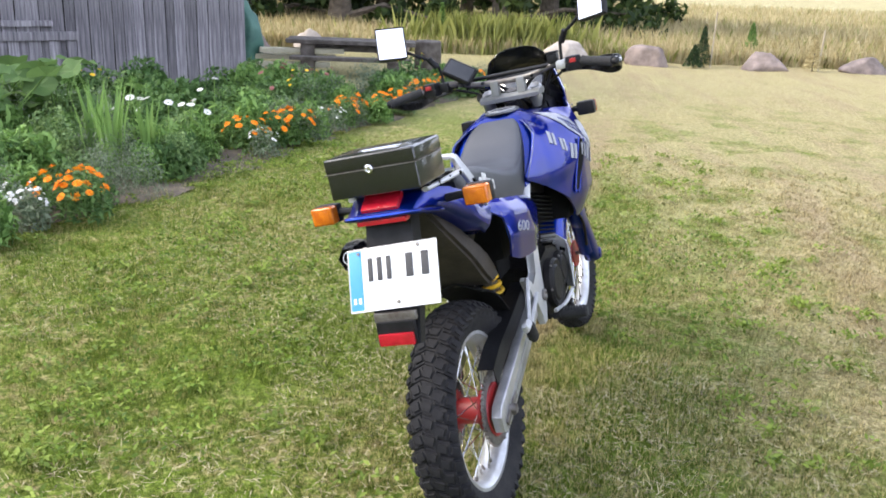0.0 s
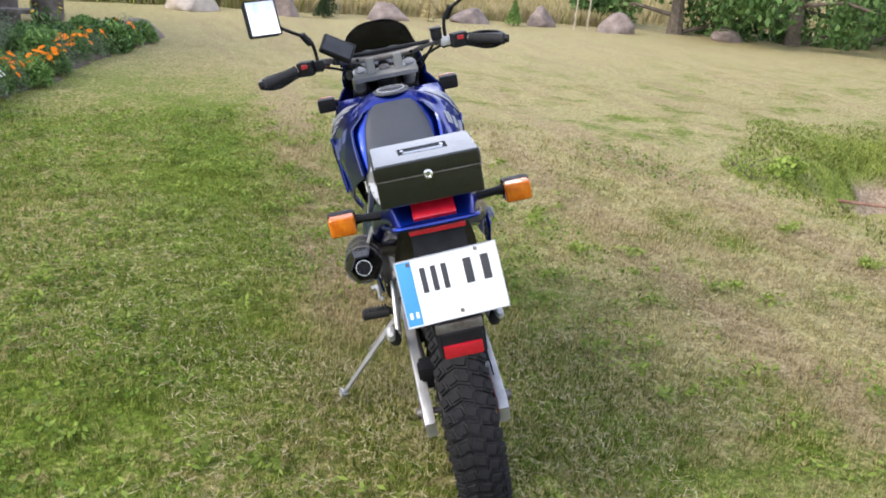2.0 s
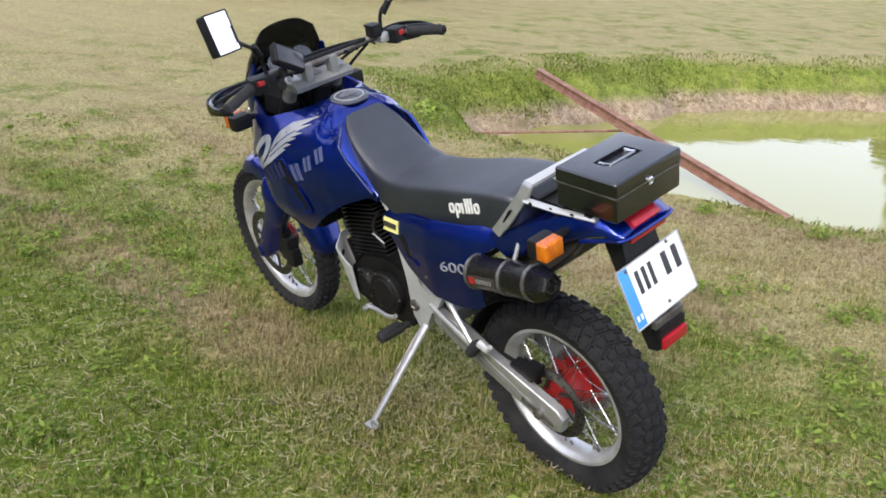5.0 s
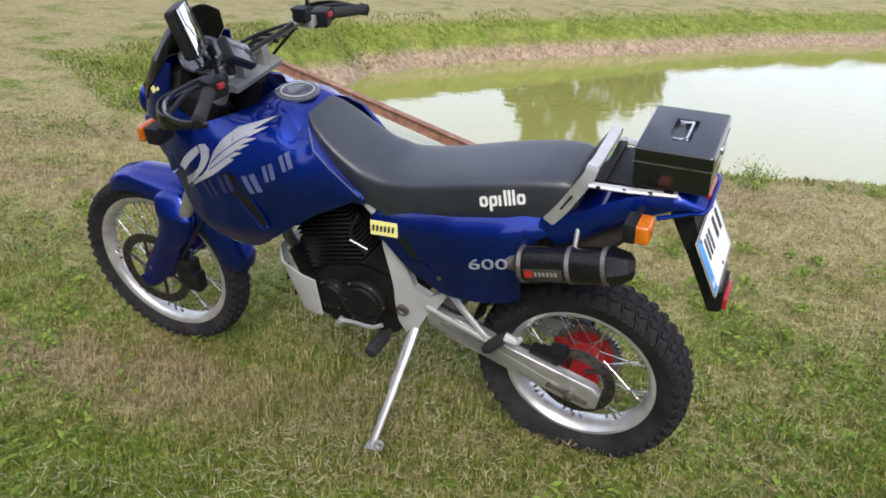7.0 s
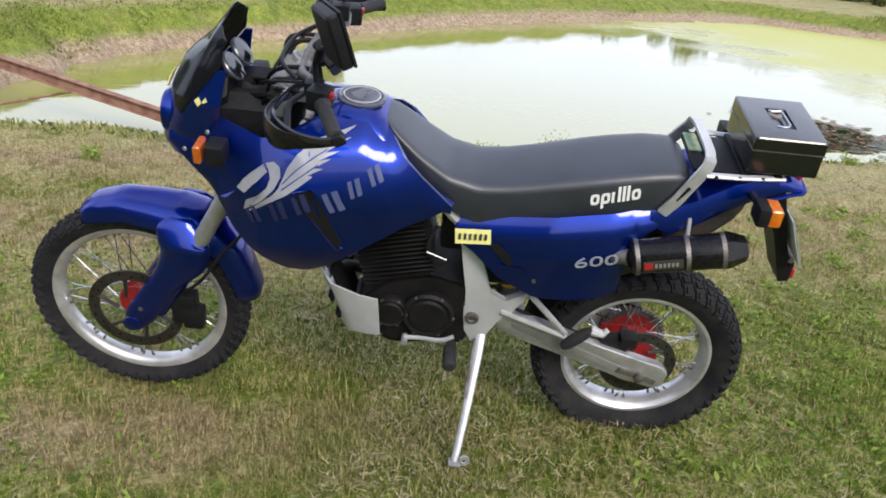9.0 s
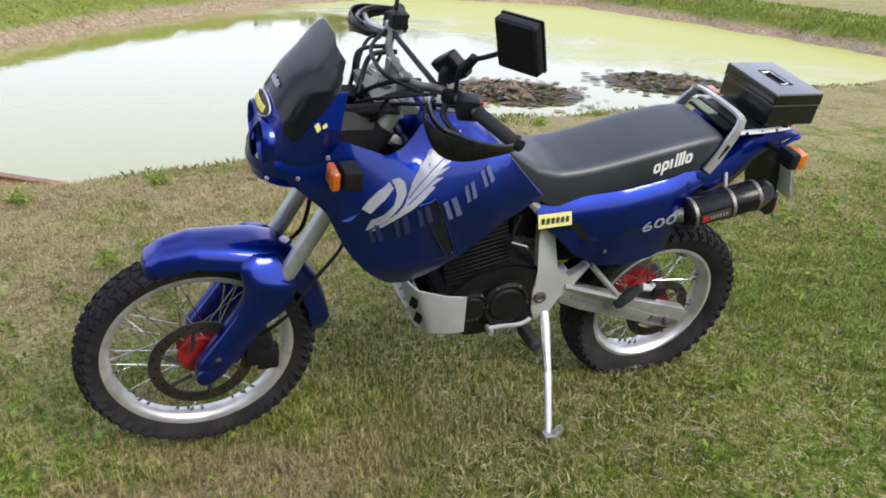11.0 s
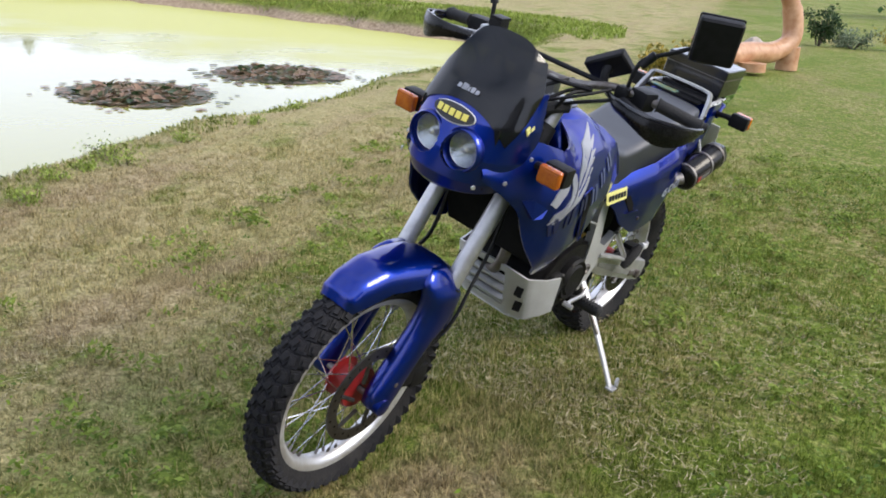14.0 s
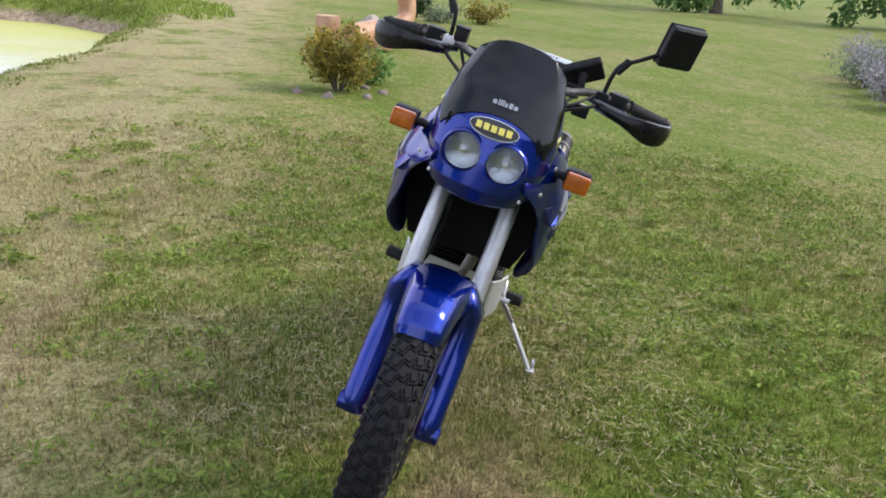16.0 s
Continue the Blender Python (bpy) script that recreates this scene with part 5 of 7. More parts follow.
# ---- headlight cowl ----
NZ = [0.83, 0.85, 0.88, 0.942, 1.024, 1.107, 1.179, 1.215]
NX = [1.405, 1.43, 1.44, 1.433, 1.402, 1.352, 1.294, 1.257]
NW = [0.1, 0.13, 0.148, 0.16, 0.16, 0.14, 0.112, 0.085]
NR = [1.27, 1.265, 1.26, 1.255, 1.25, 1.235, 1.222, 1.218]


def nose(u, z):
    xf, w, xr = (float(np.interp(z, NZ, q)) for q in (NX, NW, NR))
    c = max(math.cos(u * math.pi / 2), 0.0)
    return (xr + (xf - xr) * c ** 0.85, w * math.copysign(abs(math.sin(u * math.pi / 2)) ** 0.92, u), z)


LAMPS = [(1.411, 0.054, 0.95), (1.411, -0.054, 0.95)]
edge = lambda u: 1.052 - 0.07 * min(1, (abs(u) / 0.62) ** 2) if abs(u) < 0.62 else 0.982 + min(1, (abs(u) - 0.62) / 0.3) * 0.128
foot = lambda u: 0.838 + 0.02 * abs(u)
us = np.linspace(-1, 1, 201)
grid = [[nose(u, foot(u) + (edge(u) - foot(u)) * v) for v in np.linspace(0, 1, 96)] for u in us]
hole = lambda p: all((p[1] - ly) ** 2 + (p[2] - lz) ** 2 > 0.046 ** 2 for _, ly, lz in LAMPS)
cowl = part("headlight_cowl", sheet(grid, 0.005, side=(1.2, 0, 0.95), keep=hole), M_BLUE, bike, "glossy blue headlight cowl", smooth=50)
for lx, ly, lz in LAMPS:
    hl = part("headlight", lathe([(-0.036, 0.01), (-0.034, 0.03), (-0.02, 0.0435), (-0.014, 0.0445), (-0.018, 0.041), (-0.027, 0.028), (-0.03, 0.012), (-0.024, 0.011), (-0.016, 0.008), (-0.015, 0.0005)], (lx, ly, lz), (1, 0, 0), 32), M_REFLECTOR, bike, "round twin headlight with a clear lens")
    part("lamp_well", lathe([(-0.05, 0.047), (-0.004, 0.046), (0.004, 0.048), (0.007, 0.051), (0.002, 0.055), (-0.01, 0.056), (-0.05, 0.05)], (lx, ly, lz), (1, 0, 0), 40, closed=True), M_BLUE, hl)
    part("lamp_lens", lathe([(-0.016, 0.0445), (-0.012, 0.0445), (-0.006, 0.03), (-0.003, 0.0005)], (lx, ly, lz), (1, 0, 0), 32), M_GLASS, hl)
part("lamp_back", box((1.36, 0, 0.945), (0.03, 0.24, 0.16), 0.01), M_HOLLOW, cowl)
# oval sticker above the lamps


def on_nose(points, lift, thick=0.002):
    bm = bmesh.new()
    vs = []
    for y, z in points:
        w = float(np.interp(z, NZ, NW))
        u = math.copysign(math.asin(min(1, (abs(y) / w) ** (1 / 0.92))) / (math.pi / 2), y)
        p = Vector(nose(u, z))
        vs.append(bm.verts.new(p + Vector((lift, 0, lift * 0.4))))
    bm.faces.new(vs)
    e = bmesh.ops.extrude_face_region(bm, geom=bm.faces[:])
    for v in [g for g in e["geom"] if isinstance(g, bmesh.types.BMVert)]:
        v.co.x -= thick
    return bm


ring = lambda a, b, n=28, y0=0, z0=1.022: [(y0 + a * math.cos(k * PI2 / n), z0 + b * math.sin(k * PI2 / n)) for k in range(n)]
ov = part("oval_sticker", on_nose(ring(0.063, 0.0218), 0.005), M_WHITE, cowl, "oval sticker, black and yellow with a white rim")
part("oval_field", on_nose(ring(0.061, 0.0195), 0.008), M_DARKINK, ov)
for k in range(5):
    y = 0.038 - 0.019 * k
    part("oval_mark", on_nose([(y + 0.0075, 1.0145), (y - 0.0065, 1.0145), (y - 0.0075, 1.0295), (y + 0.0065, 1.0295)], 0.011), M_STICKER, ov)
for s in (1, -1):
    for dx in (0.0, -0.018):
        part("yellow_tab", prism([(1.312 + dx, 1.032), (1.303 + dx, 1.041), (1.296 + dx, 1.026), (1.305 + dx, 1.017)], s * 0.1505, s * 0.156), M_PALEYELLOW, cowl)
    for x, y, z in ((1.41, 0.115, 0.88), (1.345, 0.158, 0.9), (1.28, 0.172, 0.96)):
        part("cowl_screw", lathe([(0, 0.006), (0.004, 0.005), (0.004, 0.0005)], (x, s * y, z), (0.5, s, 0), 10), M_ALU, cowl)


def pane(u, v):
    """The screen: a flatter front between two creases, and two flatter sides."""
    z = edge(u) + 0.002 + (1.215 - 0.05 * abs(u) ** 2.5 - edge(u)) * v
    a, b = (-0.6, 0.6) if abs(u) < 0.6 else (math.copysign(0.6, u), math.copysign(0.93, u))
    p, q0, q1 = Vector(nose(u, z)), Vector(nose(a, z)), Vector(nose(b, z))
    f = (p - q0).dot(q1 - q0) / (q1 - q0).length_squared
    return tuple(p.lerp(q0.lerp(q1, f), 0.62 * min(1.0, max(0.0, (z - 1.095) / 0.06))))


grid = [[pane(u, v) for v in np.linspace(0, 1, 30)] for u in np.linspace(-0.93, 0.93, 187)]
grid = [[(x + 0.004, y * 1.01, z) for x, y, z in row] for row in grid]
screen = part("windscreen", sheet(grid, 0.003, side=(1.2, 0, 1.0)), M_SMOKE, bike, "dark smoked windscreen", smooth=25)
low = [[nose(u, edge(u) + 0.003 + 0.03 * v) for v in np.linspace(0, 1, 12)] for u in np.linspace(-0.93, 0.93, 187)]
part("screen_border", sheet([[(x + 0.001, y, z) for x, y, z in row] for row in low], 0.002, side=(1.2, 0, 1.0)), M_GLOSS, screen, "opaque black foot of the screen", smooth=60)
for k, (w, h) in enumerate(((0.013, 0.014), (0.013, 0.018), (0.008, 0.014), (0.005, 0.02), (0.005, 0.02), (0.005, 0.02), (0.013, 0.014))):
    w, h = w * 0.75, h * 0.62
    y = 0.03 - 0.8 * (0, 0.016, 0.03, 0.039, 0.046, 0.053, 0.066)[k]
    part("name_shape", on_nose([(y + w / 2, 1.075), (y - w / 2, 1.075), (y - w / 2, 1.075 + h), (y + w / 2, 1.075 + h)], 0.008), M_WING, screen)

# ---- instruments, bars ----
pod = part("instrument_pod", loft([[(1.245 - 0.02 * k, y * (1 - 0.12 * k), z - 0.047 + 0.012 * k) for y, z in ((0.1, 1.05), (0.11, 1.08), (0.09, 1.12), (0.04, 1.135), (-0.04, 1.135), (-0.09, 1.12), (-0.11, 1.08), (-0.1, 1.05))] for k in (-3, -1, 0)]), M_BLACK, bike, "black instrument pod with two round dials")
for y in (0.045, -0.05):
    d = part("dial", lathe([(0, 0.038), (0.008, 0.04), (0.012, 0.037), (0.006, 0.034), (0.005, 0.0005)], (1.248, y, 1.078), (-0.8, 0, 0.6), 30), M_DIAL, pod, "round dial with a pale scale")
    for k in range(9):
        a = radians(-40 + 32 * k)
        t = Matrix.Translation((1.248, y, 1.078)) @ Vector((-0.8, 0, 0.6)).to_track_quat("Z", "Y").to_matrix().to_4x4()
        part("dial_tick", box((0.027 * math.cos(a), 0.027 * math.sin(a), 0.0062), (0.004, 0.004, 0.001), 0, t), M_WHITE, d)
for y in (0.045, -0.05):
    part("dial_glass", lathe([(0.011, 0.0365), (0.0125, 0.0365), (0.0145, 0.02), (0.015, 0.0005)], (1.248, y, 1.078), (-0.8, 0, 0.6), 30), M_DIALGLASS, pod, "clear dial glass reflecting the sky")
part("pod_stay", box((1.235, 0, 0.96), (0.05, 0.2, 0.12), 0.02), M_HOLLOW, bike)
part("dash_inner", sheet([[(1.3, y, z) for z in (0.9, 1.0, 1.04)] for y in np.linspace(-0.13, 0.13, 7)], 0.005, side=(1, 0, 1)), M_BLACK, bike)
clamp = part("top_clamp", prism([(1.15, 1.035), (1.15, 1.06), (1.06, 1.062), (1.04, 1.05), (1.045, 1.035)], -0.115, 0.115, 0.008), M_ARMGREY, bike, "cast aluminium top fork clamp")
for s in (1, -1):
    part("fork_cap", lathe([(0, 0.026), (0.01, 0.026), (0.012, 0.018), (0.018, 0.018), (0.018, 0.0005)], (1.1, s * 0.09, 1.058), (-0.45, 0, 0.9), 24), M_ALU, clamp)
    part("bar_riser", box((1.065, s * 0.05, 1.085), (0.034, 0.032, 0.06), 0.01), M_ARMGREY, clamp)
part("key_lock", lathe([(0, 0.02), (0.01, 0.02), (0.012, 0.014), (0.012, 0.0005)], (1.1, 0, 1.06), (-0.3, 0, 1), 20), M_STEEL, clamp)
part("inner_fairing", loft([[(1.08, 0.2, 0.92), (1.08, -0.2, 0.92), (1.06, -0.215, 0.75), (1.04, -0.16, 0.58), (1.04, 0.16, 0.58), (1.06, 0.215, 0.75)], [(1.03, 0.2, 0.92), (1.03, -0.2, 0.92), (1.01, -0.2, 0.75), (1.0, -0.15, 0.58), (1.0, 0.15, 0.58), (1.01, 0.2, 0.75)]]), M_HOLLOW, bike, "black inner shroud behind the fork")
part("lower_clamp", box((1.19, 0.008, 0.88), (0.09, 0.24, 0.035), 0.01), M_BLACK, bike)
part("steering_head", tube([(1.15, 0, 0.87), (1.07, 0, 1.04)], 0.032, 14), M_BLACK, bike)
BAR = [(0.932, 0.412, 1.11), (0.98, 0.3, 1.128), (1.02, 0.2, 1.135), (1.055, 0.12, 1.115), (1.065, 0.05, 1.108), (1.065, -0.05, 1.108), (1.055, -0.12, 1.115), (1.02, -0.2, 1.135), (0.98, -0.3, 1.128), (0.932, -0.412, 1.11)]
bar = part("handlebar", tube(bent(BAR), 0.011, 10), M_STEEL, bike, "grey steel handlebar with black grips")
part("crossbar", tube([(1.03, 0.17, 1.135), (1.03, -0.17, 1.135)], 0.007, 8), M_BLACK, bar)
for s in (1, -1):
    g = part("grip", tube([(0.978, s * 0.305, 1.128), (0.975, s * 0.312, 1.1275), (0.936, s * 0.405, 1.1115), (0.932, s * 0.414, 1.11), (0.93, s * 0.419, 1.1095)], [0.02, 0.0165, 0.0165, 0.02, 0.012], 14), M_GRIP, bar, "black rubber grip")
    part("bar_end", lathe([(0, 0.014), (0.014, 0.014), (0.016, 0.01)], (0.93, s * 0.416, 1.11), (-0.4, s, -0.1), 12), M_BLACK, g)
    sw = part("switch_unit", box((0, 0, 0), (0.05, 0.055, 0.05), 0.01, Matrix.Translation((0.99, s * 0.268, 1.128)) @ Matrix.Rotation(radians(-s * 14), 4, "Z")), M_BLACK, bar, "black switch unit with a red button")
    part("red_button", box((0.965, s * 0.272, 1.138), (0.014, 0.022, 0.014), 0.003), M_RED, sw)
    part("switch_tab", box((0.966, s * 0.25, 1.122), (0.012, 0.014, 0.012), 0.003), M_BLACK, sw)
    part("lever", tube(bent([(1.03, s * 0.235, 1.12), (1.055, s * 0.29, 1.115), (1.045, s * 0.37, 1.105), (1.035, s * 0.42, 1.1)]), [0.008] * 19, 8, flat=0.7), M_ALU if s < 0 else M_BLACK, bar, "brake or clutch lever")
    part("lever_mount", box((1.01, s * 0.222, 1.13), (0.045, 0.035, 0.032), 0.007), M_ALU if s < 0 else M_BLACK, bar)
    # hand guard: a curved bow with a shield
    bow = part("hand_guard", tube(bent([(0.93, s * 0.42, 1.106), (0.97, s * 0.432, 1.108), (1.03, s * 0.412, 1.112), (1.08, s * 0.34, 1.114), (1.072, s * 0.24, 1.118), (1.04, s * 0.19, 1.122)]), 0.006, 8, flat=1.5), M_GLOSS, bar, "glossy black hand guard")
    path = bent([(0.908, s * 0.412, 1.1), (0.96, s * 0.434, 1.104), (1.045, s * 0.424, 1.108), (1.098, s * 0.366, 1.11), (1.106, s * 0.3, 1.11), (1.085, s * 0.235, 1.112), (1.05, s * 0.205, 1.114)], 4)
    grid = []
    for i, p in enumerate(path):
        f = i / (len(path) - 1)
        rise = 0.012 * math.exp(-((f - 0.5) / 0.3) ** 2) if s < 0 else 0.0  # this one is turned up over the grip
        h = 0.016 + 0.008 * f + 0.036 * math.exp(-((f - 0.45) / 0.2) ** 2) + rise
        inward = Vector((0.99 - p.x, s * 0.36 - p.y, 0))
        grid.append([tuple(p + Vector((0, 0, 0.008 + rise - h * v)) + inward * (0.12 * max(0, v - 0.35) ** 1.3 + 0.12 * max(0, 0.5 - v) ** 1.3)) for v in np.linspace(0, 1, 9)])
    part("guard_shield", sheet(grid, 0.005, side=(0.97, s * 0.34, 1.1)), M_CARBON, bow, smooth=60)
    # mirror: stem and head
    mm = Matrix.Translation((0.938, s * 0.37, 1.322)) @ Matrix.Rotation(radians(s * 29), 4, "Z") @ Matrix.Rotation(radians(16), 4, "Y") @ Matrix.Rotation(radians(s * 6), 4, "X")
    mr = part("mirror", box((0.012, 0, 0), (0.03, 0.108, 0.118), 0.014, mm, seg=3), M_BLACK, bike, "square black mirror on a bent stem")
    part("mirror_glass", box((-0.0045, 0, 0), (0.003, 0.1, 0.11), 0.001, mm), M_MIRROR, mr, "mirror glass")
    bm = box((-0.0045, 0.0525, 0), (0.006, 0.004, 0.114), 0.001, mm)
    for c, sz in (((-0.0045, -0.0525, 0), (0.006, 0.004, 0.114)), ((-0.0045, 0, 0.0575), (0.006, 0.104, 0.004)), ((-0.0045, 0, -0.0575), (0.006, 0.104, 0.004))):
        box(c, sz, 0.001, mm, bm)
    part("glass_frame", bm, M_BLACK, mr)
    part("stem", tube(bent([(1.005, s * 0.225, 1.14), (1.008, s * 0.228, 1.19), (0.998, s * 0.24, 1.225), (0.975, s * 0.285, 1.255), (0.95, s * 0.335, 1.29)]), 0.006, 8), M_BLACK, mr)
    part("stem_joint", tube([(1.0, s * 0.236, 1.205), (0.988, s * 0.258, 1.243)], 0.0115, 10), M_BLACK, mr)
res = part("brake_reservoir", box((1.01, -0.195, 1.155), (0.045, 0.036, 0.034), 0.006), M_BLACK, bar, "black brake fluid reservoir")
part("reservoir_lid", box((1.01, -0.195, 1.176), (0.048, 0.039, 0.009), 0.003), M_BLACK, res)
for pts, r in (([(1.0, 0.25, 1.12), (1.08, 0.2, 1.105), (1.13, 0.1, 1.05), (1.12, 0.05, 0.95)], 0.005), ([(1.0, -0.25, 1.12), (1.09, -0.2, 1.1), (1.14, -0.1, 1.04), (1.12, -0.04, 0.95)], 0.005),
               ([(1.04, 0.2, 1.13), (1.13, 0.15, 1.1), (1.18, 0.03, 1.03), (1.15, -0.06, 0.93)], 0.004), ([(1.04, -0.2, 1.13), (1.11, -0.1, 1.12), (1.12, 0.05, 1.115), (1.06, 0.16, 1.115)], 0.0055),
               ([(1.03, -0.18, 1.12), (1.1, -0.12, 1.03), (1.12, -0.09, 0.95)], 0.005)):
    part("control_cable", tube(bent(pts), r, 7), M_BLACK, bike)

# black boots, wiring and panels that fill the room behind the screen
for sy in (1, -1):
    part("inner_panel", sheet([[(x, sy * y, z) for y, z in ((0.035, 1.02), (0.08, 1.03), (0.115, 1.0), (0.125, 0.94))] for x in (1.15, 1.19, 1.23, 1.262)], 0.006, side=(1.2, 0, 0.9)), M_BLACK, bike)
    part("fork_boot", tube([(1.122, sy * 0.09 + 0.008, 1.0), (1.15, sy * 0.09 + 0.008, 0.955), (1.19, sy * 0.09 + 0.008, 0.88)], [0.03, 0.034, 0.031], 12), M_BLACK, bike)
for k, (y0, z0, y1, z1) in enumerate(((0.12, 1.1, 0.02, 0.98), (0.09, 1.115, -0.03, 1.0), (-0.1, 1.11, 0.03, 0.99), (0.15, 1.105, 0.07, 0.95), (-0.14, 1.11, -0.07, 0.96))):
    part("wiring", tube(bent([(1.04, y0, z0), (1.09 + 0.01 * k, y0 * 0.9, z0 - 0.005), (1.15, (y0 + y1) / 2, (z0 + z1) / 2 + 0.01), (1.18, y1, z1), (1.2, y1, z1 - 0.06)]), 0.005 + 0.001 * (k % 3), 7), M_BLACK, bike)
part("cable_sleeve", tube(bent([(1.1, 0.13, 1.06), (1.15, 0.1, 1.05), (1.2, 0.05, 1.02), (1.24, -0.02, 1.0)]), 0.016, 8), M_GRIP, bike)

# ---- things carried on the machine ----
nav = tagged(thing("navigation_device", BIKE @ Matrix.Translation((0.992, 0.15, 1.174)) @ Matrix.Rotation(radians(33), 4, "X") @ Matrix.Rotation(radians(-50), 4, "Y")), "black navigation device clamped to the handlebar", "navigation device")
part("case", box((0, 0, 0), (0.07, 0.115, 0.028), 0.011, seg=3), M_BLACK, nav)
part("display", box((-0.002, 0, 0.0138), (0.056, 0.098, 0.002), 0.0005), M_GLOSS, nav)
part("ball_mount", tube([(0, 0, -0.01), (0.0, -0.005, -0.03), (-0.03, -0.02, -0.05)], [0.016, 0.01, 0.014], 10), M_BLACK, nav)

cash = tagged(thing("cash_box", BIKE @ Matrix.Translation((-0.1425, -0.003, 0.962))), "black enamelled steel cash box strapped on the luggage rack", "cash box")
part("body", box((0, 0, 0.036), (0.176, 0.236, 0.064), 0.006, seg=3), M_BOX, cash)
bm = box((0, 0, 0.0855), (0.18, 0.24, 0.037), 0.009, seg=3)
bm.normal_update()
well = max(bm.faces, key=lambda f: f.calc_area() * f.normal.z)
bmesh.ops.inset_region(bm, faces=[well], thickness=0.054, use_even_offset=True)
bmesh.ops.inset_region(bm, faces=[well], thickness=0.003, depth=-0.012, use_even_offset=True)
lid = part("lid", bm, M_BOX, cash, "lid with a sunken handle well")
part("lid_seam", box((0, 0, 0.0675), (0.1815, 0.2415, 0.002), 0.0005), M_STEEL, cash)
part("handle", tube(bent([(0.012, 0.044, 0.1), (-0.01, 0.044, 0.1035), (-0.014, 0.038, 0.1035), (-0.014, -0.038, 0.1035), (-0.01, -0.044, 0.1035), (0.012, -0.044, 0.1)], 3), 0.0034, 7), M_CHROME, lid, "folding chrome carrying handle")
for y in (0.046, -0.046):
    part("handle_hinge", box((0.012, y, 0.098), (0.014, 0.008, 0.012), 0.002), M_CHROME, lid)
part("lock", lathe([(0, 0.011), (0.004, 0.011), (0.006, 0.007), (0.004, 0.005), (0.004, 0.0005)], (-0.0895, 0.002, 0.068), (-1, 0, 0), 18), M_CHROME, cash, "round chrome lock")
# ---- plants: leaves, trees, bushes ----
frng = np.random.default_rng(11)


def leaf_mesh(name, c, size, material, aspect=0.5, tilt=1.0, drop=0.0):
    """Many single leaves, kite-shaped and folded along the rib, at the places c."""
    c = np.asarray(c, float)
    k = len(c)
    a = frng.uniform(0, math.tau, k)
    t = frng.normal(0.15 - drop, tilt, k)
    d = np.stack([np.cos(a) * np.cos(t), np.sin(a) * np.cos(t), np.sin(t)], -1)
    s = np.cross(d, frng.normal(0, 0.55, (k, 3)) + np.array([0, 0, 1.0]))
    s /= np.maximum(np.linalg.norm(s, axis=1, keepdims=True), 1e-6)
    u = np.cross(s, d)
    z = (size * frng.uniform(0.55, 1.25, k))[:, None]
    v0 = c - d * z * 0.5
    v1 = c + s * z * aspect * 0.5 + u * z * 0.08
    v2 = c + d * z * 0.5
    v3 = c - s * z * aspect * 0.5 + u * z * 0.08
    V = np.stack([v0, v1, v2, v3], 1).reshape(-1, 3)
    return np_mesh(name, V, np.arange(4 * k).reshape(-1, 4), material, smooth=False)


def leaf_mat(name, dark, light, rough=0.55):
    m = mat(name, dark, light, 1.3, rough, 0, 0.0, 40, coords="Object", island=True)
    b = m.node_tree.nodes["Principled BSDF"]
    b.inputs["Specular IOR Level"].default_value = 0.3
    n, l = m.node_tree.nodes, m.node_tree.links
    tr, mx = n.new("ShaderNodeBsdfTranslucent"), n.new("ShaderNodeMixShader")
    mx.inputs["Fac"].default_value = 0.35
    l.new(b.inputs["Base Color"].links[0].from_socket, tr.inputs["Color"])
    l.new(b.outputs["BSDF"], mx.inputs[1])
    l.new(tr.outputs["BSDF"], mx.inputs[2])
    l.new(mx.outputs["Shader"], n["Material Output"].inputs["Surface"])
    return m


M_LEAF = leaf_mat("leaf_green", (0.05, 0.11, 0.03), (0.16, 0.27, 0.085))
M_LEAF2 = leaf_mat("leaf_bright", (0.09, 0.18, 0.04), (0.25, 0.4, 0.115))
M_WOOD_LEAF = leaf_mat("woodland_leaf", (0.022, 0.042, 0.014), (0.075, 0.115, 0.03))
M_BUSH = leaf_mat("bush_leaf", (0.12, 0.12, 0.018), (0.4, 0.3, 0.06))
M_GREYLEAF = leaf_mat("grey_leaf", (0.1, 0.14, 0.08), (0.24, 0.29, 0.2))
M_FARLEAF = leaf_mat("far_leaf", (0.09, 0.12, 0.035), (0.2, 0.23, 0.07))
M_NEEDLE = leaf_mat("needles", (0.02, 0.045, 0.018), (0.06, 0.1, 0.035))
M_BARK = mat("bark", (0.07, 0.055, 0.04), (0.16, 0.13, 0.1), 9, 0.85, 0, 0.9, 30)
M_DRY = leaf_mat("dry_meadow", (0.45, 0.38, 0.2), (0.68, 0.59, 0.36), 0.7)
M_MEADOWGREEN = leaf_mat("meadow_green", (0.22, 0.25, 0.06), (0.4, 0.42, 0.14), 0.7)


def blob_points(k, centres, radii, hollow=0.5):
    centres, radii = np.asarray(centres, float), np.asarray(radii, float)
    i = frng.integers(0, len(centres), k)
    d = frng.normal(0, 1, (k, 3))
    d /= np.linalg.norm(d, axis=1, keepdims=True)
    r = hollow + (1 - hollow) * frng.uniform(0, 1, k) ** 0.7
    return centres[i] + d * (radii[i] * r[:, None] if radii.ndim > 1 else (radii[i] * r)[:, None])


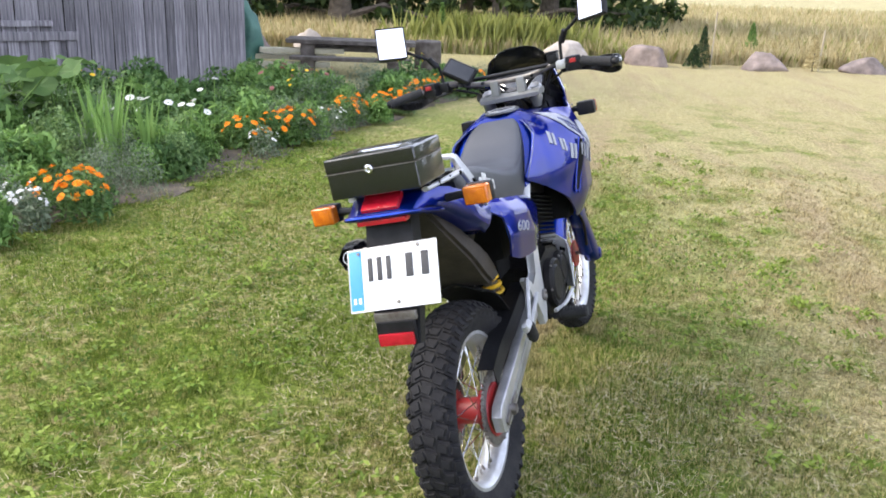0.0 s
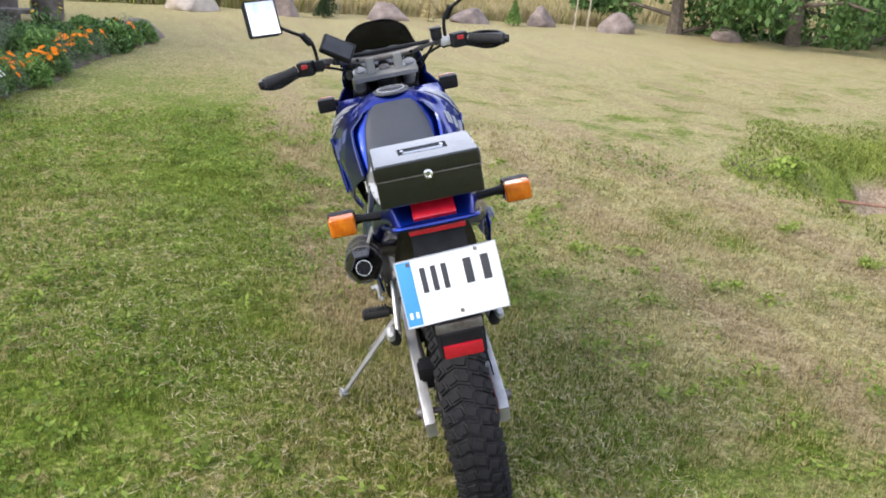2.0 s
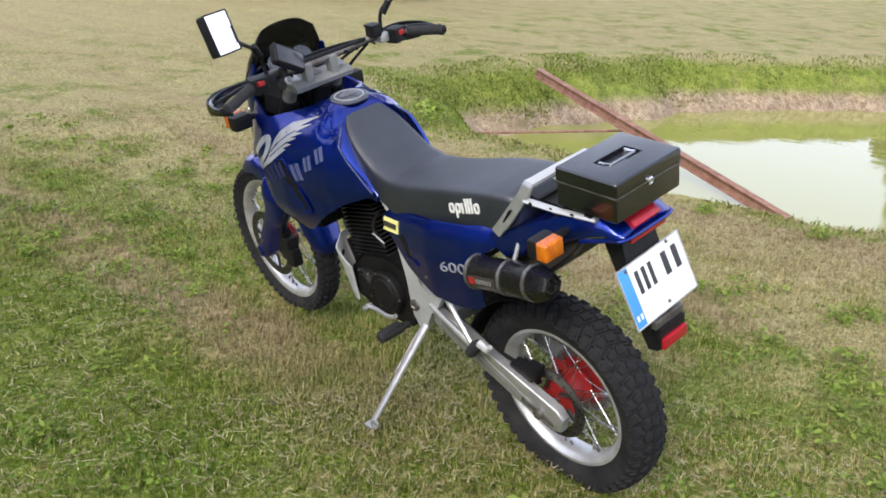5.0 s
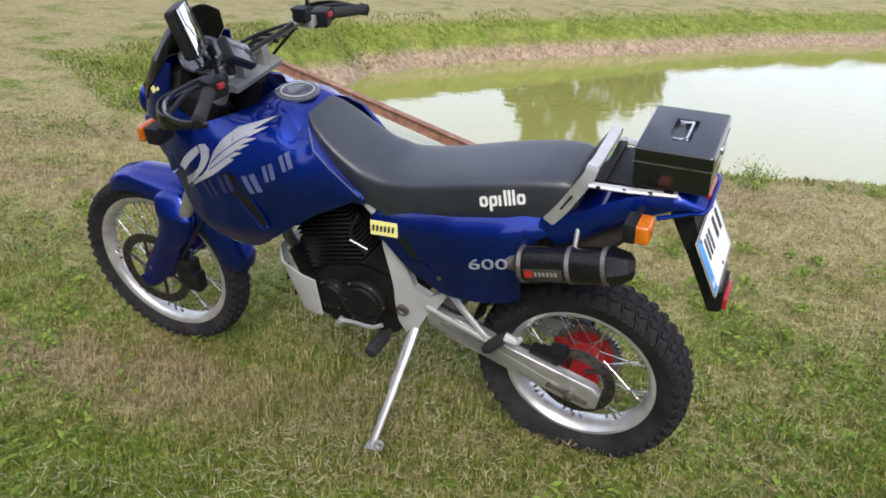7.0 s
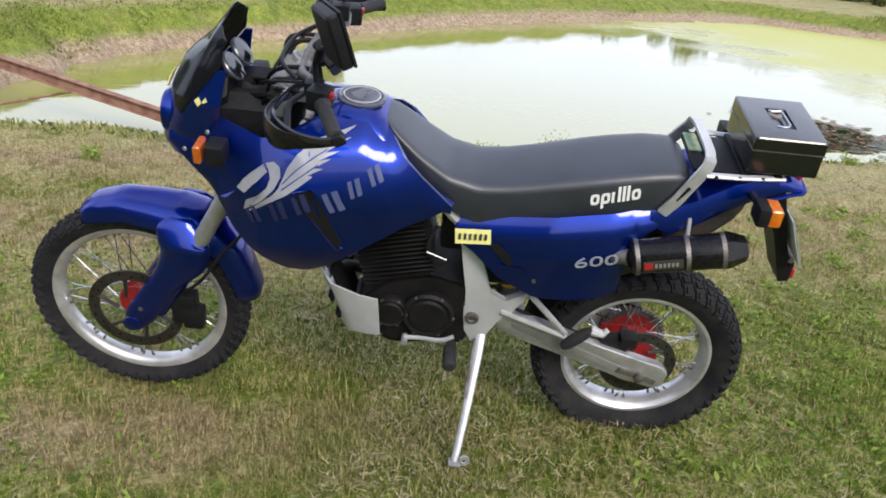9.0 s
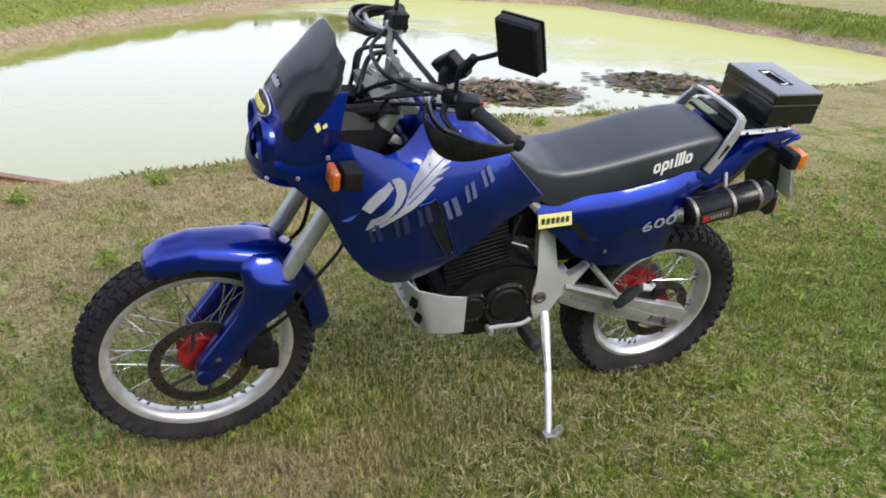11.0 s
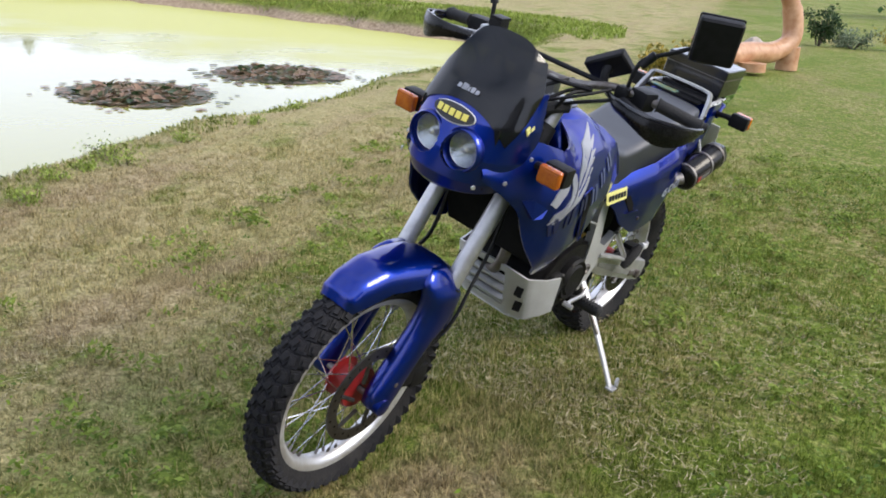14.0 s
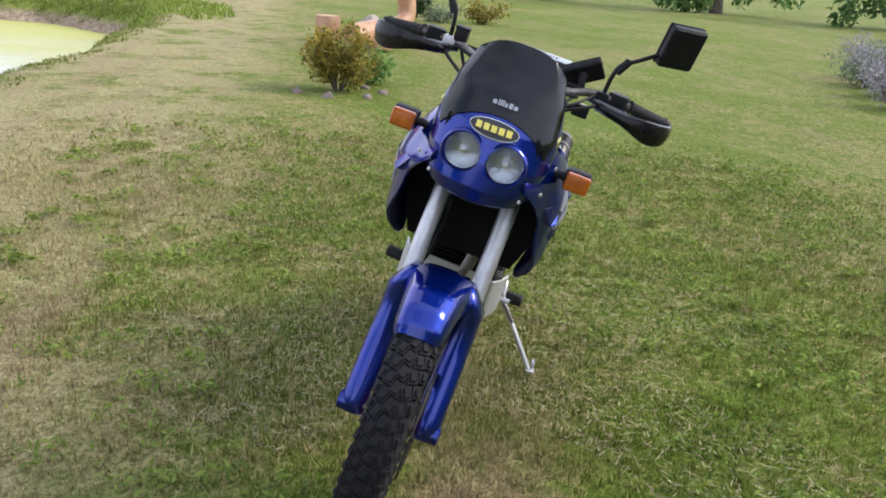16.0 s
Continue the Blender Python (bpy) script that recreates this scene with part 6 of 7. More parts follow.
def tree(x, y, h, spread, leaves=5000, low=0.12, leaf=0.22, material=None, label="", name="tree"):
    z = float(height(x, y)) - 0.1
    t = tagged(thing(name, pose(x, y, z)), label or "leafy deciduous tree at the edge of the meadow", "tree")
    lean = frng.normal(0, 0.03, 2) * h
    top = Vector((lean[0], lean[1], h * 0.8))
    bm = tube([(0, 0, 0), Vector((0, 0, h * 0.08)), top * 0.45, top * 0.75, top], [h * 0.035, h * 0.026, h * 0.02, h * 0.012, h * 0.004], 9)
    cs, rs = [top], [spread * 0.4]
    for k in range(11):
        f = low + (0.86 - low) * k / 10
        a = k * 2.4 + frng.uniform(-0.4, 0.4)
        ln = spread * (1.15 - 0.75 * f) * frng.uniform(0.75, 1.1)
        p = top * f
        e = p + Vector((math.cos(a) * ln, math.sin(a) * ln, h * 0.07 * frng.uniform(-0.3, 1.2)))
        tube([p, p.lerp(e, 0.5) + Vector((0, 0, h * 0.03)), e], [h * 0.011, h * 0.007, h * 0.002], 6, bm)
        for q in (0.45, 0.75, 1.0):
            w = p.lerp(e, q)
            cs.append(w + Vector(frng.normal(0, 0.08 * spread, 3)))
            rs.append(spread * frng.uniform(0.16, 0.3))
    part("trunk", bm, M_BARK, t)
    c = leaf_mesh("crown", blob_points(leaves, cs, rs, 0.3), leaf, material or M_LEAF, 0.6)
    c.parent = t
    return t


def bush(x, y, h, r, leaves, leaf, material, label, name="bush", category="bush", tall=1.0):
    z = float(height(x, y)) - 0.03
    t = tagged(thing(name, pose(x, y, z)), label, category)
    bm = bmesh.new()
    cs, rs = [], []
    for k in range(14):
        a, q = frng.uniform(0, math.tau), frng.uniform(0.2, 0.85)
        e = Vector((math.cos(a) * r * q, math.sin(a) * r * q, h * frng.uniform(0.35, 0.9) * (1.1 - 0.35 * q)))
        tube([(0.03 * math.cos(a), 0.03 * math.sin(a), 0), e * 0.5 + Vector((0, 0, 0.08 * h)), e], [min(0.012, 0.02 * h), min(0.008, 0.013 * h), min(0.003, 0.006 * h)], 5, bm)
        cs += [e, e * 0.6]
        rs += [r * 0.32, r * 0.3]
    tagged(part("twig", bm, M_BARK, t), kind="stuff")
    p = blob_points(leaves, cs, rs, 0.15)
    p[:, 2] = np.clip(np.abs(p[:, 2]), 0.02, None)
    c = leaf_mesh("foliage", p, leaf, material, 0.55)
    c.parent = t
    return t


# ---- woods behind the meadow, trees by the field and across the pond ----
def tree_group(rows, group, **kw):
    for r in rows:
        x, y, h, s = r[:4]
        tagged(tree(x, y, h, s, **kw), group=group)


woods = [(-17 + 1.55 * k + frng.uniform(-0.5, 0.5), 23.5 + 2.6 * (k % 3) + frng.uniform(-0.6, 0.6), frng.uniform(7, 10.5), frng.uniform(2.2, 3.0)) for k in range(15)]
tree_group(woods, "woods behind the meadow", leaves=5200, low=0.03, leaf=0.3, material=M_WOOD_LEAF, label="dark woodland tree behind the dry meadow")
tree_group([(12.4, 15.9, 5.5, 2.3), (14.6, 14.6, 6.0, 2.4), (17.2, 14.9, 6.5, 2.5), (20.0, 15.2, 6.5, 2.6), (23.0, 15.6, 7.0, 2.6)], "trees beside the field", leaves=9000, low=0.02, leaf=0.17, label="leafy tree with branches hanging to the grass")
tree_group([(28.0, 1.7, 5.8, 1.5), (28.2, 0.2, 5.3, 1.7), (27.7, -1.3, 3.0, 1.8)], "trees across the pond", leaves=5000, low=0.08, leaf=0.3, material=M_FARLEAF, label="tall tree standing across the pond")
tree_group([(35.8, -29.9, 2.4, 1.2), (32.7, -28.9, 2.9, 0.8), (29.6, -37.9, 2.1, 1.3), (25.0, -34.6, 2.9, 1.1), (22.0, -37.7, 2.7, 1.2)], "trees across the pond", leaves=2500, low=0.05, leaf=0.22, material=M_FARLEAF, label="small tree standing beyond the pond's far bank")
belt = []
for k in range(24):
    a = radians(-58 - 5.1 * k)
    q = frng.uniform(44, 50)
    belt.append((3 - q * math.sin(a), 2 + q * math.cos(a), frng.uniform(1.7, 2.6) + (1.0 if k in (9, 20) else 0), frng.uniform(2.0, 2.8)))
tree_group(belt, "trees across the pond", leaves=3600, low=0.0, leaf=0.42, material=M_FARLEAF, label="broad tree in the belt across the pond")
tree_group([(-9, -34, 8, 3), (-16, -30, 9, 3), (-22, -25, 8, 3), (-27, -17, 9, 3), (2, -46, 9, 3)], "trees beyond the garden", leaves=3500, low=0.06, leaf=0.34, label="tall tree beyond the garden lawn")

# ---- dry meadow behind the stones ----
k = 90000
mx = frng.uniform(-9, 34, k)
my = 16.7 + 32 * frng.uniform(0, 1, k) ** 2.2
ok = ~((my < 17.6) & (mx > 11.5))
mx, my = mx[ok], my[ok]


def tall_grass(name, px, py, lo, hi, w, material, label):
    c = len(px)
    z = height(px, py) - 0.03
    a = frng.uniform(0, math.tau, c)
    hh = frng.uniform(lo, hi, c)
    t = frng.uniform(0.03, 0.4 if hi > 0.35 else 0.9, c)
    d = np.stack([np.cos(a), np.sin(a)], -1)
    base = np.stack([px, py, z], -1)
    sd = np.stack([-d[:, 1] * w, d[:, 0] * w, 0 * px], -1)
    mid = base + np.stack([d[:, 0] * hh * 0.25 * np.sin(t), d[:, 1] * hh * 0.25 * np.sin(t), hh * 0.55], -1)
    tip = base + np.stack([d[:, 0] * hh * np.sin(t), d[:, 1] * hh * np.sin(t), hh * np.cos(t)], -1)
    V = np.stack([base - sd, base + sd, mid + sd * 0.8, tip, mid - sd * 0.8], 1).reshape(-1, 3)
    return tagged(np_mesh(name, V, np.arange(5 * c).reshape(-1, 5), material, smooth=False), label, "grass", kind="stuff")


g = frng.uniform(0, 1, len(mx)) < 0.07 + 0.4 * ((mx > -1) & (mx < 3.5) & (my < 19))
tall_grass("meadow_grass", mx[~g], my[~g], 0.14, 0.4, 0.007, M_DRY, "tall dry golden meadow grass behind the stones")
tall_grass("meadow_weeds", mx[g], my[g], 0.12, 0.4, 0.01, M_MEADOWGREEN, "green weeds among the dry meadow grass")

cx_, cy_ = frng.normal(0.9, 0.8, 1500), frng.normal(17.6, 0.35, 1500)
tall_grass("tall_weeds", cx_, cy_, 0.35, 0.85, 0.014, M_MEADOWGREEN, "clump of tall light green weeds before the woods")

# ---- boulders ----
M_ROCK = mat("granite", (0.14, 0.11, 0.1), (0.3, 0.24, 0.215), 4, 0.85, 0, 0.9, 40)
M_ROCKPALE = mat("pale_granite", (0.33, 0.285, 0.245), (0.48, 0.42, 0.365), 5, 0.85, 0, 0.9, 40)


def boulder(x, y, w, d, h, material, label, seed):
    bm = bmesh.new()
    bmesh.ops.create_icosphere(bm, subdivisions=4, radius=1)
    rs = random.Random(seed)
    facets = [(Vector((rs.uniform(-1, 1), rs.uniform(-1, 1), rs.uniform(-0.3, 1))).normalized(), rs.uniform(0.62, 0.85)) for _ in range(8)]
    for v in bm.verts:
        p = v.co.copy()
        q = 1 + 0.34 * noise.noise(p * 1.1 + Vector((seed * 3.1, 0, 0))) + 0.12 * noise.noise(p * 3.2 + Vector((0, seed, 0))) + 0.04 * noise.noise(p * 9)
        v.co = Vector((p.x * q, p.y * q, p.z * q))
        for f in facets:
            over = v.co.dot(f[0]) - f[1]
            if over > 0:
                v.co -= f[0] * over * 0.88
        v.co.x, v.co.y, v.co.z = v.co.x * w / 2, v.co.y * d / 2, (v.co.z * 0.75 + 0.28) * h
    o = part("boulder", bm, material, None, smooth=0)
    o.data.shade_smooth()
    o.matrix_world = pose(x, y, float(height(x, y)) - 0.06, 0, 0, seed * 37 % 50 - 25)
    return tagged(o, label, "boulder", "boulders along the lawn")


for k, (x, y, w, h, pale) in enumerate(((2.0, 16.2, 0.95, 0.42, 1), (3.55, 16.1, 0.75, 0.42, 0), (5.6, 16.0, 0.85, 0.36, 0), (7.5, 16.2, 0.95, 0.32, 0), (9.15, 16.2, 0.6, 0.42, 0), (10.6, 15.6, 0.95, 0.46, 0), (-2.65, 16.4, 0.65, 0.4, 1), (-3.5, 15.4, 0.75, 0.5, 0), (-1.05, 16.0, 0.6, 0.4, 0), (13.0, 14.9, 0.7, 0.35, 0))):
    boulder(x, y, w, w * 0.7, h, M_ROCKPALE if pale else M_ROCK, "pale grey granite boulder" if pale else "reddish grey granite boulder", k + 1)
boulder(0.62, 12.3, 0.62, 0.4, 0.3, M_ROCK, "flat grey stone at the end of the flower bed", 17)

# young conifers and stakes between the stones
M_STAKE = mat("weathered_stake", (0.36, 0.3, 0.22), (0.5, 0.44, 0.34), 12, 0.8, 0, 0.4, 60)


def sapling(x, y, h, material, label, r=0.17):
    t = tagged(thing("sapling", pose(x, y, float(height(x, y)) - 0.03)), label, "sapling", "saplings between the stones")
    part("trunk", tube([(0, 0, 0), (0.005, 0, h * 0.5), (0, 0, h)], [0.012, 0.008, 0.002], 6), M_BARK, t)
    f = frng.uniform(0.08, 1, 900)
    a = frng.uniform(0, math.tau, 900)
    q = r * (1.05 - f) * frng.uniform(0.2, 1, 900) ** 0.6
    c = leaf_mesh("crown", np.stack([q * np.cos(a), q * np.sin(a), f * h], -1), 0.07, material, 0.3, 0.5)
    c.parent = t


for x, y, h, m in ((4.55, 16.3, 0.72, M_NEEDLE), (4.3, 15.9, 0.4, M_NEEDLE), (6.45, 16.0, 0.6, M_DRY), (8.4, 16.1, 0.5, M_LEAF2), (-0.2, 17.4, 0.9, M_LEAF2), (6.1, 18.4, 0.7, M_LEAF2)):
    sapling(x, y, h, m, "young conifer planted between the stones" if m is M_NEEDLE else "young plant on the meadow's edge", 0.2)
for x, y, h in ((4.7, 16.25, 0.95), (6.6, 16.1, 0.7), (9.75, 15.9, 0.95), (10.0, 15.8, 0.8)):
    o = part("stake", tube([(0, 0, -0.05), (0.01, 0, h)], 0.014, 7), M_STAKE)
    o.matrix_world = pose(x, y, float(height(x, y)))
    tagged(o, "thin weathered wooden stake in the grass", "stake", "stakes between the stones")

# ---- barn ----
M_BOARD = mat("weathered_board", (0.115, 0.108, 0.124), (0.35, 0.33, 0.355), 3, 0.85, 0, 0.8, 50)
nb = M_BOARD.node_tree
oi = nb.nodes.new("ShaderNodeObjectInfo")
hs = nb.nodes.new("ShaderNodeHueSaturation")
mrr = nb.nodes.new("ShaderNodeMapRange")
mrr.inputs["To Min"].default_value, mrr.inputs["To Max"].default_value = 0.62, 1.2
nb.links.new(oi.outputs["Random"], mrr.inputs["Value"])
nb.links.new(mrr.outputs["Result"], hs.inputs["Value"])
bp_ = nb.nodes["Principled BSDF"]
nb.links.new(bp_.inputs["Base Color"].links[0].from_socket, hs.inputs["Color"])
nb.links.new(hs.outputs["Color"], bp_.inputs["Base Color"])
for nd in nb.nodes:
    if nd.type == "TEX_NOISE":
        mp = nb.nodes.new("ShaderNodeMapping")
        mp.inputs["Scale"].default_value = (12, 12, 0.6)
        nb.links.new(nd.inputs["Vector"].links[0].from_socket, mp.inputs["Vector"])
        nb.links.new(mp.outputs["Vector"], nd.inputs["Vector"])
M_ROOF = mat("old_roofing", (0.16, 0.15, 0.14), (0.25, 0.24, 0.22), 3, 0.9, 0, 0.5, 30)
barn_m = pose(-2.5, 10.9, -0.02, 0, 0, 217)  # x runs along the front wall away from the corner, y into the meadow side
barn = tagged(thing("barn", barn_m), "old barn of weathered grey vertical boards", "barn")
# matt black sheet that paints the shade in the gaps between boards
part("wall", box((3.0, -0.06, 1.35), (6.0, 0.05, 2.7), 0), M_HOLLOW, barn, "black backing for the shade in the gaps between boards")
part("gable_wall", box((0.03, -2.6, 1.35), (0.06, 5.0, 2.7), 0.01), M_BOARD, barn)
part("end_wall", box((5.97, -2.6, 1.35), (0.06, 5.0, 2.7), 0.01), M_BOARD, barn)
part("back_wall", box((3.0, -5.1, 1.35), (6.0, 0.06, 2.7), 0.01), M_BOARD, barn)
part("roof", loft([[(-0.3, 0.45, 2.6), (-0.3, -2.55, 4.5), (-0.3, -5.55, 2.6), (-0.3, -5.55, 2.5), (-0.3, -2.55, 4.4), (-0.3, 0.45, 2.5)], [(6.3, 0.45, 2.6), (6.3, -2.55, 4.5), (6.3, -5.55, 2.6), (6.3, -5.55, 2.5), (6.3, -2.55, 4.4), (6.3, 0.45, 2.5)]]), M_ROOF, barn, smooth=0)
for q in (0, 1):
    part("gable", loft([[(0.0 + 5.94 * q, 0.0, 2.7), (0.0 + 5.94 * q, -5.1, 2.7), (0.0 + 5.94 * q, -2.55, 4.4)], [(0.06 + 5.94 * q, 0.0, 2.7), (0.06 + 5.94 * q, -5.1, 2.7), (0.06 + 5.94 * q, -2.55, 4.4)]]), M_BOARD, barn, smooth=0)
bmeshes = []
for v in range(6):
    w = (0.1, 0.125, 0.14, 0.09, 0.13, 0.11)[v]
    bm = box((0, 0, 1.36), (w, 0.024, 2.68), 0.004, seg=1)
    bmesh.ops.subdivide_edges(bm, edges=[e for e in bm.edges if abs(e.verts[0].co.z - e.verts[1].co.z) > 1], cuts=6)
    for p in bm.verts:
        p.co.x += 0.006 * noise.noise(Vector((v * 7, p.co.z * 2, p.co.x * 4)))
        p.co.y += 0.006 * noise.noise(Vector((v * 3, p.co.z * 1.3, 9)))
        if p.co.z < 0.1:
            p.co.z += 0.03 * noise.noise(Vector((p.co.x * 40, v, 0)))
    me = bpy.data.meshes.new("board")
    bm.to_mesh(me)
    bm.free()
    me.materials.append(M_BOARD)
    bmeshes.append((w, me))
u, k = 0.0, 0
while u < 5.9:
    w, me = bmeshes[int(frng.integers(0, 6))]
    o = new("board", me)
    o.parent = barn
    o.matrix_local = pose(u + w / 2, -0.012 + frng.uniform(-0.008, 0.012), frng.uniform(-0.02, 0.05), 0, frng.uniform(-0.5, 0.5), 0)
    u += w + frng.uniform(0.002, 0.014)
# low hatch in the wall
hatch = part("hatch", box((2.35, 0.03, 0.62), (0.8, 0.05, 0.09), 0.006), M_BOARD, barn, "weathered plank hatch low in the barn wall")
part("hatch_beam", box((2.45, 0.035, 0.75), (0.5, 0.04, 0.06), 0.006), M_BOARD, hatch)
for q, zz in ((2.02, 0.3), (2.2, 0.28), (2.4, 0.3), (2.6, 0.29), (2.72, 0.32)):
    part("hatch_plank", box((q, 0.018, zz), (0.1, 0.024, 0.58), 0.004), M_BOARD, hatch)

# ---- rustic table and clutter by the barn ----
M_OLDWOOD = mat("old_dark_wood", (0.06, 0.05, 0.042), (0.16, 0.14, 0.125), 7, 0.85, 0, 0.8, 40)
M_PALEWOOD = mat("pale_timber", (0.4, 0.38, 0.28), (0.55, 0.52, 0.4), 6, 0.8, 0, 0.5, 40)
M_TARP = mat("green_tarpaulin", (0.03, 0.1, 0.08), (0.06, 0.16, 0.12), 5, 0.5, 0, 0.5, 12)
tb_ = tagged(thing("rustic_table", pose(-1.45, 13.1, -0.02, 0, 0, 3)), "low rustic table of dark weathered planks", "table")
for q in range(3):
    part("table_plank", box((0, -0.2 + 0.2 * q, 0.4), (1.85, 0.185, 0.06), 0.012), M_OLDWOOD, tb_)
for s in (-1, 1):
    lg = part("table_leg", box((s * 0.62, 0, 0.19), (0.2, 0.5, 0.38), 0.02), M_OLDWOOD, tb_)
part("table_rail", box((0, 0, 0.3), (1.3, 0.1, 0.09), 0.01), M_OLDWOOD, tb_)
be = tagged(thing("rustic_bench", pose(-1.4, 12.55, -0.02, 0, 0, 2)), "low plank bench beside the dark table", "bench")
part("bench_plank", box((0, 0, 0.2), (1.7, 0.24, 0.05), 0.01), M_OLDWOOD, be)
for s in (-1, 1):
    part("bench_leg", box((s * 0.6, 0, 0.09), (0.18, 0.2, 0.18), 0.015), M_OLDWOOD, be)
be = tagged(thing("log_seat", pose(-0.35, 13.6, -0.02)), "upright log used as a seat", "log")
part("log", lathe([(0, 0.2), (0.02, 0.21), (0.4, 0.2), (0.42, 0.18), (0.42, 0.0005)], (0, 0, 0), (0, 0, 1), 18), M_OLDWOOD, be)
tim = tagged(thing("timber_stack", pose(-2.35, 12.9, -0.02, 0, 0, 12)), "pale sawn timbers stacked beside the barn", "timber")
for q in range(3):
    part("timber", box((0.1 * q, 0.12 * (q % 2), 0.06 + 0.1 * q), (1.2, 0.16, 0.07), 0.008), M_PALEWOOD, tim)
tarp = boulder(-3.0, 13.0, 0.5, 0.5, 1.0, M_TARP, "green tarpaulin over a heap at the barn's corner", 31)
tarp.name = "tarpaulin"
tagged(tarp, category="tarpaulin", group="barn clutter")

# ---- flower bed along the lawn ----
BED = [(-2.35, 4.2), (-2.12, 5.1), (-1.62, 5.75), (-1.12, 7.2), (-0.8, 8.4), (-0.4, 9.3), (0.55, 11.4), (0.9, 11.9)]
M_SOIL = mat("garden_soil", (0.07, 0.055, 0.04), (0.15, 0.12, 0.09), 9, 0.95, 0, 0.9, 30)
by = np.linspace(3.6, 12.2, 40)
bx = np.interp(by, [p[1] for p in BED], [p[0] for p in BED])
cols = np.linspace(0, 1, 10)
V, F = [], []
for i, (ex, ey) in enumerate(zip(bx, by)):
    for j, c in enumerate(cols):
        wd = 3.2 if ey < 9 else max(0.9, 3.2 - (ey - 9) * 1.0)
        V.append((ex - 0.1 + 0.05 * math.sin(ey * 5) - c * wd, ey, float(height(ex, ey)) - 0.03 + 0.06 * min(1, c * 6) + 0.02 * math.sin(9 * ey + 14 * c)))
for i in range(len(by) - 1):
    for j in range(9):
        a = i * 10 + j
        F.append((a, a + 1, a + 11, a + 10))
tagged(raw("bed_soil", V, F, M_SOIL, smooth=1), "bare dark soil of the flower bed", "soil", kind="structure")

M_MARI = leaf_mat("marigold_petal", (0.85, 0.2, 0.005), (0.95, 0.42, 0.02))
M_WHITEPET = leaf_mat("white_petal", (0.72, 0.72, 0.7), (0.85, 0.85, 0.84))
M_YELPET = leaf_mat("yellow_petal", (0.75, 0.5, 0.03), (0.85, 0.62, 0.06))
M_REDPET = leaf_mat("red_petal", (0.5, 0.02, 0.02), (0.6, 0.05, 0.04))
M_PINKPET = leaf_mat("dusky_petal", (0.3, 0.1, 0.1), (0.42, 0.2, 0.18))


def bloom_mesh(name, r, petals, material, rows=2, cup=0.35):
    V, F = [], []
    for q in range(rows):
        for k in range(petals):
            a = (k + 0.5 * q) * math.tau / petals
            rr = r * (1 - 0.35 * q)
            w = rr * 2.6 / petals
            i = len(V)
            ca, sa = math.cos(a), math.sin(a)
            z0, z1 = 0.01 * q, rr * (cup * 0.3 + 0.35 * q)
            V += [(ca * rr * 0.1, sa * rr * 0.1, z0), (ca * rr * 0.65 - sa * w, sa * rr * 0.65 + ca * w, z1), (ca * rr, sa * rr, z1 * 0.7), (ca * rr * 0.65 + sa * w, sa * rr * 0.65 - ca * w, z1)]
            F.append((i, i + 1, i + 2, i + 3))
    me = bpy.data.meshes.new(name)
    me.from_pydata(V, [], F)
    me.materials.append(material)
    return me


MARI = bloom_mesh("blossom", 0.032, 11, M_MARI, 3)
DAISY = bloom_mesh("blossom", 0.035, 13, M_WHITEPET, 1)
TINY = bloom_mesh("blossom", 0.014, 7, M_WHITEPET, 2)
REDB = bloom_mesh("blossom", 0.035, 8, M_REDPET, 2)
YELB = bloom_mesh("blossom", 0.025, 9, M_YELPET, 2)
PINKB = bloom_mesh("blossom", 0.03, 9, M_PINKPET, 2)


def plant(name, x, y, r, h, leaves, leaf, material, blooms, n_bloom, label, category, group, aspect=0.45, rise=0.0, stems=False):
    """A leafy clump with single blossoms on it."""
    z = float(height(x, y)) - 0.01
    t = tagged(thing(name, pose(x, y, z)), label, category, group)
    d = frng.normal(0, 1, (leaves, 3))
    d /= np.linalg.norm(d, axis=1, keepdims=True)
    q = frng.uniform(0.25, 1, leaves) ** 0.6
    c = np.stack([d[:, 0] * r * q, d[:, 1] * r * q, np.abs(d[:, 2]) * h * q * 0.95 + 0.02], -1)
    f = leaf_mesh("foliage", c, leaf, material, aspect, 0.7)
    f.parent = t
    if stems:
        bm = bmesh.new()
    for k in range(n_bloom):
        a = frng.uniform(0, math.tau)
        e = frng.uniform(0.15, 1) ** 0.6
        rr = r * 0.95 * math.sin(e * 1.4)
        p = Vector((rr * math.cos(a), rr * math.sin(a), h * (0.35 + 0.68 * math.cos(e * 1.25)) + rise * frng.uniform(0.3, 1)))
        if stems:
            tube([(p.x * 0.5, p.y * 0.5, h * 0.2), p], 0.0035, 4, bm)
        o = new("blossom", blooms)
        o.parent = t
        o.matrix_local = Matrix.Translation(p) @ Matrix.Rotation(a, 4, "Z") @ Matrix.Rotation(e * 0.9, 4, "Y") @ Matrix.Scale(frng.uniform(0.75, 1.2), 4)
    if stems:
        tagged(part("stem", bm, M_LEAF2, t), kind="stuff")
    return t


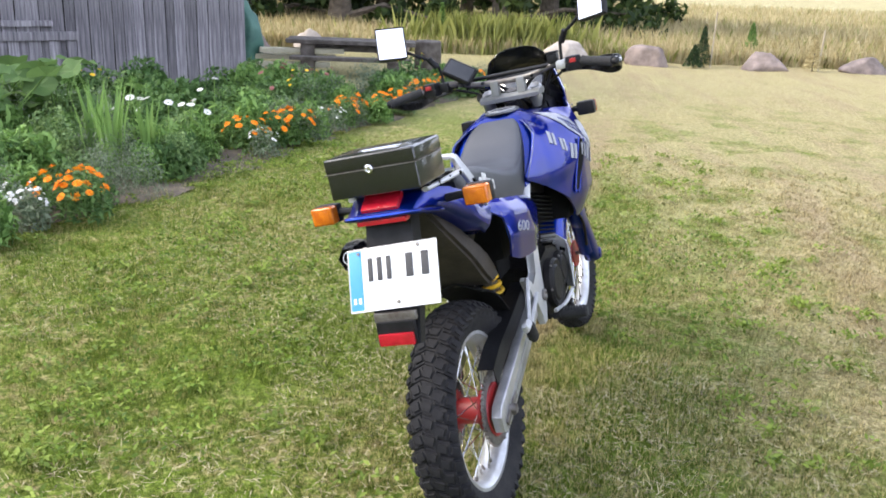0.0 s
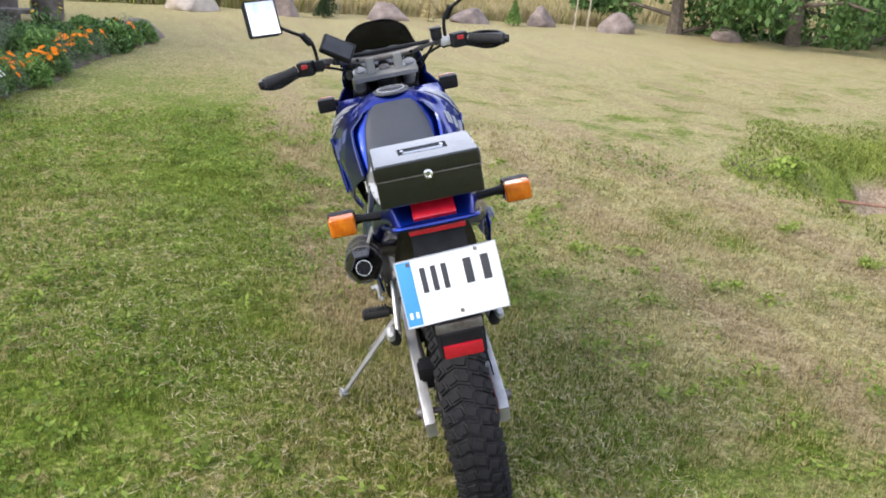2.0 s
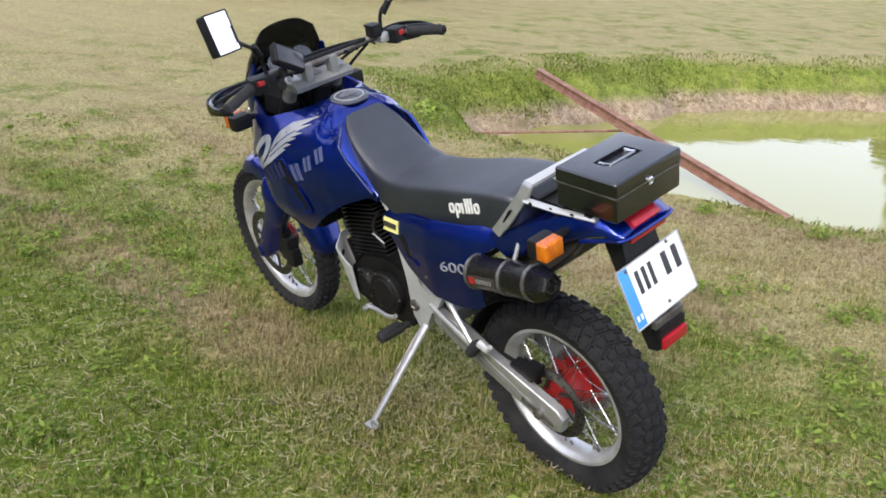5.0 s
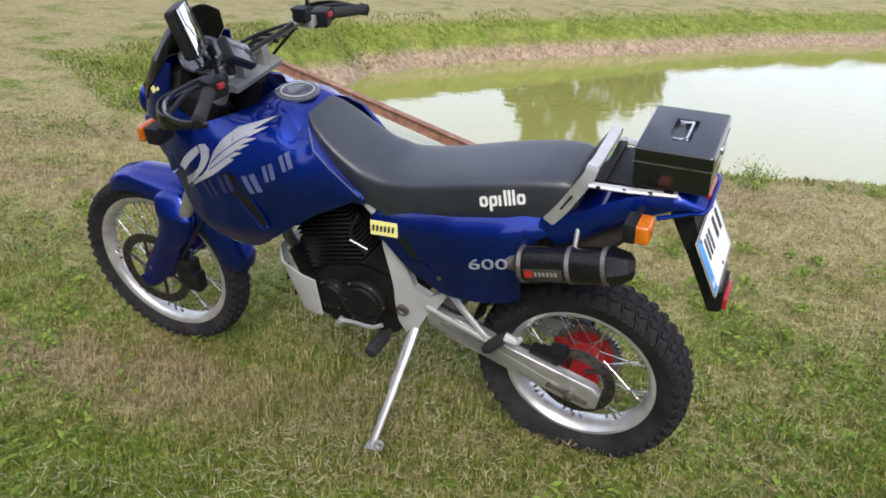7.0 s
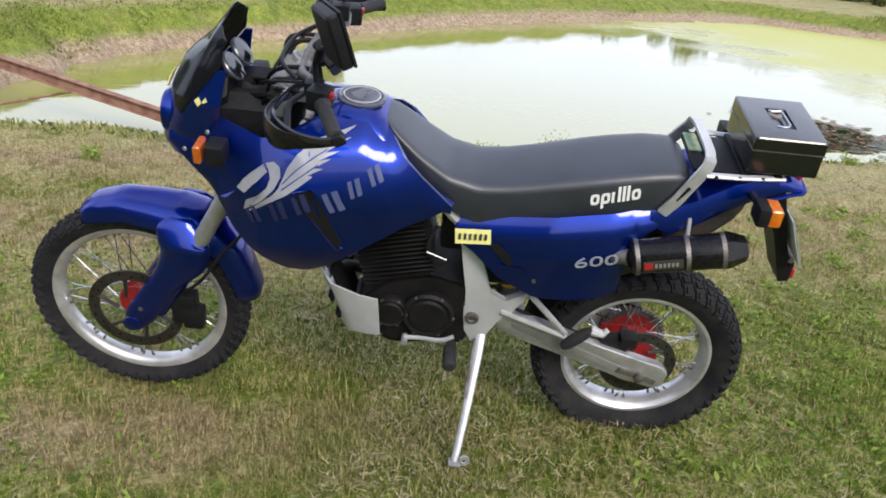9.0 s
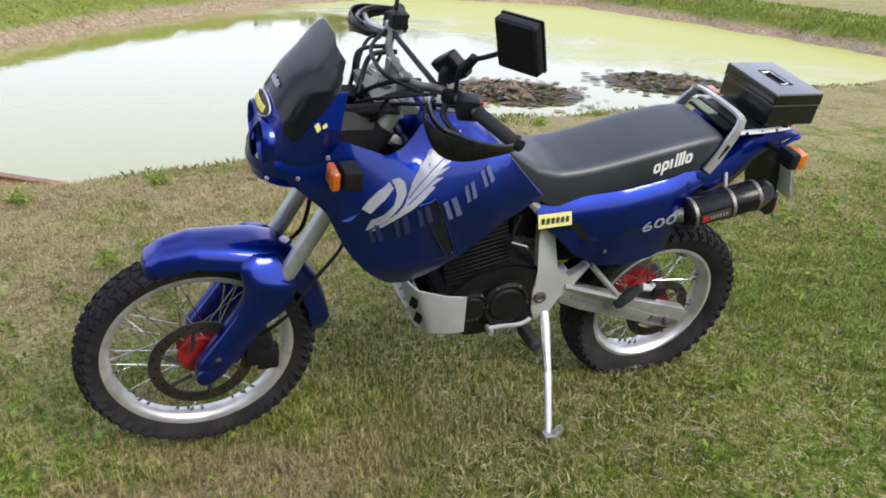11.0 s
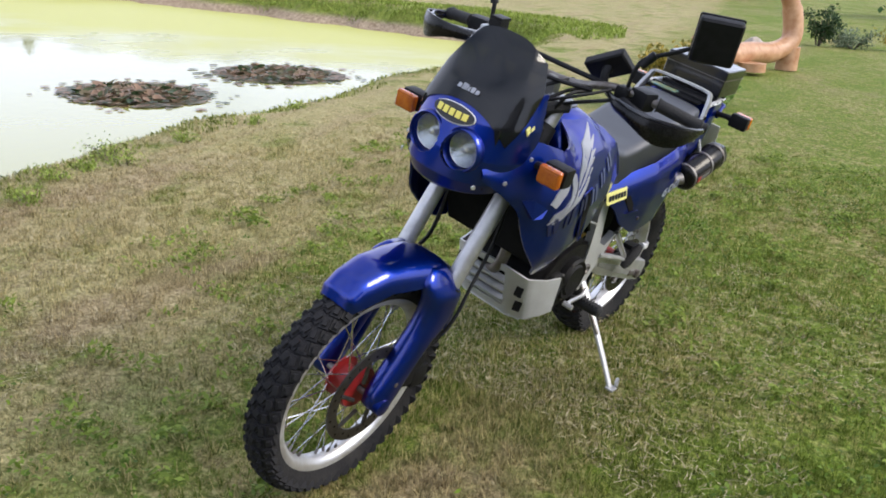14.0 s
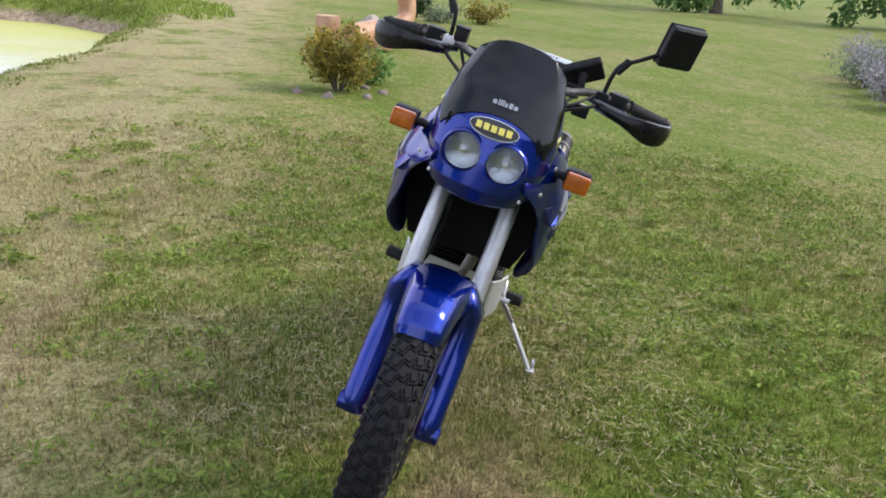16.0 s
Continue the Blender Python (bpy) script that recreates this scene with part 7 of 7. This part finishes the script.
for x, y, r, nbl in ((-2.24, 5.06, 0.24, 24), (-2.1, 4.93, 0.16, 12), (-3.0, 4.4, 0.2, 12), (-1.0, 8.4, 0.15, 10), (-0.55, 9.5, 0.15, 9), (-1.62, 7.0, 0.2, 20), (-1.32, 7.5, 0.21, 24), (-1.45, 7.25, 0.14, 10), (-0.98, 8.75, 0.18, 17), (-0.72, 9.05, 0.17, 13), (-0.3, 10.2, 0.19, 15), (-0.08, 10.75, 0.17, 13), (0.3, 11.3, 0.17, 10)):
    plant("marigold", x, y, r, 0.3, 420, 0.06, M_LEAF, MARI, nbl, "bushy marigold covered with orange blossoms", "marigold", "marigolds in the bed", 0.3)
for x, y, r, nbl in ((-2.42, 4.82, 0.15, 24), (-2.3, 4.72, 0.1, 12), (-1.28, 7.85, 0.2, 34), (-1.1, 8.15, 0.18, 22), (-1.45, 6.85, 0.13, 14)):
    plant("alyssum", x, y, r, 0.26, 380, 0.045, M_GREYLEAF, TINY, nbl, "low clump of small white blossoms", "alyssum", "white clumps in the bed", 0.35)
for x, y in ((-2.1, 6.45), (-1.95, 6.7), (-2.4, 6.75), (-1.95, 7.2)):
    plant("daisy", x, y, 0.22, 0.36, 260, 0.09, M_LEAF2, DAISY, 3, "tall white daisies on thin stems", "daisy", "daisies in the bed", 0.25, 0.24, True)
for x, y, bl, nm in ((-3.0, 5.35, REDB, "red"), (-1.75, 8.9, PINKB, "dusky"), (-1.4, 9.4, PINKB, "dusky"), (-1.5, 9.0, YELB, "yellow"), (-0.5, 11.0, YELB, "yellow"), (-3.3, 8.1, YELB, "yellow")):
    plant("garden_flower", x, y, 0.22, 0.45, 320, 0.08, M_LEAF, bl, 7, "garden flower with %s blossoms" % nm, "flower", "mixed flowers in the bed", 0.4, 0.12, True)
# sword-leaved clumps
for x, y, h in ((-2.3, 5.95, 0.78), (-2.48, 6.1, 0.72), (-2.15, 6.2, 0.6)):
    t = tagged(thing("sword_lily", pose(x, y, -0.03)), "upright clump of sword-shaped light green leaves", "sword lily", "sword lilies in the bed")
    for k in range(12):
        a, ln = frng.uniform(0, math.tau), h * frng.uniform(0.6, 1.05)
        d = Vector((math.cos(a), math.sin(a), 0))
        s = Vector((-d.y, d.x, 0)) * 0.016
        o = d * 0.06 * frng.uniform(0, 1)
        V = [o - s, o + s, o + d * 0.05 * ln + Vector((0, 0, ln * 0.55)) + s * 1.2, o + d * 0.17 * ln + Vector((0, 0, ln)), o + d * 0.05 * ln + Vector((0, 0, ln * 0.55)) - s * 1.2, o + d * 0.052 * ln + d * 0.008 + Vector((0, 0, ln * 0.55))]
        raw("blade", [tuple(v) for v in V], [(0, 1, 2, 5), (0, 5, 4), (5, 2, 3), (5, 3, 4)], M_LEAF2, t)
# broad-leaved pumpkins by the barn
M_FEATHER = leaf_mat("feathery_leaf", (0.09, 0.16, 0.055), (0.25, 0.36, 0.14))
M_BROAD = leaf_mat("broad_leaf", (0.045, 0.09, 0.03), (0.11, 0.19, 0.06))
for x, y in ((-3.5, 6.5), (-3.95, 6.0), (-3.2, 7.2), (-4.3, 6.7), (-3.75, 7.1)):
    t = tagged(thing("pumpkin_plant", pose(x, y, -0.02)), "pumpkin plant with big round green leaves", "pumpkin plant", "pumpkin plants by the barn")
    for k in range(11):
        a, q = frng.uniform(0, math.tau), frng.uniform(0.1, 0.5)
        p = Vector((math.cos(a) * q, math.sin(a) * q, frng.uniform(0.3, 0.66)))
        bm = bmesh.new()
        R = frng.uniform(0.1, 0.17)
        c0 = bm.verts.new((0, 0, -0.03))
        vs = [bm.verts.new((R * (1 + 0.12 * math.cos(5 * b)) * math.cos(b), R * (1 + 0.12 * math.cos(5 * b)) * math.sin(b), 0.02 * math.sin(3 * b))) for b in [math.tau * i / 20 for i in range(20)]]
        for i in range(20):
            bm.faces.new((c0, vs[i], vs[(i + 1) % 20]))
        lf = part("leaf", bm, M_BROAD, t, smooth=0)
        lf.matrix_local = Matrix.Translation(p) @ Matrix.Rotation(frng.uniform(0, 6), 4, "Z") @ Matrix.Rotation(frng.uniform(0.15, 0.8), 4, "X")
        part("stalk", tube([(0, 0, 0), p * 0.6, p + Vector((0, 0, -0.03))], 0.006, 5), M_LEAF2, t)
# mixed greenery that fills the bed, taller towards the barn
kinds = []
for v in range(7):
    r, h = frng.uniform(0.18, 0.28), frng.uniform(0.24, 0.42)
    t = plant("garden_plant", 0, -40 - v, r, h, 900, frng.uniform(0.035, 0.085), (M_LEAF, M_LEAF2, M_FEATHER, M_GREYLEAF, M_LEAF, M_LEAF2, M_FEATHER)[v], TINY, 0, "leafy green garden plant in the flower bed", "plant", "greenery in the bed", frng.uniform(0.25, 0.6))
    kinds.append(t)
used = set()
for k in range(230):
    yy = frng.uniform(3.9, 12.0)
    c = frng.uniform(0.02, 1) ** 1.15
    wd = 3.0 if yy < 9 else max(0.8, 3.0 - (yy - 9))
    xx = float(np.interp(yy, by, bx)) - 0.1 - c * wd
    v = int(frng.integers(0, 7))
    sc = (0.6 + 0.55 * min(1, c * 1.3)) * frng.uniform(0.85, 1.25)
    if yy > 9:
        sc = min(sc, 1.25 - 0.2 * (yy - 9))
    m = Matrix.Translation((xx, yy, float(height(xx, yy)) - 0.01)) @ Matrix.Rotation(frng.uniform(0, 6), 4, "Z")
    if v not in used:
        used.add(v)
        kinds[v].matrix_world = m
        o = kinds[v]
    else:
        o = copy_thing(kinds[v], m)
    o.scale = (sc, sc, sc * frng.uniform(0.9, 1.3))

# ---- things round the pond ----
M_RUST = mat("rusty_steel", (0.19, 0.09, 0.065), (0.33, 0.19, 0.14), 9, 0.8, 0.1, 0.6, 60)


def girder(name, a, b, w, h, label):
    a, b = Vector(a), Vector(b)
    d = (b - a)
    ln = d.length
    m = Matrix.Translation(a) @ d.to_track_quat("X", "Z").to_matrix().to_4x4()
    bm = box((ln / 2, 0, h / 2), (ln, w, 0.012), 0.002, m)
    box((ln / 2, 0, -h / 2), (ln, w, 0.012), 0.002, m, bm)
    box((ln / 2, 0, 0), (ln, 0.012, h), 0.002, m, bm)
    return tagged(part(name, bm, M_RUST, None), label, "girder")


girder("steel_girder", (8.22, 5.94, -0.1), (5.95, 2.32, -0.77), 0.09, 0.1, "rusty steel girder laid across the pond's corner")
o = part("steel_pipe", tube([(4.7, 6.3, -0.42), (6.2, 5.37, -0.46), (7.72, 4.34, -0.5)], 0.014, 8), M_RUST)
tagged(o, "thin rusty pipe lying over the water", "pipe")
# lily patches
M_LILY = leaf_mat("lily_pad", (0.045, 0.075, 0.03), (0.3, 0.2, 0.14), 0.28)
for cx, cy, rx, ry, ang, n_l in ((7.85, -4.9, 1.25, 1.1, -30, 1000), (7.35, -8.1, 1.3, 1.2, -30, 1000)):
    q = np.sqrt(frng.uniform(0, 1, n_l)) * np.where(frng.uniform(0, 1, n_l) < 0.92, 0.92, 1.25)
    a = frng.uniform(0, math.tau, n_l)
    lx, ly = rx * q * np.cos(a), ry * q * np.sin(a)
    ca, sa = math.cos(radians(ang)), math.sin(radians(ang))
    V, F = [], []
    for k in range(n_l):
        x0, y0 = cx + ca * lx[k] - sa * ly[k], cy + sa * lx[k] + ca * ly[k]
        R = frng.uniform(0.035, 0.085)
        lift = frng.uniform(0.004, 0.035) * max(0.0, 1 - q[k] / 0.85) ** 0.5
        t0 = frng.uniform(0, 6)
        tl, td = frng.normal(0, 0.32 if q[k] < 0.7 else 0.05), frng.uniform(0, 6)
        i = len(V)
        V.append((x0, y0, WATER + 0.008 + lift))
        for s in range(10):
            b2 = t0 + 0.25 + s * (math.tau - 0.5) / 9
            V.append((x0 + R * math.cos(b2), y0 + R * math.sin(b2), WATER + 0.012 + lift + R * tl * math.cos(b2 - td) * 0.8 + abs(R * tl) * 0.8))
        F += [(i, i + 1 + s, i + 2 + s) for s in range(9)]
    tagged(raw("lily_pads", V, F, M_LILY), "floating patch of browned water lily leaves", "water lilies", kind="stuff")
# weeds along the near lip of the pond and rank grass on its banks
k = 90000
ang = frng.uniform(0, 1, k)
pi_ = frng.integers(0, len(POND), k)
PA = np.array(POND + POND[:1])
base = PA[pi_] * (1 - ang[:, None]) + PA[pi_ + 1] * ang[:, None]
px = base[:, 0] + frng.normal(0, 0.8, k)
py = base[:, 1] + frng.normal(0, 0.8, k)
s = pond_gap(px, py)
ok = (s > 0.3 + 0.18 * np.sin(3 * px + 2 * py)) & (s < 1.2) & (np.sin(2.7 * px - 1.9 * py) + np.sin(4.3 * py + px) > -0.9)
px, py = px[ok], py[ok]
M_BANKWEED = leaf_mat("bank_weed", (0.16, 0.23, 0.035), (0.36, 0.45, 0.1))
M_BANK = leaf_mat("bank_grass", (0.13, 0.165, 0.03), (0.31, 0.35, 0.09))
tall_grass("bank_grass", px, py, 0.02, 0.065, 0.0055, M_BANK, "rank green grass and weeds on the pond's bank")
for x, y, h in ((3.5, 1.5, 0.14), (3.52, 1.2, 0.12), (3.6, 0.87, 0.22), (3.45, 0.93, 0.2), (3.55, 0.1, 0.14), (3.35, 2.6, 0.12), (3.3, 3.4, 0.12), (3.3, 4.0, 0.12), (3.5, -0.8, 0.12), (4.2, 5.2, 0.25), (4.35, 5.5, 0.3), (3.3, 1.9, 0.14), (3.6, -1.7, 0.14)):
    bush(x, y, h * 0.7, h * 1.0, 300, 0.02, M_BANKWEED, "small green weed at the pond's edge", "weed", "weed")
k = 60000
fx, fy = frng.uniform(1.5, 24, k), frng.uniform(-24, -10.5, k)
s = pond_gap(fx, fy)
ok = (s > 0.3) & (s < 2.4) & ~((fx < 5) & (fy > -12.5 - 0.5 * np.sin(4 * fx)))
tall_grass("far_bank_weeds", fx[ok], fy[ok], 0.04, 0.14, 0.013, M_BANKWEED, "rank green weeds on the far bank")

# thick green grass on the bank's corner, with two leafy weeds in it
k = 38000
ex, ey = frng.uniform(3.6, 11.5, k), frng.uniform(4.2, 8.2, k)
s = pond_gap(ex, ey)
ok = (s > 0.22 + 0.2 * np.sin(3 * ex)) & (s < 1.25 + 0.15 * np.sin(2.2 * ex + ey)) & (ex > 3.7) & (ey > 4.9 - 0.3 * np.sin(5 * ex)) & (np.sin(3.7 * ex + 1.3 * ey) + np.sin(2.9 * ey - 2.3 * ex) > -0.9 - 1.5 * (ex < 8.0)) & (np.hypot(ex - 4.85, ey - 5.75) > 0.22)
M_FRESH = leaf_mat("fresh_grass", (0.12, 0.18, 0.025), (0.31, 0.39, 0.08))
tall_grass("corner_grass", ex[ok], ey[ok], 0.012, 0.042, 0.005, M_FRESH, "thick fresh green grass on the corner of the pond's bank")
for x, y, r, h in ((5.15, 5.7, 0.16, 0.12), (4.75, 5.45, 0.12, 0.1)):
    plant("bank_plant", x, y, r, h, 200, 0.07, M_BANKWEED, TINY, 0, "leafy green weed clump on the pond's bank", "weed", "weeds on the bank", 0.5)

# ---- garden behind the motorcycle: shrub, carved logs, lavender, hut ----
bush(0.42, -3.95, 0.72, 0.5, 3600, 0.055, M_BUSH, "small barberry shrub with yellowing green leaves", "shrub", "shrub")
bush(0.05, -4.6, 0.42, 0.3, 1000, 0.06, M_LEAF2, "low green shrub beside the barberry", "shrub", "shrub")
for k in range(5):
    a = 0.4 + k * 0.9
    boulder(0.42 + 0.48 * math.cos(a), -3.9 + 0.48 * math.sin(a), 0.14, 0.12, 0.09, M_ROCK, "small stone laid round the shrub", 40 + k).name = "edging_stone"
M_CARVED = mat("varnished_pine", (0.36, 0.17, 0.08), (0.52, 0.31, 0.18), 6, 0.45, 0, 0.4, 30, 0.2)
M_CUT = mat("sawn_end", (0.5, 0.3, 0.16), (0.6, 0.4, 0.24), 20, 0.7, 0, 0.4, 40)
st = tagged(thing("stump_seat", pose(0.42, -9.2, -0.03)), "varnished log stump standing on the grass", "stump")
part("stump", lathe([(0, 0.2), (0.03, 0.21), (0.36, 0.2), (0.38, 0.19)], (0, 0, 0), (0, 0, 1), 18), M_CARVED, st)
part("sawn_top", lathe([(0.38, 0.185), (0.384, 0.0005)], (0, 0, 0), (0, 0, 1), 18), M_CUT, st)
bm = tube(bent([(0.1, -7.75, 0.2), (-0.25, -8.3, 0.23), (-0.6, -8.9, 0.22), (-0.85, -9.2, 0.4), (-0.8, -9.2, 0.85), (-0.62, -9.0, 1.25), (-0.55, -8.9, 1.7), (-0.65, -9.0, 2.1)]), [0.16] * 13 + [0.15] * 12 + [0.13] * 12 + [0.1] * 6, 12)
tube([(-0.35, -8.0, 0.0), (-0.35, -8.0, 0.12)], 0.2, 10, bm)
tube([(-0.85, -9.2, -0.05), (-0.85, -9.2, 0.3)], 0.17, 10, bm)
tagged(part("wood_carving", bm, M_CARVED), "varnished carved tree trunk bent upright on the lawn", "carving")
boulder(-0.35, -9.6, 0.5, 0.5, 0.55, M_ROCKPALE, "round pale stone beside the carved trunk", 51)
bush(-1.6, -14.9, 0.9, 0.5, 1300, 0.08, M_NEEDLE, "small dark conifer in a flower island", "conifer_bush", "conifer")
bush(-2.3, -15.0, 0.45, 0.6, 900, 0.07, M_GREYLEAF, "clump of whitish flowers on the lawn", "flower_clump", "flowers")
bush(-3.3, -15.3, 0.6, 0.7, 900, 0.09, M_BUSH, "rusty yellow shrub on the lawn", "shrub", "shrub")
M_LAV = leaf_mat("lavender", (0.2, 0.19, 0.2), (0.4, 0.38, 0.42))
for x, y, h in ((-6.6, -4.6, 0.75), (-7.2, -5.6, 0.75), (-7.6, -6.7, 0.7), (-8.3, -7.9, 0.75), (-6.9, -3.6, 0.75), (-8.0, -5.2, 0.8), (-8.8, -6.6, 0.8)):
    bush(x, y, h, 0.65, 2200, 0.05, M_LAV if y != -6.7 else M_GREYLEAF, "greyish lilac flowering bush at the lawn's edge", "lavender_bush", "lavender")
M_ORANGE_WALL = mat("orange_boards", (0.62, 0.13, 0.03), (0.7, 0.2, 0.06), 3, 0.7, 0, 0.3, 20)
hut = tagged(thing("garden_hut", pose(9.8, -41, -0.05, 0, 0, 8)), "orange wooden garden hut across the lawn", "hut")
part("wall", box((0, 0, 1.1), (6.0, 3.0, 2.2), 0.02), M_ORANGE_WALL, hut)
part("roof", loft([[(-3.3, 1.9, 2.1), (-3.3, 0, 3.2), (-3.3, -1.9, 2.1)], [(3.3, 1.9, 2.1), (3.3, 0, 3.2), (3.3, -1.9, 2.1)]]), M_ROOF, hut, smooth=0)
for x in (-1.6, 1.1):
    dr = part("door", box((x, 1.52, 0.95), (0.9, 0.06, 1.9), 0.01), M_OLDWOOD, hut)
# white plank bench on the far bank
bn_ = tagged(thing("bank_bench", pose(14.9, -21.6, -0.05, 0, 0, 30)), "pale weathered plank bench on the far bank", "bench")
part("seat_plank", box((0, 0, 0.45), (1.9, 0.35, 0.06), 0.01), M_PALEWOOD, bn_)
for s in (-1, 1):
    part("bench_leg", box((s * 0.7, 0, 0.22), (0.1, 0.3, 0.44), 0.01), M_OLDWOOD, bn_)

# ---- broad-leaved weeds in the lawn ----
k = 4200
wr = 0.3 + 4.4 * np.sqrt(frng.uniform(0, 1, k))
wa = frng.uniform(0, math.tau, k)
wx, wy = 0.3 + wr * np.cos(wa), 2.9 + wr * np.sin(wa)
keep_ = np.sin(2.3 * wx + 1.1 * wy) + np.sin(1.7 * wy - 0.8 * wx + 1) + 0.6 * np.sin(4.1 * wx) > 0.1 + 1.6 * np.clip(wx - 1.2, 0, 1)
wx, wy = wx[keep_], wy[keep_]
c = []
for x, y in zip(wx, wy):
    m_ = int(frng.integers(7, 22))
    q = np.abs(frng.normal(0, 0.035, (m_, 1)))
    a = frng.uniform(0, math.tau, m_)
    c.append(np.stack([x + frng.normal(0, 0.04, m_), y + frng.normal(0, 0.04, m_), float(height(x, y)) + frng.uniform(-0.005, 0.028, m_)], -1))
M_CLOVER = leaf_mat("clover_leaf", (0.06, 0.11, 0.012), (0.2, 0.3, 0.04))
tagged(leaf_mesh("lawn_weeds", np.concatenate(c), 0.023, M_CLOVER, 0.55, 0.5), "bright green clover and weeds in the lawn", "weeds", kind="stuff")
# scattered rosettes of broad-leaved weeds, brighter than the lawn
M_ROSETTE = leaf_mat("rosette_leaf", (0.11, 0.165, 0.022), (0.27, 0.35, 0.065))
c = []
for k in range(1300):
    q, a = 0.5 + 4.4 * math.sqrt(frng.uniform(0, 1)), frng.uniform(0, math.tau)
    x, y = 0.3 + q * math.cos(a), 2.9 + q * math.sin(a)
    if x > 2.3 or frng.uniform(0, 1) < 0.35 * (math.sin(1.9 * x + y) > 0.4):
        continue
    m_ = int(frng.integers(14, 60))
    sp_ = frng.uniform(0.02, 0.06)
    c.append(np.stack([x + frng.normal(0, sp_, m_), y + frng.normal(0, sp_ * 0.8, m_), float(height(x, y)) + frng.uniform(-0.004, 0.03, m_)], -1))
tagged(leaf_mesh("lawn_rosettes", np.concatenate(c), 0.034, M_ROSETTE, 0.38, 0.5), "tufts of fresh bright green weeds in the lawn", "weeds", kind="stuff")
# ---- grass of the lawn: single blades near the motorcycle ----
rng = np.random.default_rng(7)


def blades(name, px, py, h_lo, h_hi, width, lean, material, zoff=-0.03):
    k = len(px)
    z = height(px, py) + zoff
    a = rng.uniform(0, math.tau, k)
    h = rng.uniform(h_lo, h_hi, k)
    t = rng.uniform(0.1 if lean < 1.5 else 1.3, lean, k)
    d = np.stack([np.cos(a), np.sin(a)], -1)
    w = width * rng.uniform(0.6, 1.3, k)
    base = np.stack([px, py, z], -1)
    side = np.stack([-d[:, 1] * w, d[:, 0] * w, np.zeros(k)], -1)
    tip = base + np.stack([d[:, 0] * h * np.sin(t), d[:, 1] * h * np.sin(t), h * np.cos(t)], -1)
    V = np.stack([base - side, base + side, tip], 1).reshape(-1, 3)
    Fc = np.arange(3 * k).reshape(-1, 3)
    return np_mesh(name, V, Fc, material, smooth=False)


def scatter(count, cx, cy, r0, r1):
    r = (r0 + (r1 - r0) * np.sqrt(rng.uniform(0, 1, count)) ** 1.3) * rng.uniform(0.78, 1.3, count)
    a = rng.uniform(0, math.tau, count)
    x, y = cx + r * np.cos(a), cy + r * np.sin(a)
    ok = pond_gap(x, y) > 0.5
    return x[ok], y[ok]


def turf(name, tufts, per, h_lo, h_hi, width, spread):
    """Tufts of matted blades: each tuft has a vigour of its own."""
    cx, cy = scatter(tufts, 0.3, 2.9, 0, 4.3)
    k = len(cx) * per
    vigour = np.repeat(rng.uniform(0.55, 1.25, len(cx)) * (1 + 0.25 * np.sin(2.1 * cx + 1.3 * cy) * np.sin(1.7 * cy - 0.9 * cx)), per)
    a = rng.uniform(0, math.tau, k)
    q = spread * np.abs(rng.normal(0, 1, k))
    d = np.stack([np.cos(a), np.sin(a)], -1)
    px, py = np.repeat(cx, per) + q * d[:, 0], np.repeat(cy, per) + q * d[:, 1]
    a = a + rng.normal(0, 0.9, k)
    d = np.stack([np.cos(a), np.sin(a)], -1)
    h = rng.uniform(h_lo, h_hi, k) * vigour
    t = rng.uniform(0.15, 1.3, k)
    w = width * rng.uniform(0.6, 1.4, k) * np.where(rng.uniform(0, 1, k) < 0.1, 1.7, 1.0)
    base = np.stack([px, py, height(px, py) - 0.028], -1)
    side = np.stack([-d[:, 1] * w, d[:, 0] * w, np.zeros(k)], -1)
    tip = base + np.stack([d[:, 0] * h * np.sin(t), d[:, 1] * h * np.sin(t), h * np.cos(t)], -1)
    V = np.stack([base - side, base + side, tip], 1).reshape(-1, 3)
    return np_mesh(name, V, np.arange(3 * k).reshape(-1, 3), M_BLADES, smooth=False)


tagged(turf("lawn_grass", 52000, 13, 0.017, 0.05, 0.0018, 0.015), "short mown lawn grass, green and straw-coloured blades", "grass", kind="stuff")
x, y = scatter(200000, 0.8, 3.5, 3.6, 9.5)
tagged(blades("lawn_grass", x, y, 0.016, 0.036, 0.005, 1.52, M_BLADES, -0.02), "short mown lawn grass, green and straw-coloured blades", "grass", kind="stuff")
x, y = scatter(170000, 0.8, 3.0, 8.0, 21.0)
far_ok = y < 16.5
tagged(blades("lawn_grass", x[far_ok], y[far_ok], 0.016, 0.036, 0.01, 1.52, M_BLADES, -0.018), "short mown lawn grass, green and straw-coloured blades", "grass", kind="stuff")
# dry clippings lying on the lawn
M_CLIP = mat("dry_clippings", (0.14, 0.11, 0.06), (0.46, 0.4, 0.24), 3, 0.85, island=True)
x, y = scatter(60000, 0.3, 2.9, 0, 4.6)
keep = np.sin(1.9 * x + 0.7 * y) + np.sin(2.6 * y - 1.1 * x + 2) + 0.7 * np.sin(5 * x + 3 * y) > -0.3
c_ = blades("clippings", x[keep], y[keep], 0.02, 0.06, 0.0016, 1.62, M_CLIP, -0.002)
tagged(c_, "dry mown clippings lying on the lawn", "clippings", kind="stuff")
